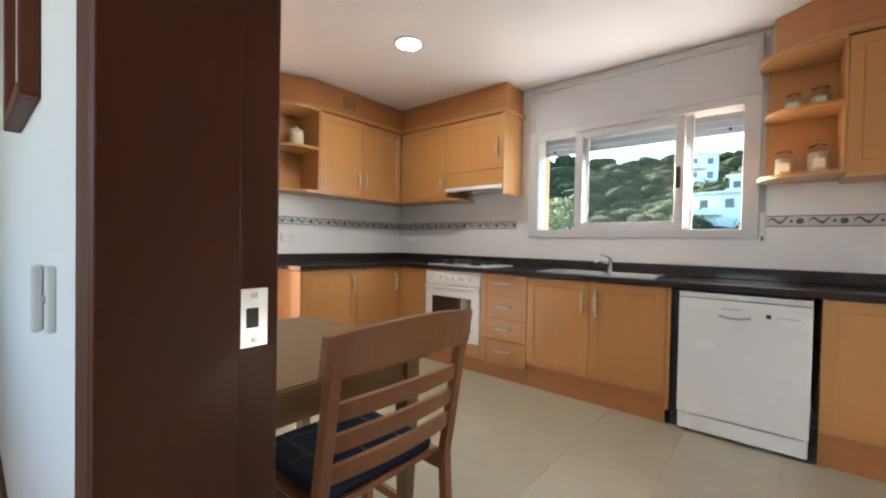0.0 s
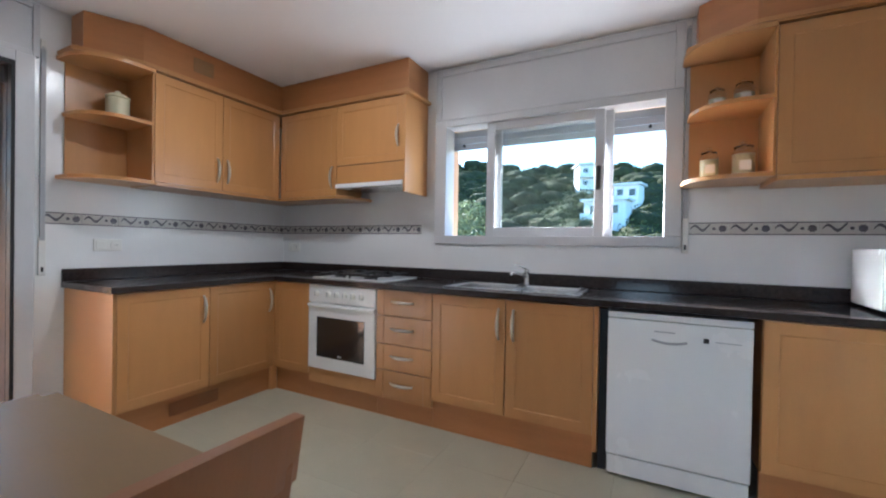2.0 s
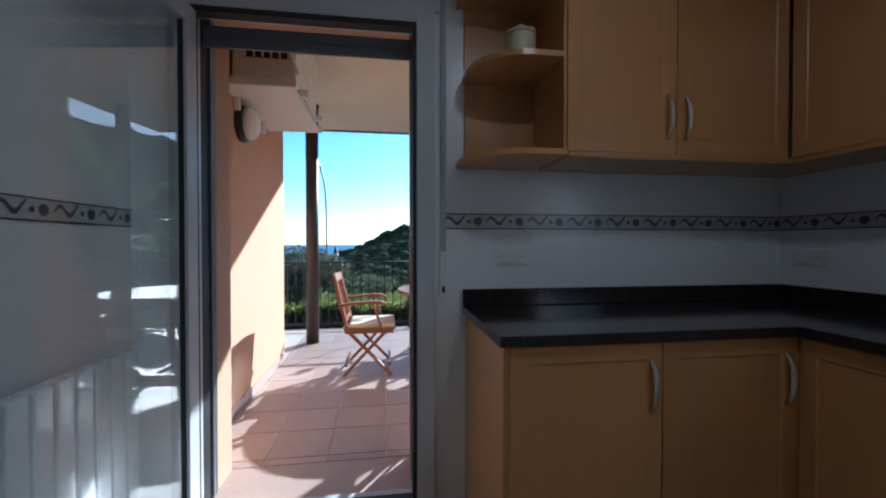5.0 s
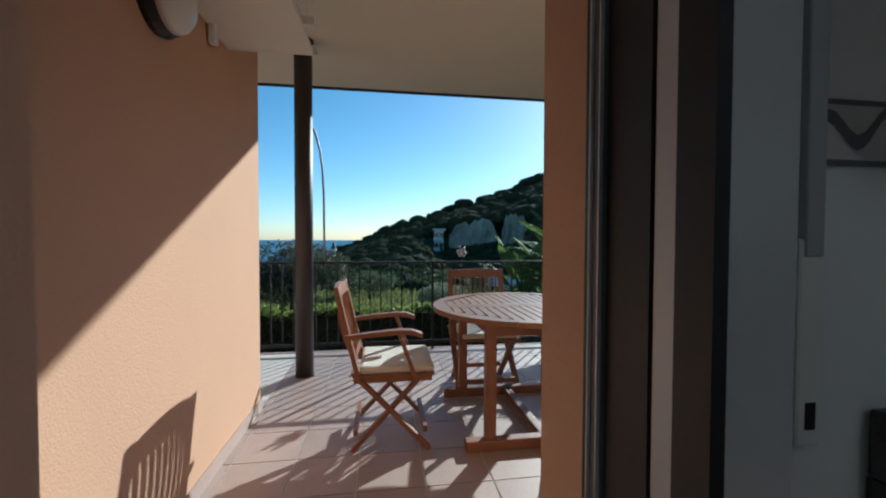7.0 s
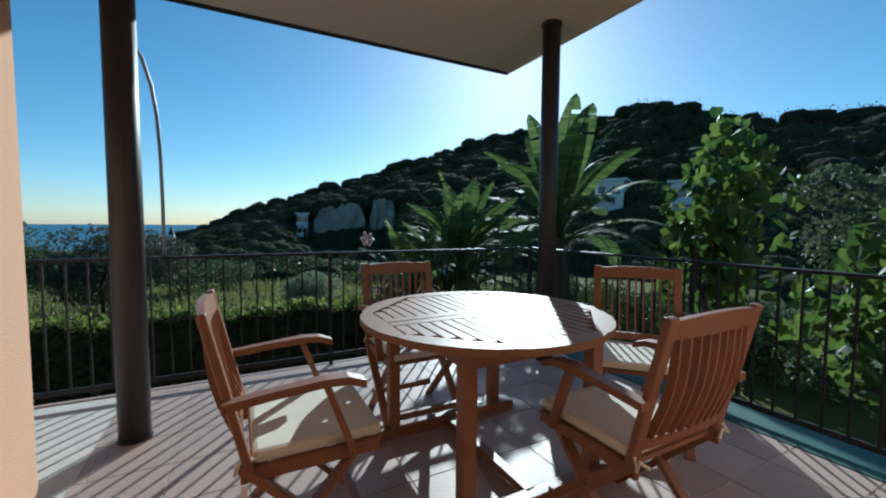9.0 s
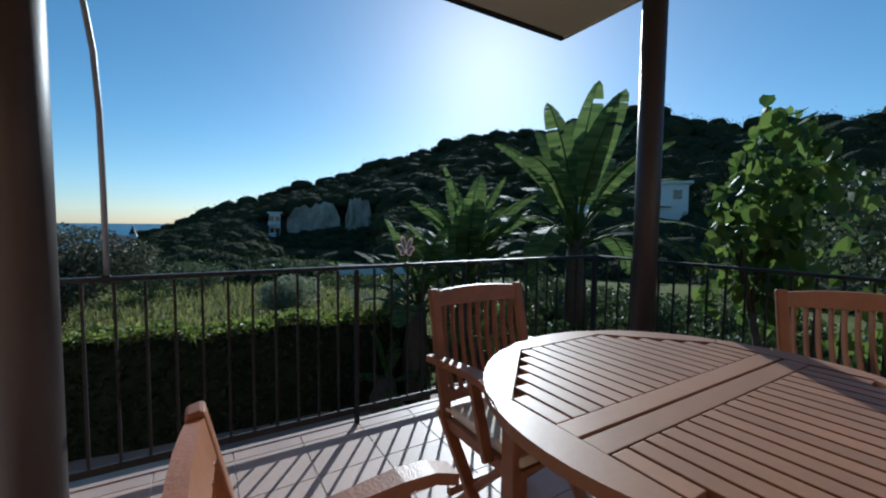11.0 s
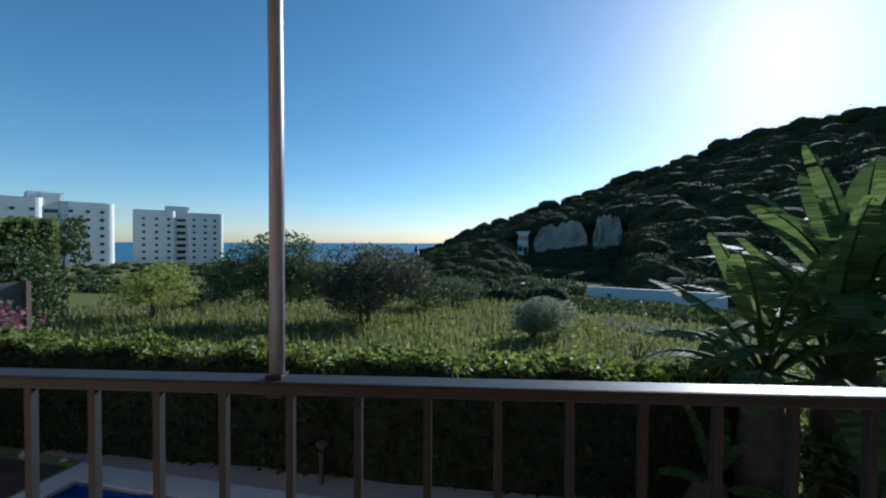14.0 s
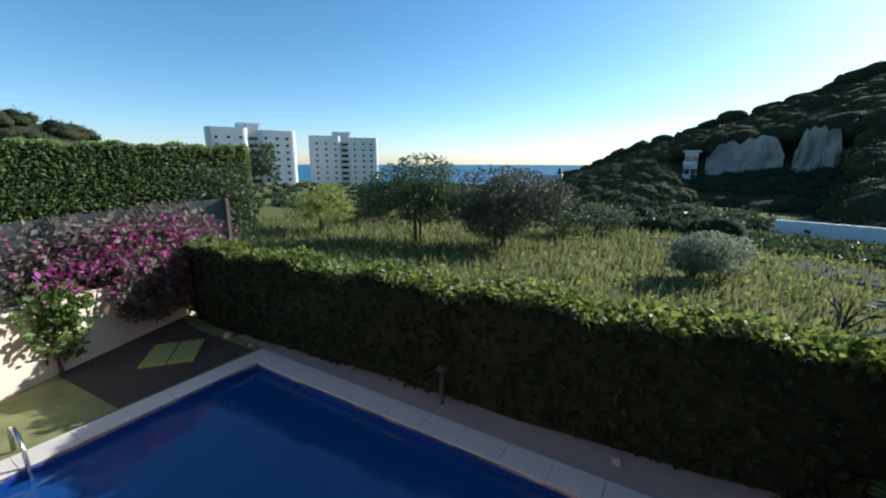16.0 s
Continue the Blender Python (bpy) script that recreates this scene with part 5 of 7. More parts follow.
def pool_ladder():
    l = thing("pool_ladder", "stainless steel pool ladder with two curved rails", "ladder")
    for s in (-0.22, 0.22):
        pts = [(s, 0.45, 0.0), (s, 0.44, 0.20), (s, 0.36, 0.31), (s, 0.22, 0.35), (s, 0.08, 0.31), (s, 0.0, 0.18), (s, -0.04, -0.1), (s, -0.04, -0.9)]
        part("rail", tube(bmesh.new(), pts, 0.021, 10), STEEL, l, smooth=True)
    for z in (-0.3, -0.55, -0.8):
        part("step", boxes((-0.22, 0.22, -0.09, 0.0, z, z + 0.03), bevel=0.005), STEEL, l)
    p = P2 - V * 0.33
    l.matrix_basis = pose(p.x, p.y, GZ + 0.02, 0, 0, math.degrees(math.atan2(U.y, U.x)) + 90)


pool_ladder()


def garden_shower():
    s = thing("garden_shower", "slim grey pool shower post by the hedge", "shower")
    part("post", tube(bmesh.new(), [(0, 0, 0), (0, 0, 0.48)], 0.028, 10), BARK, s)
    part("head", lathe(bmesh.new(), [(0.07, 0.48), (0.075, 0.50), (0.03, 0.53)], 0, 0, 12), BARK, s)
    part("arm", boxes((-0.10, 0.10, -0.015, 0.015, 0.40, 0.43)), BARK, s)
    s.matrix_basis = pose(-8.06, -4.3, GZ)


garden_shower()

# ---- leaves ----
rng = np.random.default_rng(5)


def leaf_mesh(name, centres, size, material, parent=None, jitter=0.35, fold=0.25, up_bias=0.0):
    """Many small pointed leaves, each of two halves folded along its rib."""
    n = len(centres)
    c = np.asarray(centres, float)
    nrm = rng.normal(size=(n, 3))
    nrm[:, 2] = np.abs(nrm[:, 2]) + up_bias
    nrm /= np.linalg.norm(nrm, axis=1, keepdims=True)
    t = np.cross(nrm, rng.normal(size=(n, 3)))
    t /= np.linalg.norm(t, axis=1, keepdims=True) + 1e-9
    b = np.cross(nrm, t)
    s = size * (1 + jitter * rng.normal(size=(n, 1))).clip(0.4, 2.0)
    v = np.empty((n, 4, 3))
    v[:, 0] = c - t * s * 0.5
    v[:, 1] = c + b * s * 0.30 + nrm * s * fold * 0.4
    v[:, 2] = c + t * s * 0.5
    v[:, 3] = c - b * s * 0.30 + nrm * s * fold * 0.4
    idx = np.arange(n)[:, None] * 4
    faces = np.concatenate([idx + np.array([0, 1, 2]), idx + np.array([0, 2, 3])])
    me = bpy.data.meshes.new(name)
    me.from_pydata(v.reshape(-1, 3), [], faces.tolist())
    me.materials.append(material)
    ob = new(name, me)
    if parent:
        ob.parent = parent
    return ob


def broad_leaves(name, centres, size, material, parent):
    """Hanging heart-shaped leaves, each a cupped fan of eight triangles."""
    outline = [(0.0, -0.42), (0.34, -0.50), (0.52, -0.18), (0.40, 0.18), (0.0, 0.56), (-0.40, 0.18), (-0.52, -0.18), (-0.34, -0.50)]
    vs, fs = [], []
    for c in centres:
        t = Vector(rng.normal(0, 0.55, 3)) + Vector((0, 0, -0.9))
        t.normalize()
        b = t.cross(Vector(rng.normal(size=3))).normalized()
        n = b.cross(t)
        q = size * rng.uniform(0.6, 1.25)
        k = len(vs)
        vs.append(tuple(Vector(c) - t * (0.25 * q) - n * (0.06 * q)))
        for u, v in outline:
            vs.append(tuple(Vector(c) + b * (u * q) + t * (v * q) + n * (0.22 * q * abs(u))))
        fs += [(k, k + 1 + i, k + 1 + (i + 1) % 8) for i in range(8)]
    ob = sheet_mesh(name, vs, fs, material, False)
    ob.parent = parent
    return ob


def shell(n, centre, radii, lumps=7, hollow=0.55, seed=0):
    """Points through an uneven crown of several lumps."""
    g = np.random.default_rng(seed)
    cs = g.normal(size=(lumps, 3))
    cs = cs / np.linalg.norm(cs, axis=1, keepdims=True) * g.uniform(0.25, 0.62, (lumps, 1))
    rr = g.uniform(0.30, 0.50, lumps)
    k = g.integers(0, lumps, n)
    d = g.normal(size=(n, 3))
    d /= np.linalg.norm(d, axis=1, keepdims=True)
    p = cs[k] + d * (rr[k] * g.uniform(hollow, 1.0, n) ** 0.6)[:, None]
    return p * np.array(radii) + np.array(centre)


# the hedge's sunlit top and shaded sides are painted into these two colours
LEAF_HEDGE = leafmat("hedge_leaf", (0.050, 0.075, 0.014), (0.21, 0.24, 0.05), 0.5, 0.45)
LEAF_SHADED = leafmat("shaded_hedge_leaf", (0.026, 0.033, 0.018), (0.042, 0.050, 0.026), 0.85, 0.12, 0.08)
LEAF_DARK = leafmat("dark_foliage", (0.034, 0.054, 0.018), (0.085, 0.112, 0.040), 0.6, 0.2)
LEAF_MID = leafmat("tree_foliage", (0.045, 0.068, 0.024), (0.12, 0.15, 0.06), 0.6, 0.25)
LEAF_DUSK = leafmat("purplish_foliage", (0.050, 0.050, 0.030), (0.13, 0.125, 0.075), 0.6, 0.22)
LEAF_OLIVE = leafmat("olive_foliage", (0.055, 0.075, 0.035), (0.15, 0.17, 0.09), 0.6, 0.25)
LEAF_SAGE = leafmat("sage_foliage", (0.13, 0.15, 0.09), (0.30, 0.32, 0.21), 0.6, 0.3)
LEAF_CYP = leafmat("cypress_foliage", (0.12, 0.17, 0.05), (0.27, 0.31, 0.10), 0.7, 0.4)
LEAF_YEL = leafmat("yellow_green_foliage", (0.14, 0.17, 0.03), (0.30, 0.31, 0.07), 0.6, 0.4)
LEAF_FIG = leafmat("broad_leaf", (0.040, 0.078, 0.016), (0.14, 0.19, 0.04), 0.5, 0.42)
LEAF_BAN = leafmat("banana_leaf", (0.050, 0.085, 0.026), (0.12, 0.16, 0.048), 0.62, 0.40, 0.2)
LEAF_BOUG = leafmat("bougainvillea_leaf", (0.072, 0.065, 0.045), (0.21, 0.158, 0.125), 0.6, 0.3)
PETAL = leafmat("magenta_bracts", (0.20, 0.02, 0.11), (0.46, 0.07, 0.29), 0.6, 0.35)
BLADE = leafmat("grass_blade", (0.062, 0.074, 0.022), (0.20, 0.19, 0.075), 0.7, 0.4)


def hedge_run(name, label, a, b, thick, z0, z1, n, size, material, top_only=0.35, old=None):
    # old: leaf material for the sides, darker when their shade is painted in
    old = old or material
    h = thing(name, label, "hedge")
    a, b = Vector(a), Vector(b)
    L = (b - a).length
    d = (b - a) / L
    o = Vector((-d.y, d.x))
    k = int(L / 0.25)
    bm = bmesh.new()
    sect = [(-0.42, z0), (-0.46, z0 + (z1 - z0) * 0.5), (-0.40, z1 - 0.16), (-0.2, z1 - 0.06), (0.2, z1 - 0.06), (0.40, z1 - 0.16), (0.46, z0 + (z1 - z0) * 0.5), (0.42, z0)]
    rings = []
    for i in range(k + 1):
        p = a + d * (L * i / k)
        ring = []
        for s, z in sect:
            e = noise.noise((p.x * 1.7, p.y * 1.7, z * 2 + s)) * 0.10
            q = p + o * (s * thick + e)
            ring.append(bm.verts.new((q.x, q.y, z + e * (0.7 if z > z0 else 0))))
        rings.append(ring)
    for u, v in zip(rings, rings[1:]):
        for q in range(len(sect) - 1):
            bm.faces.new((u[q], v[q], v[q + 1], u[q + 1]))
    bm.faces.new(rings[0])
    bm.faces.new(rings[-1][::-1])
    bmesh.ops.recalc_face_normals(bm, faces=bm.faces[:])
    # closed dark core, painted as the shade inside the hedge
    part("shade_core", bm, HEDGECORE, h, smooth=True)
    g = rng
    u = g.uniform(0, L, n)
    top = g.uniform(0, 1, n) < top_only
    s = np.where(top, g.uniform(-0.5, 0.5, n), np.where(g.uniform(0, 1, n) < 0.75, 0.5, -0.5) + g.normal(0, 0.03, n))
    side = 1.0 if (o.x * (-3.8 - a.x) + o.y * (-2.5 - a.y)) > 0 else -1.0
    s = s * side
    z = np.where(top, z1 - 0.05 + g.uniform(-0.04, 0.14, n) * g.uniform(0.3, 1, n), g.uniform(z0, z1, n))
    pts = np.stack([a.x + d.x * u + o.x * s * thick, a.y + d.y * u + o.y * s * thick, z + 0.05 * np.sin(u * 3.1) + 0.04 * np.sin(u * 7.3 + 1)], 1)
    tagged(leaf_mesh("side_foliage", pts[~top], size, old, h), kind="stuff")
    tagged(leaf_mesh("top_foliage", pts[top], size, material, h), kind="stuff")
    return h


hedge_run("hedge", "tall clipped green hedge, its top lit by the sun", (-9.02, -9.9), (-8.06, 0.9), 0.66, GZ, -0.36, 15000, 0.085, LEAF_HEDGE, 0.6, LEAF_SHADED)
# cypress hedge above the garden's end wall
hedge_run("cypress_hedge", "tall dense cypress hedge behind the garden wall", (-17.0, -17.5), (-6.0, -23.0), 1.3, -1.6, 1.85, 40000, 0.095, LEAF_CYP, 0.3)
hedge_run("cypress_hedge", "tall dense cypress hedge behind the garden wall", (-6.0, -23.0), (2.0, -27.0), 1.3, -1.6, 1.95, 12000, 0.095, LEAF_CYP, 0.3)


FENCEGREY = mat("grey_fence_mesh", (0.15, 0.15, 0.135), 0.9, vary=0.25, scale=4, fine=60, bump=0.3)


def garden_wall():
    w = thing("garden_wall", "cream rendered garden wall under the bougainvillea", "wall", kind="structure")
    part("wall", beam(bmesh.new(), (-9.0, -10.42, GZ + 0.42), (-2.6, -9.02, GZ + 0.62), 0.22, 1.2), CREAM, w)
    g = thing("stone_fence", "grey mesh-covered fence below the cypress hedge", "fence", kind="structure")
    part("screen", beam(bmesh.new(), (-11.5, -12.2, -0.80), (-4.0, -16.2, -1.45), 0.08, 2.1), FENCEGREY, g)
    for k in range(6):
        u = k / 5
        part("post", boxes((-11.5 + 7.5 * u - 0.05, -11.5 + 7.5 * u + 0.05, -12.14 - 4.0 * u - 0.05, -12.14 - 4.0 * u + 0.05, GZ - 0.3, 0.26 - 0.62 * u)), BARK, g)


garden_wall()
flat("lawn", [PC - U * 0.4 - V * 0.4, P2 - U * 0.4 + V * 3.0, Vector((-2.6, -9.0)), Vector((-8.9, -10.4))], GZ - 0.05, GZ + 0.006, LAWN, "garden lawn beside the pool", "lawn")


SOIL = mat("garden_soil", (0.10, 0.065, 0.045), 0.95, vary=0.25, scale=3, fine=40, bump=0.3)
flat("planting_bed", [Vector((-8.2, -7.76)), Vector((-6.35, -8.02)), Vector((-6.5, -9.8)), Vector((-8.7, -10.3)), Vector((-8.42, -9.4))], GZ - 0.05, GZ + 0.012, SOIL, "bare brown soil bed along the garden wall", "soil")


def garden_mat():
    """A square two-panel mat lying on the soil."""
    MATTING = mat("yellow_green_matting", (0.34, 0.36, 0.10), 0.9, vary=0.12, scale=9, fine=90, bump=0.2)
    t = thing("garden_mat", "faded yellow-green square mat lying on the soil", "mat")
    for k in range(2):
        part("panel", boxes((-0.40, 0.40, -0.37 + 0.38 * k, -0.01 + 0.38 * k, 0.0, 0.045), bevel=0.012), MATTING, t)
    part("hem", boxes((-0.40, 0.40, -0.012, 0.012, 0.0, 0.03)), SOIL, t)
    t.matrix_basis = pose(-7.60, -8.83, GZ + 0.012, 0, 0, 42)


garden_mat()


def pale_stone(x, y, r, turn):
    """A worn boulder, flattened below."""
    bm = bmesh.new()
    bmesh.ops.create_icosphere(bm, subdivisions=2, radius=r)
    for v in bm.verts:
        v.co *= 1 + 0.35 * noise.noise(v.co * (2.2 / r) + Vector((x, y, 0)))
        v.co.z = max(v.co.z * 0.7, -r * 0.35)
    ob = solid("garden_stone", bm, PAVE, "pale worn stone at the foot of the hedge", "stone", "stones by the hedge", smooth=True)
    ob.matrix_basis = pose(x, y, GZ + 0.004 + r * 0.34, 0, 0, turn)


pale_stone(-7.80, -2.22, 0.07, 20)
pale_stone(-8.42, -8.60, 0.09, 75)
pale_stone(-8.33, -7.95, 0.05, 130)


def limb_tree(name, label, x, y, z, h, spread, crown, n, size, material, seed, trunks=1, lumps=8, trunk_r=0.09, broad=False):
    t = thing(name, label, "tree")
    g = random.Random(seed)
    bm = bmesh.new()
    for i in range(trunks):
        bx, by = (g.uniform(-0.25, 0.25), g.uniform(-0.25, 0.25)) if trunks > 1 else (0, 0)
        fork = (bx + g.uniform(-0.2, 0.2), by + g.uniform(-0.2, 0.2), h * 0.38)
        tube(bm, [(bx, by, -0.1), (bx * 1.2, by * 1.2, h * 0.2), fork], [trunk_r * 1.3, trunk_r, trunk_r * 0.8], 8)
        for k in range(5):
            a = k * math.tau / 5 + g.uniform(-0.5, 0.5)
            e = (fork[0] + spread * 0.42 * math.cos(a), fork[1] + spread * 0.42 * math.sin(a), h * g.uniform(0.50, 0.66))
            m = ((fork[0] + e[0]) / 2, (fork[1] + e[1]) / 2, (fork[2] + e[2]) / 2 + 0.06 * h)
            tube(bm, [fork, m, e], [trunk_r * 0.7, trunk_r * 0.4, trunk_r * 0.12], 6)
    part("trunk", bm, BARK, t, smooth=True)
    pts = shell(n, (0, 0, h * (1 - crown / 2)), (spread, spread, h * crown / 2), lumps, 0.5, seed)
    crown_leaves = broad_leaves if broad else leaf_mesh
    tagged(crown_leaves("crown", pts, size, material, t), kind="stuff")
    t.matrix_basis = pose(x, y, z, 0, 0, g.uniform(0, 360))
    return t


def polar(yaw, d):
    return -3.8 - d * math.sin(radians(yaw)), -2.5 + d * math.cos(radians(yaw))


def plant(name, label, yaw, d, h, spread, crown, n, size, material, seed, **kw):
    x, y = polar(yaw, d)
    return limb_tree(name, label, x, y, ground_h(x, y) - 0.05, h, spread, crown, n, size, material, seed, **kw)


plant("tree", "dark green bushy tree standing in the meadow", 116.6, 20, 4.6, 3.5, 0.97, 14000, 0.13, LEAF_MID, 3, trunks=4, lumps=15, trunk_r=0.06)
plant("tree", "rounded olive-green tree with several stems in the meadow", 104.4, 19, 4.2, 3.6, 0.95, 14000, 0.13, LEAF_DUSK, 4, trunks=4, lumps=12, trunk_r=0.07)
plant("bush", "pale grey-green bush in the meadow", 79.9, 15.8, 1.9, 1.8, 1.0, 7500, 0.09, LEAF_SAGE, 6, trunks=3, trunk_r=0.04)
plant("bush", "yellow-green feathery bush in the meadow", 130.5, 24, 3.8, 3.0, 1.0, 4200, 0.14, LEAF_YEL, 7, trunks=3, trunk_r=0.04)
plant("bush", "low dark bush at the meadow's far edge", 96, 24, 1.9, 2.6, 1.0, 2000, 0.14, LEAF_DARK, 8, trunks=3, trunk_r=0.04)
plant("bush", "low olive bush at the meadow's far edge", 91, 27, 2.2, 2.3, 1.0, 2000, 0.14, LEAF_OLIVE, 9, trunks=3, trunk_r=0.04)
plant("bush", "low dark bush behind the trees", 123, 30, 2.2, 3.2, 0.95, 1800, 0.18, LEAF_DARK, 10, trunks=3, trunk_r=0.04)
plant("tree", "broad dark tree at the end of the cypress hedge", 143, 16.5, 4.4, 2.1, 1.0, 5000, 0.13, LEAF_DARK, 11)
plant("tree", "dark tree in front of the apartment towers", 137, 60, 9.0, 3.0, 0.9, 1500, 0.4, LEAF_DARK, 12)


def bare_shrub():
    t = thing("bare_shrub", "leafless grey shrub in the meadow", "shrub")
    g = random.Random(2)
    for k in range(7):
        bm = bmesh.new()
        a = g.uniform(0, math.tau)
        e = (0.9 * math.cos(a), 0.9 * math.sin(a), g.uniform(0.4, 0.9))
        m = (e[0] * 0.4, e[1] * 0.4, e[2] * 0.6)
        tube(bm, [(0, 0, -0.1), m, e], [0.03, 0.018, 0.006], 6)
        for q in range(3):
            b2 = (e[0] * g.uniform(0.7, 1.3), e[1] * g.uniform(0.7, 1.3), e[2] + g.uniform(0, 0.35))
            tube(bm, [m, b2], [0.012, 0.004], 5)
        part("branch", bm, BARK, t, smooth=True)
    x, y = polar(66, 12.5)
    t.matrix_basis = pose(x, y, ground_h(x, y))


bare_shrub()


def bougainvillea():
    t = thing("bougainvillea", "flowering magenta bougainvillea over the garden wall", "shrub")
    bm = bmesh.new()
    for k in range(6):
        a = random.Random(k).uniform(-1, 1)
        tube(bm, [(0.5 * a, 0, 0), (0.6 * a, 0.1, 0.6), (1.3 * a, 0.1, 1.3)], [0.04, 0.03, 0.012], 7)
    part("stems", bm, BARK, t, smooth=True)
    p1 = shell(15000, (0, 0, 1.40), (3.1, 0.8, 1.25), 20, 0.42, 21)
    low = shell(4200, (-0.35, 0.45, 0.85), (1.5, 0.5, 1.0), 9, 0.4, 23)
    tagged(leaf_mesh("foliage", np.concatenate([p1, low]), 0.10, LEAF_BOUG, t), kind="stuff")
    # bracts are thick in a dozen loose sprays and thin between them
    p2 = shell(3000, (0.2, 0.3, 1.45), (2.7, 0.8, 1.0), 11, 0.3, 22)
    near = np.min(np.linalg.norm(p2[:, None] - p2[None, 100:2900:215], axis=2), axis=1)
    keep = np.where(near < 0.42, 0.75, 0.14) > np.random.RandomState(22).rand(len(p2))
    p2 = p2[keep]
    tagged(leaf_mesh("blossom", p2, 0.085, PETAL, t, up_bias=0.3), "magenta bracts", kind="stuff")
    t.matrix_basis = pose(-8.20, -10.50, GZ, 0, 0, 12)


bougainvillea()


def vine():
    t = thing("climbing_vine", "light green vine hanging over the cream garden wall", "vine")
    part("stem", tube(bmesh.new(), [(0, 0, 0), (0.05, 0.05, 0.5), (-0.1, 0.05, 1.2)], [0.03, 0.025, 0.012], 7), BARK, t)
    tagged(leaf_mesh("foliage", shell(620, (0.05, 0.10, 0.85), (0.75, 0.3, 0.80), 12, 0.4, 31), 0.11, LEAF_FIG, t), kind="stuff")
    t.matrix_basis = pose(-6.55, -9.72, GZ)


vine()


def paddle_plant(label, x, y, z, h, n, reach, seed, blade=1.3, wide=0.30):
    """Banana-like plant: ringed stem and a fan of long paddle leaves with torn edges."""
    t = thing("banana_plant", label, "plant")
    g = random.Random(seed)
    stem = h * 0.62
    part("stem", tube(bmesh.new(), [(0, 0, -0.1), (0.04, 0.02, stem * 0.5), (0, 0, stem)], [0.24, 0.23, 0.13], 14), BARK, t, smooth=True)
    for k in range(n):
        a = k * 2.39996 + g.uniform(-0.25, 0.25)
        tilt = (k + 0.5) / n
        out = Vector((math.cos(a), math.sin(a), 0))
        sidev = Vector((-math.sin(a), math.cos(a), 0))
        L = blade * g.uniform(0.85, 1.1)
        el0 = radians(88 - 60 * tilt + g.uniform(-6, 6))
        p = Vector((0, 0, stem - 0.25 * tilt))
        pts = [p.copy()]
        el = el0
        steps = 13
        pet = h * 0.22
        total = pet + L
        for i in range(steps):
            el -= radians(2.0 + 8.0 * tilt) * (0.4 + i / steps)
            p = p + (out * math.cos(el) + Vector((0, 0, math.sin(el)))) * (total / steps)
            pts.append(p.copy())
        b0 = int(steps * pet / total)
        bm = bmesh.new()
        tube(bm, pts, [0.032 - 0.026 * i / steps for i in range(len(pts))], 6)
        rib = part("leaf_rib", bm, LEAF_BAN, t, smooth=True)
        bm = bmesh.new()
        for s in (-1, 1):
            for i in range(b0, steps):
                for q in range(3):
                    u0, u1 = (i + q / 3 - b0) / (steps - b0), (i + (q + 1) / 3 - b0) / (steps - b0)
                    pa, pb = pts[i].lerp(pts[i + 1], q / 3), pts[i].lerp(pts[i + 1], (q + 0.985) / 3)
                    wa = wide * math.sin(math.pi * min(1, 0.08 + 0.92 * u0)) ** 0.55
                    wb = wide * math.sin(math.pi * min(1, 0.08 + 0.92 * u1)) ** 0.55
                    droop = -0.35 - 0.5 * tilt * g.uniform(0.4, 1.2)
                    if g.random() < 0.03:
                        continue
                    fa = s * sidev * wa + Vector((0, 0, 0.12 * wa + droop * wa * 0.4)) + out * 0.05
                    fb = s * sidev * wb + Vector((0, 0, 0.12 * wb + droop * wb * 0.4 + g.uniform(-0.012, 0.012))) + out * 0.05
                    va, vb = bm.verts.new(pa), bm.verts.new(pb)
                    vc, vd = bm.verts.new(pb + fb), bm.verts.new(pa + fa)
                    bm.faces.new((va, vb, vc, vd))
        part("blade", bm, LEAF_BAN, t)
    t.matrix_basis = pose(x, y, z, 0, 0, g.uniform(0, 360))
    return t


paddle_plant("tall banana plant with arching paddle leaves beyond the terrace", -6.85, 3.6, GZ, 4.5, 22, 1.0, 1, 1.75, 0.29)
paddle_plant("banana plant with upright paddle leaves by the hedge", -7.55, 0.60, GZ, 2.75, 16, 1.0, 2, 0.85, 0.20)
paddle_plant("banana plant with upright paddle leaves by the hedge", -8.1, 2.0, GZ, 3.4, 26, 1.0, 3, 1.35, 0.24)
paddle_plant("banana plant with upright paddle leaves by the hedge", -7.7, 1.4, GZ, 2.7, 16, 1.0, 6, 1.2, 0.19)
paddle_plant("low banana plant with torn leaves by the hedge", -7.35, -0.05, GZ, 1.0, 7, 0.8, 5, 0.55, 0.10)
for k, (x, y, hh, sp) in enumerate(((-7.0, 2.6, 1.9, 1.3), (-5.6, 4.4, 1.9, 1.5), (-7.2, 1.2, 1.5, 1.1), (-4.2, 5.4, 1.6, 1.3))):
    limb_tree("bush", "dark garden shrub below the banana plants", x, y, GZ, hh, sp, 0.95, 2200, 0.10, LEAF_DARK, 40 + k, trunks=3, trunk_r=0.03)
limb_tree("tree", "broad-leaved tree with bright green leaves beyond the side railing", -3.95, 4.1, GZ, 4.9, 1.0, 0.85, 560, 0.19, LEAF_FIG, 14, lumps=18, trunk_r=0.06, broad=True)
limb_tree("tree", "broad-leaved tree with bright green leaves beyond the side railing", -2.3, 4.9, GZ, 3.5, 1.3, 0.85, 460, 0.18, LEAF_FIG, 15, lumps=14, trunk_r=0.06, broad=True)
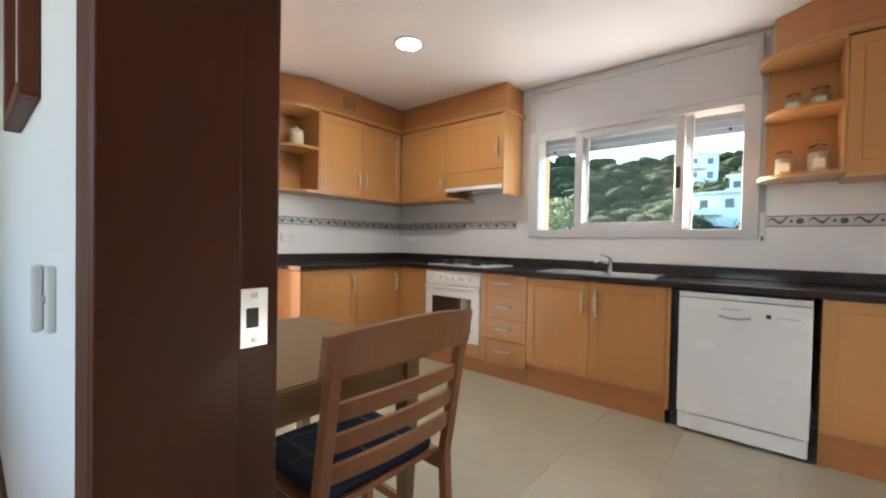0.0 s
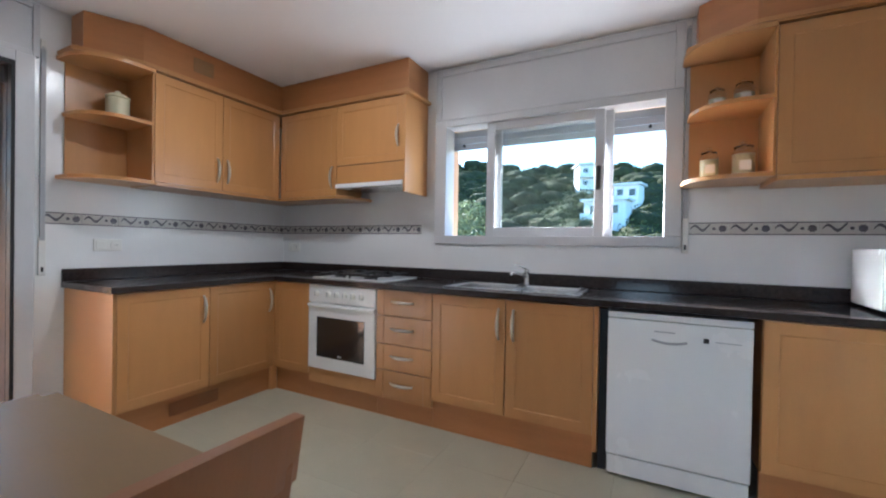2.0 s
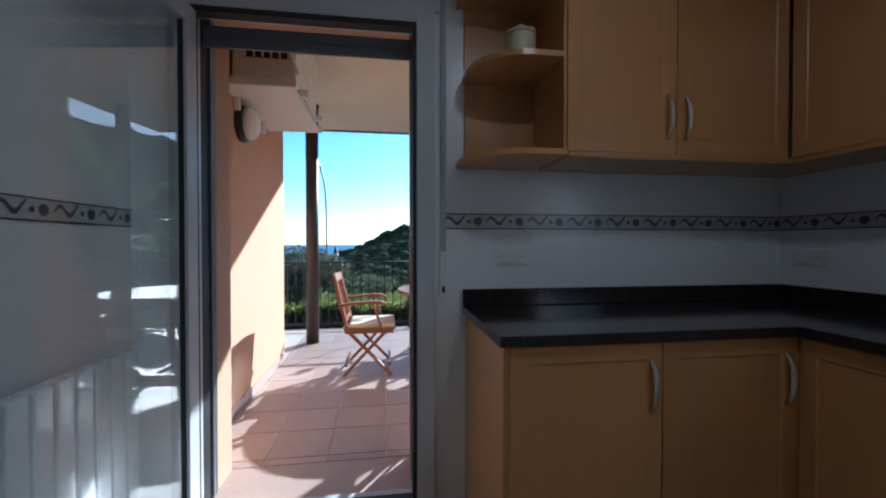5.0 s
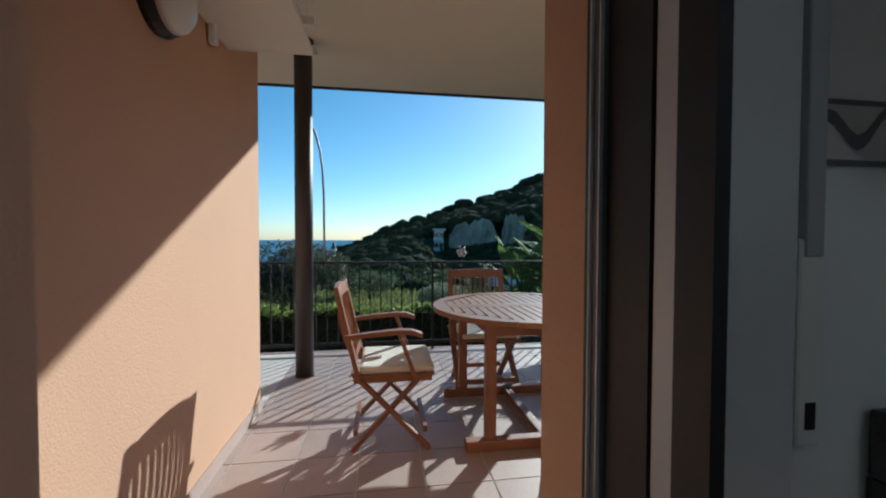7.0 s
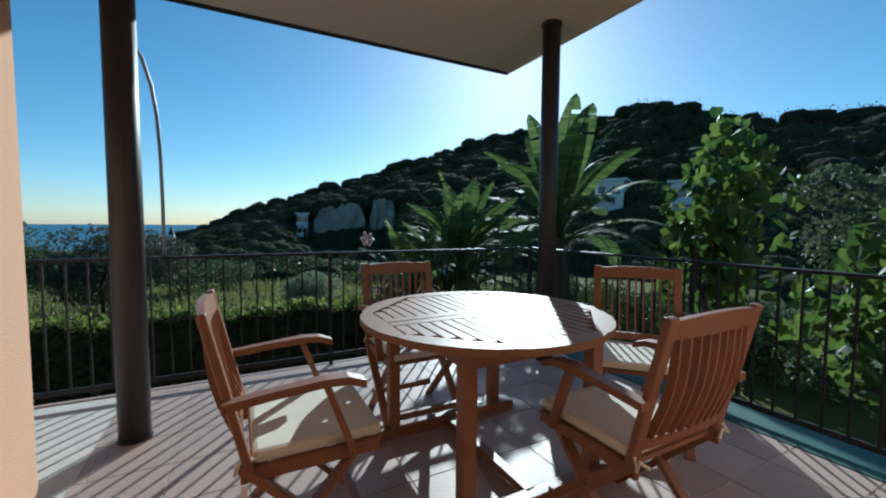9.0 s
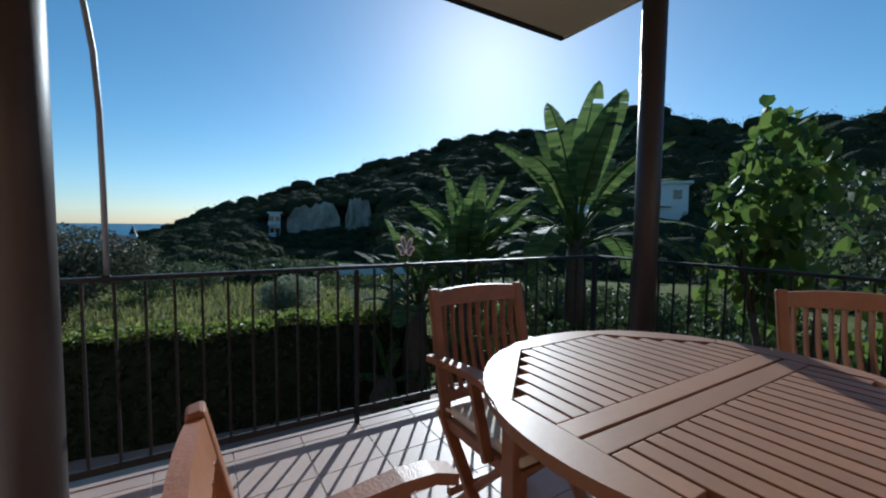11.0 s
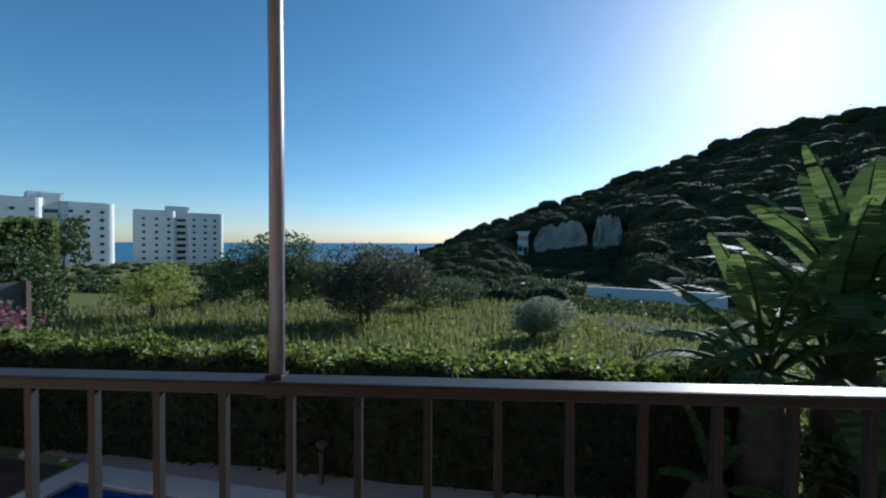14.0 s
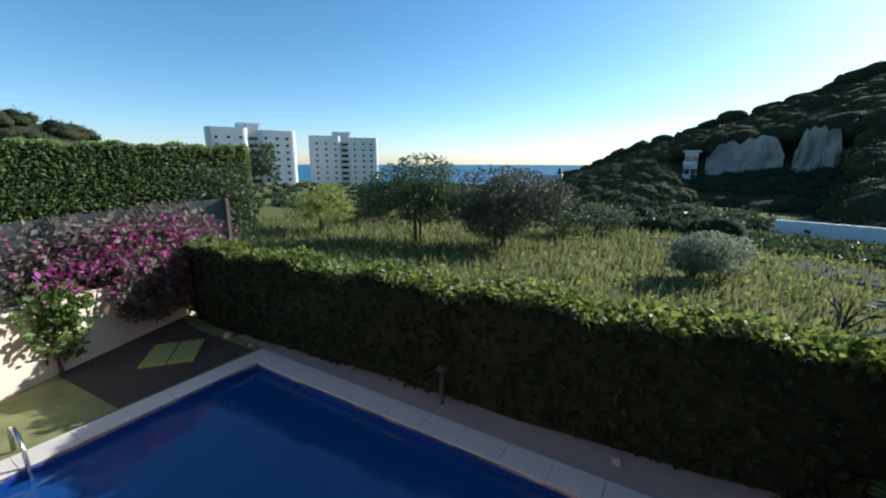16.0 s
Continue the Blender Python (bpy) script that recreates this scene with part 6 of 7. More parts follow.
for k, (x, y, hh, sp) in enumerate(((-9.6, 5.6, 2.0, 1.8), (-8.2, 6.6, 1.5, 1.3), (-4.6, 7.6, 1.4, 1.5), (-2.8, 7.2, 1.6, 1.5), (-10.5, 9.0, 2.2, 2.2), (-4.0, 10.5, 2.0, 2.0), (-8.9, 9.4, 1.6, 1.7), (-1.0, 6.8, 1.3, 1.2), (-6.6, 6.4, 1.5, 1.5), (-5.8, 8.2, 1.6, 1.6), (-7.3, 7.9, 1.4, 1.5), (-8.6, 4.3, 1.7, 1.4), (-3.2, 8.9, 1.6, 1.5), (-12.5, 6.5, 1.8, 2.2), (-7.6, 11.5, 2.2, 2.2), (-1.8, 9.5, 1.7, 1.8))):
    limb_tree("bush", "dark evergreen shrub in the side garden", x, y, ground_h(x, y) - 0.05, hh, sp, 1.0, 2400, 0.11, LEAF_DARK, 60 + k, trunks=3, trunk_r=0.03)
limb_tree("tree", "rounded olive tree across the garden", -5.0, 14.0, ground_h(-5.0, 14.0), 7.4, 2.6, 0.6, 5000, 0.16, LEAF_OLIVE, 16)
LEAF_PALE = leafmat("pale_foliage", (0.26, 0.28, 0.11), (0.48, 0.47, 0.24), 0.6, 0.4)
limb_tree("tree", "pale flowering tree below the kitchen window", 0.55, 9.6, ground_h(0.55, 9.6), 4.3, 2.0, 0.7, 7000, 0.10, LEAF_PALE, 17)

# meadow grass beyond the hedge
N = 26000
gx = -9.8 - rng.uniform(0, 1, N) ** 1.6 * 34
gy = rng.uniform(-26, 14, N)
verts, faces = [], []
hh = rng.uniform(0.18, 0.55, N)
aa = rng.uniform(0, math.tau, N)
lean = rng.normal(0, 0.12, (N, 2))
for i in range(N):
    x, y = gx[i], gy[i]
    z = ground_h(x, y) - 0.03
    w = 0.02 + 0.0016 * abs(x)
    dx, dy = w * math.cos(aa[i]), w * math.sin(aa[i])
    k = len(verts)
    verts += [(x - dx, y - dy, z), (x + dx, y + dy, z), (x + lean[i, 0], y + lean[i, 1], z + hh[i])]
    faces.append((k, k + 1, k + 2))
tagged(sheet_mesh("meadow_grass", verts, faces, BLADE, False), "tall dry and green meadow grass", "grass", kind="stuff")
tagged(leaf_mesh("meadow_weeds", np.stack([-10 - rng.uniform(0, 1, 9000) ** 1.5 * 30, rng.uniform(-24, 12, 9000), np.zeros(9000)], 1) + np.array([(0, 0, 0)]), 0.16, LEAF_YEL), "low green weeds in the meadow", "grass", kind="stuff")
me = bpy.data.objects["meadow_weeds"].data
for v in me.vertices:
    v.co.z += ground_h(v.co.x, v.co.y) + 0.12

# ---- sea, hill and far things ----
SEAM = mat("sea_water", (0.035, 0.14, 0.23), 0.45, vary=0.1, scale=0.02, fine=0.6, bump=0.15)
sv, sf = [], []
for i, r in enumerate((150, 300, 600, 1200, 2400, 4600)):
    for k in range(48):
        a = k * math.tau / 48
        sv.append((r * math.cos(a), r * math.sin(a), SEA))
for i in range(5):
    for k in range(48):
        sf.append((i * 48 + k, (i + 1) * 48 + k, (i + 1) * 48 + (k + 1) % 48, i * 48 + (k + 1) % 48))
SEAM.node_tree.nodes["Principled BSDF"].inputs["Specular IOR Level"].default_value = 0.12
tagged(sheet_mesh("sea", sv, sf, SEAM), "calm blue sea reaching the horizon", "water", kind="structure")

SKYLINE = [(-40, 8.9), (-20, 9.4), (0, 9.7), (10, 9.5), (19, 10.3), (27, 11.7), (33, 14.1), (36, 13.9), (42, 12.3), (49, 11.9), (55, 11.5), (61, 9.8), (70, 7.1), (76, 5.0), (81, 3.7), (87, 1.3), (92, -0.7), (96, -2.2), (100, -4.7)]
LEFTLINE = [(146, -4), (150, 0.5), (154, 2.6), (158, 4.0), (164, 4.6), (175, 5.5), (190, 5.5), (205, 3), (215, -2)]


def interp(tab, a):
    for (a0, e0), (a1, e1) in zip(tab, tab[1:]):
        if a0 <= a <= a1:
            return e0 + (e1 - e0) * (a - a0) / (a1 - a0)
    return -6.0


def ridge_d(yaw):
    return 130 + 1.7 * max(0, yaw - 20) if yaw < 120 else 170


def hill_h(yaw, d, tab, d0):
    top = 1.2 + ridge_d(yaw) * math.tan(radians(interp(tab, yaw)))
    u = max(0, min(1.6, (d - d0) / (ridge_d(yaw) - d0)))
    base = -4.6 if tab is SKYLINE else -6.5
    s = u ** 1.15 if u < 1 else 1 - 0.5 * (u - 1)
    if tab is SKYLINE and 66 < yaw < 84 and u < 0.42:
        s *= 1 - (1 - (u / 0.42) ** 1.5) * min(1, (yaw - 66) / 2, (84 - yaw) / 2)
        s -= 0.16 * min(1, u / 0.2) * min(1, (yaw - 66) / 2, (84 - yaw) / 2)
    bump = 2.2 * noise.noise((yaw * 0.12, d * 0.02, 0)) * min(1, u * 2)
    return base + (top - base) * s + bump * (1 if 0.05 < u < 0.9 else 0.3)


HILLSOIL = mat("wooded_hillside", (0.060, 0.056, 0.032), 1.0, vary=0.3, scale=0.08, fine=0.8, bump=0.3, color2=(0.040, 0.042, 0.022), relief=0.6)


for m in (HILLSOIL, ROCK, GRASS, HEDGECORE, ASPHALT):
    m.node_tree.nodes["Principled BSDF"].inputs["Specular IOR Level"].default_value = 0.03


def hill(name, label, tab, d0, a0, a1, step):
    vs, fs, cols = [], [], 0
    a = a0
    rows = [0, 0.12, 0.25, 0.4, 0.55, 0.7, 0.85, 0.95, 1.0, 1.1, 1.4]
    while a <= a1:
        for u in rows:
            d = d0 + u * (ridge_d(a) - d0)
            x, y = polar(a, d)
            vs.append((x, y, hill_h(a, d, tab, d0)))
        cols += 1
        a += step
    m = len(rows)
    for i in range(cols - 1):
        for j in range(m - 1):
            fs.append((i * m + j, (i + 1) * m + j, (i + 1) * m + j + 1, i * m + j + 1))
    tagged(sheet_mesh(name, vs, fs, HILLSOIL), label, "hill", kind="structure")


hill("hill", "wooded hill rising across the valley", SKYLINE, 38, -40, 100, 1.0)
hill("far_hill", "low wooded hill behind the cypress hedge", LEFTLINE, 60, 146, 215, 1.5)

PINE = leafmat("pine_canopy", (0.040, 0.050, 0.022), (0.068, 0.080, 0.034), 1.0, 0.08, 0.04)
ico = bmesh.new()
bmesh.ops.create_icosphere(ico, subdivisions=2, radius=1.0)
iv = np.array([v.co[:] for v in ico.verts])
ifc = np.array([[v.index for v in f.verts] for f in ico.faces])
ico.free()


def crowns(name, label, spots, leaf, material, heart):
    """Rough crowns of needle tufts round a solid heart; spots of x, y, z, radius."""
    vs, fs = [], []
    tips = []
    for k, (x, y, z, r) in enumerate(spots):
        ph = rng.uniform(0, 6.28, 3)
        dist = 1 + 0.16 * np.sin(iv[:, 0] * 4.1 + ph[0]) * np.sin(iv[:, 1] * 3.7 + ph[1]) + 0.10 * np.sin(iv[:, 0] * 9 + ph[1]) * np.sin(iv[:, 1] * 8.3 + ph[2]) * np.sin(iv[:, 2] * 7 + ph[0])
        p = iv * dist[:, None] * np.array([r, r, r * 0.62])
        up = np.flatnonzero(iv[:, 2] > -0.35)
        q = p[up[rng.integers(0, len(up), 100)]] * rng.uniform(0.90, 1.12, (100, 1))
        tips.append(q + rng.normal(0, 0.13 * r, q.shape) + np.array([x, y, z]))
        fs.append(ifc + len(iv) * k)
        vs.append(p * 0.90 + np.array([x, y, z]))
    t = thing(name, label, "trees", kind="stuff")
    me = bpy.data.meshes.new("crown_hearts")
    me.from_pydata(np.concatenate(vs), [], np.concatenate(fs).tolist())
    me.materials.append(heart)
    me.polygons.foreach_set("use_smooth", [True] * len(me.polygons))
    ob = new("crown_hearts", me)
    ob.parent = t
    tagged(ob, kind="stuff")
    tagged(leaf_mesh("needle_tufts", np.concatenate(tips), leaf, material, t), kind="stuff")


# hearts darker than the tufts, painting in the shade inside the crowns
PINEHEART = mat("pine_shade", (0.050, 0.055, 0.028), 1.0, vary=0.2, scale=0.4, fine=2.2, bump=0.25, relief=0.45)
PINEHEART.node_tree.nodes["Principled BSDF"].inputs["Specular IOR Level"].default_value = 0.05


def pine_wood(name, label, tab, d0, spots):
    rows = []
    for yaw, u, r, hgt in spots:
        d = d0 + u * (ridge_d(yaw) - d0)
        rows.append((*polar(yaw, d), hill_h(yaw, d, tab, d0) + hgt, r))
    crowns(name, label, rows, 0.40, PINE, PINEHEART)


g = random.Random(11)
HOUSES = ((28.3, 0.26), (37.7, 0.25), (3.4, 0.72), (-2.4, 0.52), (-0.8, 0.36), (81.6, 0.38))
spots = [(yaw + g.uniform(-0.5, 0.5), 1.0 + g.uniform(-0.03, 0.02), g.uniform(2.6, 5.6) * (ridge_d(yaw) / 185), g.uniform(0.2, 2.6)) for yaw in np.arange(-38, 97, 1.05)]
for k in range(2300):
    yaw, u = g.uniform(-38, 99), g.uniform(0.0, 0.97)
    bare = 68.0 < yaw < 81.5 and 0.27 < u < 0.43
    if not bare and not any(abs(yaw - a) < 2.6 and b - 0.10 < u < b + 0.03 for a, b in HOUSES):
        spots.append((yaw, u, g.uniform(1.5, 4.3) * (0.75 + 0.45 * u), g.uniform(-0.8, 0.8)))
for k in range(90):
    spots.append((g.uniform(68.0, 81.5), g.uniform(0.30, 0.392), g.uniform(0.9, 2.3), 0.3))
for k in range(18):
    spots.append((68.5 + 0.75 * k + g.uniform(-0.3, 0.3), 0.445 + g.uniform(-0.01, 0.02), g.uniform(2.6, 4.2), g.uniform(0.4, 2.2)))
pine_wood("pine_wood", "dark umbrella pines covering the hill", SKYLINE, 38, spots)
spots = [(g.uniform(147, 212), g.uniform(0.3, 1.02), g.uniform(1.6, 3.2), g.uniform(0.4, 2.0)) for k in range(300)]
pine_wood("pine_wood_far", "dark pines on the low hill", LEFTLINE, 60, spots)


rows = []
for k in range(420):
    yaw, d = g.uniform(96, 150), 45 + 215 * g.random() ** 1.5
    x, y = polar(yaw, d)
    rows.append((x, y, ground_h(x, y) + 0.1, g.uniform(0.5, 1.0) * (1 + d / 130) * (0.7 if yaw > 118 else 0.35 if yaw < 101 else 1)))
for k in range(70):
    yaw, d = g.uniform(75, 98), g.uniform(30, 60)
    x, y = polar(yaw, d)
    rows.append((x, y, ground_h(x, y) + 0.2, g.uniform(0.8, 1.8)))
# low dark scrub added to stand for the shaded slope below the white wall
for k in range(150):
    yaw, d = g.uniform(52, 76), g.uniform(25.5, 34)
    x, y = polar(yaw, d)
    rows.append((x, y, ground_h(x, y), g.uniform(0.3, 0.55)))
crowns("far_bushes", "scrub and trees between meadow and sea, some standing for shade", rows, 0.28, LEAF_DARK, HEDGECORE)


def hill_at(yaw, u, tab=SKYLINE, d0=38):
    d = d0 + u * (ridge_d(yaw) - d0)
    return (*polar(yaw, d), hill_h(yaw, d, tab, d0))


def villa(label, yaw, u, w, dep, floors, seed, base=None):
    x, y, z = hill_at(yaw, u)
    z = z if base is None else base - 1.0
    h = thing("villa", label, "house", "villas on the hill")
    H = 3.0 * floors
    part("wall", boxes((-w / 2, w / 2, -dep / 2, dep / 2, -3, H)), WHITEW, h)
    part("roof", boxes((-w / 2 - 0.5, w / 2 + 0.5, -dep / 2 - 0.5, dep / 2 + 0.5, H, H + 0.35)), WHITEW, h)
    n = max(2, int(w / 2.6))
    for f in range(floors):
        for k in range(n):
            xx = -w / 2 + (k + 0.5) * w / n
            wd = part("window", boxes((xx - 0.55, xx + 0.55, -dep / 2 - 0.06, -dep / 2 + 0.02, 3 * f + 0.9, 3 * f + 2.2)), DARKGLASS, h)
        part("balcony", boxes((-w / 2 - 0.2, w * 0.1, -dep / 2 - 1.3, -dep / 2, 3 * f - 0.12, 3 * f + 0.08), (-w / 2 - 0.2, w * 0.1, -dep / 2 - 1.3, -dep / 2 - 1.22, 3 * f + 0.08, 3 * f + 0.9)), WHITEW, h)
    h.matrix_basis = pose(x, y, z + 1.0, 0, 0, yaw + random.Random(seed).uniform(-20, 20))


villa("white terraced house on the hillside", 3.4, 0.72, 6, 5, 2, 2)
villa("pale house on the hillside", 28.3, 0.26, 5.2, 5, 1, 5)
villa("pale house on the hillside", 37.7, 0.25, 4.2, 4, 1, 7)
villa("low white house below the pines", -0.8, 0.36, 6.5, 4, 1, 3)
villa("white villa among the pines", -2.4, 0.52, 4.5, 4, 1, 4)


def cliff(label, yaw, u, w, low, high, seed):
    """A steep broken rock face between two heights, its top sloping and uneven."""
    x, y, z = hill_at(yaw, u)
    bm = bmesh.new()
    n, m = 30, 10
    rows = []
    for j in range(m + 1):
        row = []
        for i in range(n + 1):
            q = i / n
            top = high[0] + (high[1] - high[0]) * q + 1.8 * noise.noise((i * 0.28 + seed, 4.1, 0.3))
            top = low + (top - low) * min(1, 0.55 + 3 * q, 0.55 + 3 * (1 - q))
            face = 1.6 * noise.noise((i * 0.22 + seed, j * 0.25, 1.3)) + 0.3 * noise.noise((i * 0.8, j * 0.8 + seed, 2.9))
            row.append(bm.verts.new((-w / 2 + w * q, face + 0.10 * j, low + (top - low) * j / m)))
        rows.append(row)
    for a, b in zip(rows, rows[1:]):
        for i in range(n):
            bm.faces.new((a[i], a[i + 1], b[i + 1], b[i]))
    back = [bm.verts.new((v.co.x, v.co.y + 9, v.co.z - 0.4)) for v in rows[-1]]
    for i in range(n):
        bm.faces.new((rows[-1][i], rows[-1][i + 1], back[i + 1], back[i]))
    for k in (0, n):
        foot = bm.verts.new((rows[0][k].co.x, rows[0][k].co.y + 9, low))
        bm.faces.new([r[k] for r in rows] + [back[k], foot])
    bmesh.ops.recalc_face_normals(bm, faces=bm.faces[:])
    ob = solid("rock_face", bm, ROCK, label, "cliff", kind="structure")
    ob.matrix_basis = pose(x, y, 0, 0, 0, yaw)


cliff("bare pale rock face below the pines", 76.6, 0.40, 14.0, -1.5, (5.4, 7.4), 1)
cliff("bare pale rock face below the pines", 70.5, 0.40, 7.0, -1.5, (7.4, 9.0), 4)
villa("pale old house below the pines", 81.6, 0.38, 2.6, 3, 2, 9, -2.2)


def white_wall():
    x0, y0 = polar(72.8, 37)
    x1, y1 = polar(57, 37)
    w = thing("white_wall", "long whitewashed wall at the foot of the hill", "wall", kind="structure")
    part("wall", beam(bmesh.new(), (x0, y0, -3.3), (x1, y1, -3.3), 0.3, 1.2), WHITEW, w)


white_wall()
rv = []
for k in range(41):
    yaw = 84 - 34 * k / 40
    d = 23 - 5.5 * k / 40
    for q in (0.0, 1.1, 2.2, 3.4):
        x, y = polar(yaw, d + q)
        rv.append((x, y, ground_h(x, y) + 0.06))
rf = [(k * 4 + q, k * 4 + q + 1, k * 4 + q + 5, k * 4 + q + 4) for k in range(40) for q in range(3)]
tagged(sheet_mesh("road", rv, rf, ASPHALT), "pale asphalt road at the foot of the hill", "road", kind="structure")


def apartment_tower(label, yaw, d, w, floors, z0, turn):
    x, y = polar(yaw, d)
    t = thing("apartment_tower", label, "building", "apartment towers")
    fh = 3.0
    H = floors * fh
    dep = 13.0
    bm = bmesh.new()
    def wing(xa, xb, y0, hh):
        r = 2.0
        o = []
        for cx, cy, s in ((xb - r, y0 + r, -90), (xb - r, y0 + dep - r, 0), (xa + r, y0 + dep - r, 90), (xa + r, y0 + r, 180)):
            for k in range(5):
                an = radians(s + 22.5 * k)
                o.append((cx + r * math.cos(an), cy + r * math.sin(an)))
        prism(bm, o, 0, hh)
    wing(-w / 2, -w * 0.06, 0, H)
    wing(w * 0.06, w / 2, 0.6, H - 0.6)
    part("wall", bm, WHITEW, t)
    part("stair_core", boxes((-w * 0.07, w * 0.07, 2.2, dep, 0, H + 1.8)), WHITEW, t)
    part("parapet", boxes((-w * 0.16, w * 0.10, 3.5, dep - 2, H, H + 2.4)), WHITEW, t)
    win = None
    for f in range(floors - 1):
        z = f * fh + 1.4
        for xx, yy in ((-w * 0.40, 0.0), (-w * 0.27, 0.0), (-w * 0.14, 0.0), (w * 0.14, 0.6), (w * 0.27, 0.6), (w * 0.385, 0.6)):
            if win is None:
                wo = part("window", boxes((-0.6, 0.6, -0.04, 0.06, 0.1, 1.1)), DARKGLASS, t)
                win = wo.data
            else:
                wo = new("window", win)
                wo.parent = t
            wo.matrix_basis = pose(xx, yy, z)
        bo = part("balcony", boxes((-w * 0.055, w * 0.055, 1.1, 2.2, z - 1.4, z - 1.25), (-w * 0.055, w * 0.055, 1.1, 1.2, z - 1.25, z - 0.45)), WHITEW, t)
        part("balcony_door", boxes((-w * 0.05, w * 0.05, 2.12, 2.18, z - 1.2, z + 1.0)), DARKGLASS, t)
    t.matrix_basis = pose(x, y, z0, 0, 0, yaw + turn)


apartment_tower("white ten-storey apartment tower with rounded corners", 137.5, 195, 35.5, 11, -17.3, 8)
apartment_tower("white apartment tower farther off, with rounded corners", 126.3, 225, 36, 11, -17.9, 6)


def chapel():
    x, y = polar(98.3, 250)
    c = thing("chapel", "small white chapel with a dark spire near the shore", "church")
    part("nave", boxes((-5, 5, -4, 4, -6, 4)), WHITEW, c)
    bm = boxes((5, 8, -1.5, 1.5, -6, 6.5))
    part("tower", bm, WHITEW, c)
    bm = bmesh.new()
    bmesh.ops.create_cone(bm, cap_ends=True, segments=8, radius1=1.7, radius2=0.05, depth=4.5, matrix=pose(6.5, 0, 8.7))
    part("spire", bm, IRON, c)
    bm = bmesh.new()
    vs = [bm.verts.new(p) for p in ((-5, -4, 4), (5, -4, 4), (5, 4, 4), (-5, 4, 4), (-5, 0, 6), (5, 0, 6))]
    for f in ((0, 1, 5, 4), (2, 3, 4, 5), (0, 4, 3), (1, 2, 5)):
        bm.faces.new([vs[i] for i in f])
    part("roof", bm, ROCK, c)
    c.matrix_basis = pose(x, y, -11.4, 0, 0, 98 - 10)


chapel()


def shore_house(yaw, d, w, h, turn):
    x, y = polar(yaw, d)
    c = thing("shore_house", "small white house near the shore", "house", "houses by the shore")
    part("wall", boxes((-w / 2, w / 2, -3, 3, -7, h)), WHITEW, c)
    bm = bmesh.new()
    vs = [bm.verts.new(p) for p in ((-w / 2 - 0.3, -3.3, h), (w / 2 + 0.3, -3.3, h), (w / 2 + 0.3, 3.3, h), (-w / 2 - 0.3, 3.3, h), (-w / 2 - 0.3, 0, h + 1.4), (w / 2 + 0.3, 0, h + 1.4))]
    for f in ((0, 1, 5, 4), (2, 3, 4, 5), (0, 4, 3), (1, 2, 5), (3, 2, 1, 0)):
        bm.faces.new([vs[i] for i in f])
    part("roof", bm, ROCK, c)
    for k in range(2):
        xx = (k - 0.5) * w * 0.5
        part("window", boxes((xx - 0.5, xx + 0.5, -3.05, -2.95, h - 2.0, h - 0.8)), DARKGLASS, c)
    c.matrix_basis = pose(x, y, -13.6, 0, 0, yaw + turn)


for yaw, d, w, h, turn in ((96.2, 250, 6, 1.0, 8), (95.0, 240, 5, 0.4, -12), (93.6, 245, 7, 0.8, 4), (92.4, 235, 5, 0.6, 15), (94.3, 215, 6, -0.4, -6), (97.2, 225, 5, -0.6, 10)):
    shore_house(yaw, d, w, h, turn)


def parked_car():
    c = thing("parked_car", "pale blue parked hatchback below the terrace", "car")
    PAINT = mat("car_paint", (0.42, 0.52, 0.60), 0.25, vary=0.02, bump=0.0, coat=0.6)
    bm = bmesh.new()
    side = [(-1.95, 0.35), (-1.95, 0.75), (-1.80, 0.90), (-1.55, 0.98), (-0.95, 1.42), (0.45, 1.45), (1.05, 0.98), (1.75, 0.86), (1.95, 0.65), (1.95, 0.35)]
    a = [bm.verts.new((x, -0.80 + (0.12 if z > 1.1 else 0), z)) for x, z in side]
    b = [bm.verts.new((x, 0.80 - (0.12 if z > 1.1 else 0), z)) for x, z in side]
    for k in range(len(side)):
        bm.faces.new((a[k], a[(k + 1) % len(side)], b[(k + 1) % len(side)], b[k]))
    bm.faces.new(a[::-1])
    bm.faces.new(b)
    bmesh.ops.recalc_face_normals(bm, faces=bm.faces[:])
    body = part("body", bm, PAINT, c)
    part("windscreen", beam(bmesh.new(), (0.50, 0, 1.41), (1.02, 0, 1.02), 1.2, 0.02, 0, (0, 0, 1)), DARKGLASS, body)
    part("rear_window", beam(bmesh.new(), (-1.02, 0, 1.40), (-1.50, 0, 1.04), 1.2, 0.02, 0, (0, 0, 1)), DARKGLASS, body)
    for s in (-1, 1):
        part("side_window", boxes((-0.85, 0.40, s * 0.70 - 0.03, s * 0.70 + 0.03, 1.05, 1.36)), DARKGLASS, body)
        for x in (-1.2, 1.2):
            bm = bmesh.new()
            bmesh.ops.create_cone(bm, cap_ends=True, segments=18, radius1=0.31, radius2=0.31, depth=0.2, matrix=pose(x, s * 0.74, 0.31, 90, 0, 0))
            wh = part("wheel", bm, BLACK, c)
            bm = bmesh.new()
            bmesh.ops.create_cone(bm, cap_ends=True, segments=14, radius1=0.19, radius2=0.17, depth=0.22, matrix=pose(x, s * 0.74, 0.31, 90, 0, 0))
            part("rim", bm, STEEL, wh)
        part("headlight", boxes((1.85, 1.96, s * 0.6 - 0.15, s * 0.6 + 0.15, 0.62, 0.76), bevel=0.02), ENAMEL, c)
    c.matrix_basis = pose(-7.7, 10.8, ground_h(-7.7, 10.8), 0, 0, 140)


parked_car()

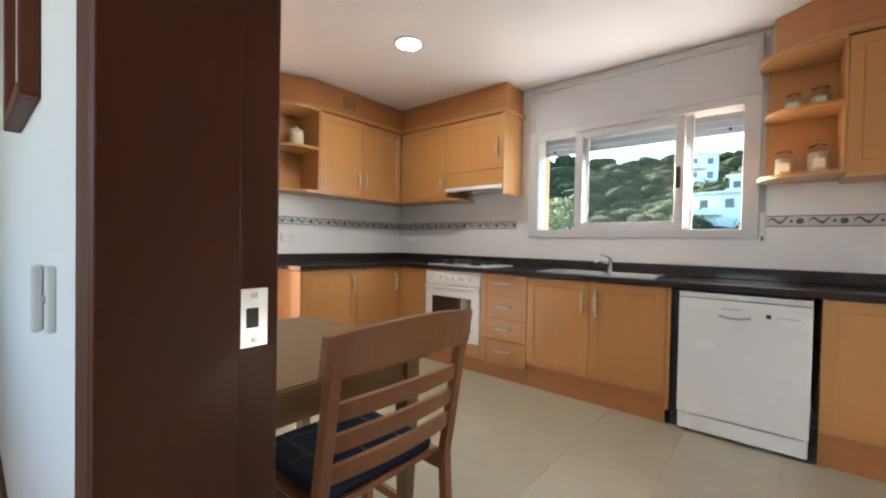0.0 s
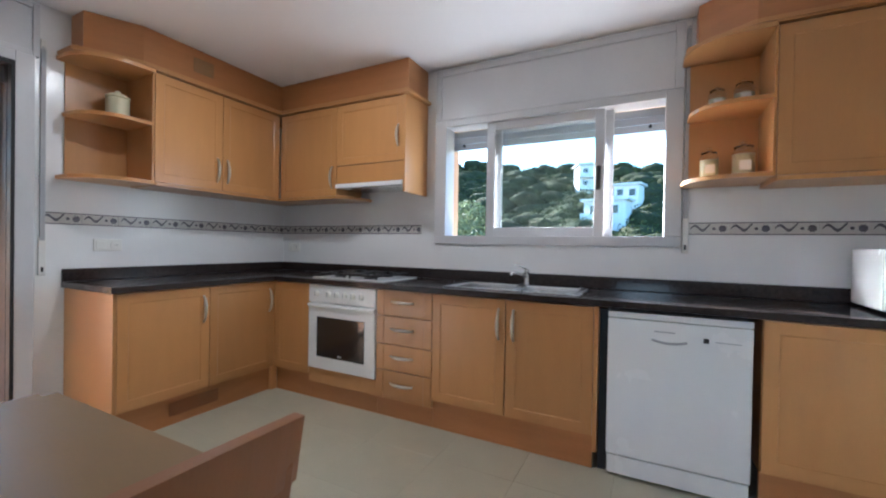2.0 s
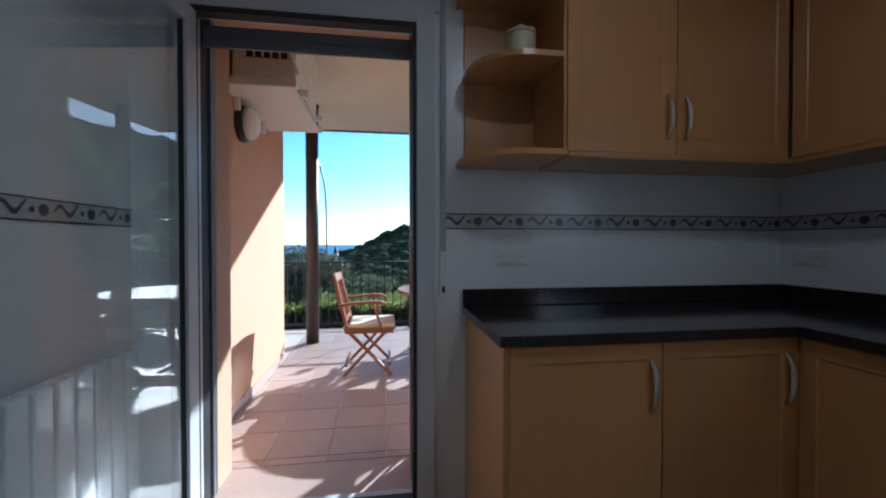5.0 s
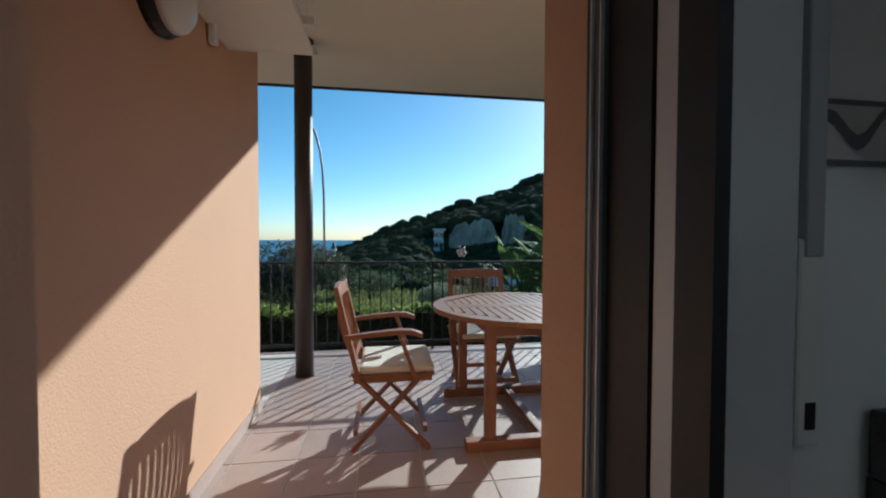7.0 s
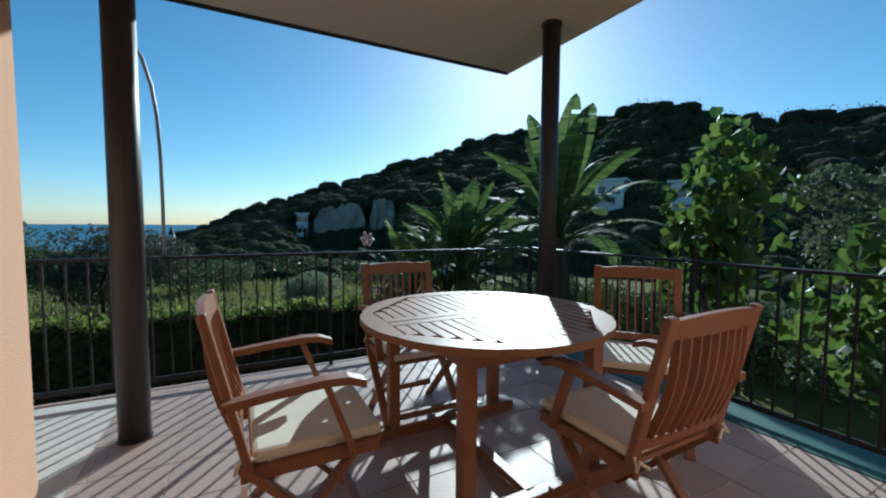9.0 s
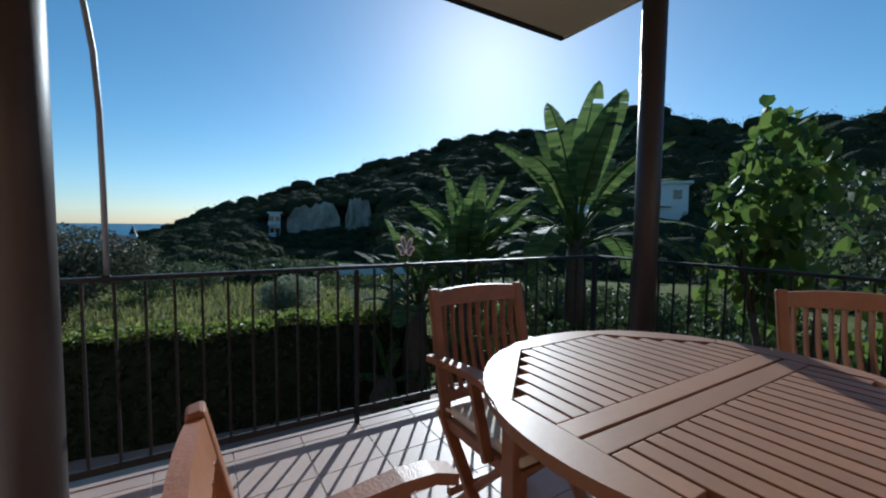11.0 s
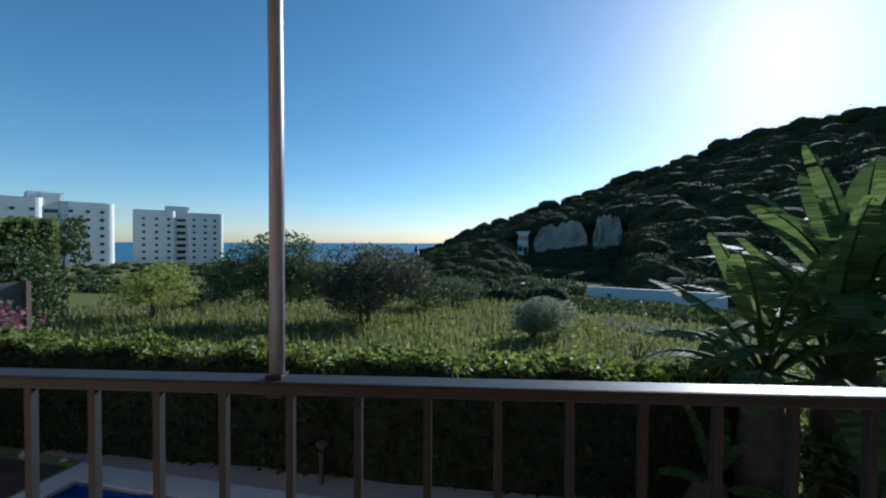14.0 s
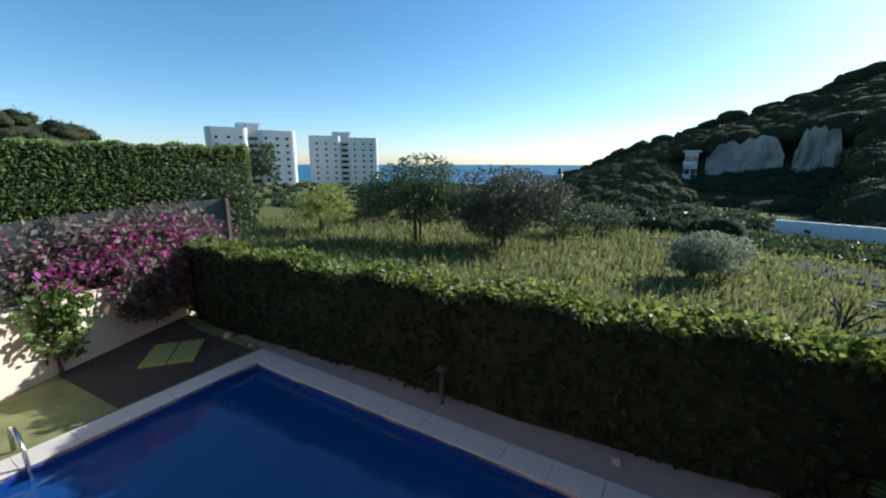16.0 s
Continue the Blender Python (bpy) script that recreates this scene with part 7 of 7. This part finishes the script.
# ---- tiles, last ----
def tiles(parent, x0, x1, y0, y1, pitch, ox, oy, z0, z1, material, joint=0.006):
    bm = bmesh.new()
    box(bm, joint / 2, pitch - joint / 2, joint / 2, pitch - joint / 2, z0, z1)
    me = bpy.data.meshes.new("tile")
    bm.to_mesh(me)
    bm.free()
    me.materials.append(material)
    i0, i1 = math.floor((x0 - ox) / pitch), math.ceil((x1 - ox) / pitch)
    j0, j1 = math.floor((y0 - oy) / pitch), math.ceil((y1 - oy) / pitch)
    for i in range(i0, i1):
        for j in range(j0, j1):
            xa, ya = ox + i * pitch, oy + j * pitch
            if xa < x0 - 1e-4 or ya < y0 - 1e-4 or xa + pitch > x1 + 1e-4 or ya + pitch > y1 + 1e-4:
                xa2, xb2, ya2, yb2 = max(xa, x0), min(xa + pitch, x1), max(ya, y0), min(ya + pitch, y1)
                if xb2 - xa2 < 0.02 or yb2 - ya2 < 0.02:
                    continue
                part("tile", boxes((xa2 + joint / 2, xb2 - joint / 2, ya2 + joint / 2, yb2 - joint / 2, z0, z1)), material, parent)
            else:
                ob = new("tile", me)
                ob.parent = parent
                ob.matrix_basis = pose(xa, ya, 0)


tiles(floor, 0.0, KX1, KY0 - 0.2, 0.0, 0.445, 0.0, 0.0, -0.006, 0.0, FLOORT, 0.0015)
tiles(terrace, T0X, OUT_W, LWY, TY1, 0.33, -2.14, -2.71, -0.0035, 0.0, TERRACE, 0.007)
wall_n, wall_w = bpy.data.objects["wall_north"], bpy.data.objects["wall_west"]
# decorated border tiles, with a wave and flower pattern
bm = bmesh.new()
box(bm, 0.001, 0.199, -0.004, 0, 1.262, 1.335)
bt = bpy.data.meshes.new("border_tile")
bm.to_mesh(bt)
bm.free()
bt.materials.append(BORDER)
bm = bmesh.new()
box(bm, 0.001, 0.199, -0.0052, -0.003, 1.262, 1.268)
box(bm, 0.001, 0.199, -0.0052, -0.003, 1.329, 1.335)
wave = [(0.012 + 0.1 * k / 10, 1.297 + 0.017 * math.sin(k * 0.75) + 0.0012 * k) for k in range(11)]
for (xa, za), (xb, zb) in zip(wave, wave[1:]):
    w = 0.005 + 0.004 * math.sin(math.pi * (xa - 0.012) / 0.1)
    f = [bm.verts.new((px, -0.0052, pz)) for px, pz in ((xa, za - w), (xb, zb - w), (xb, zb + w), (xa, za + w))]
    bm.faces.new(f)
for cx, r in ((0.13, 0.008), (0.172, 0.017)):
    f = [bm.verts.new((cx + r * (1 + 0.3 * (k % 2)) * math.cos(k * math.tau / 16), -0.0052, 1.298 + r * (1 + 0.3 * (k % 2)) * math.sin(k * math.tau / 16))) for k in range(16)]
    bm.faces.new(f)
bi = bpy.data.meshes.new("border_motif")
bm.to_mesh(bi)
bm.free()
bi.materials.append(BORDERINK)


def border(parent, x0, n, m0):
    for k in range(n):
        for me, nm in ((bt, "border_tile"), (bi, "border_motif")):
            ob = new(nm, me)
            ob.parent = parent
            ob.matrix_basis = m0 @ pose(x0 + 0.2 * k, 0, 0)


border(wall_n, 0.0, 8, pose(0, 0, 0))
border(wall_n, 3.46, 9, pose(0, 0, 0))
border(wall_w, -1.80, 9, pose(0, 0, 0, 0, 0, 90))
border(bpy.data.objects["wall_south"], -2.80, 14, pose(0, KY0, 0, 0, 0, 180))
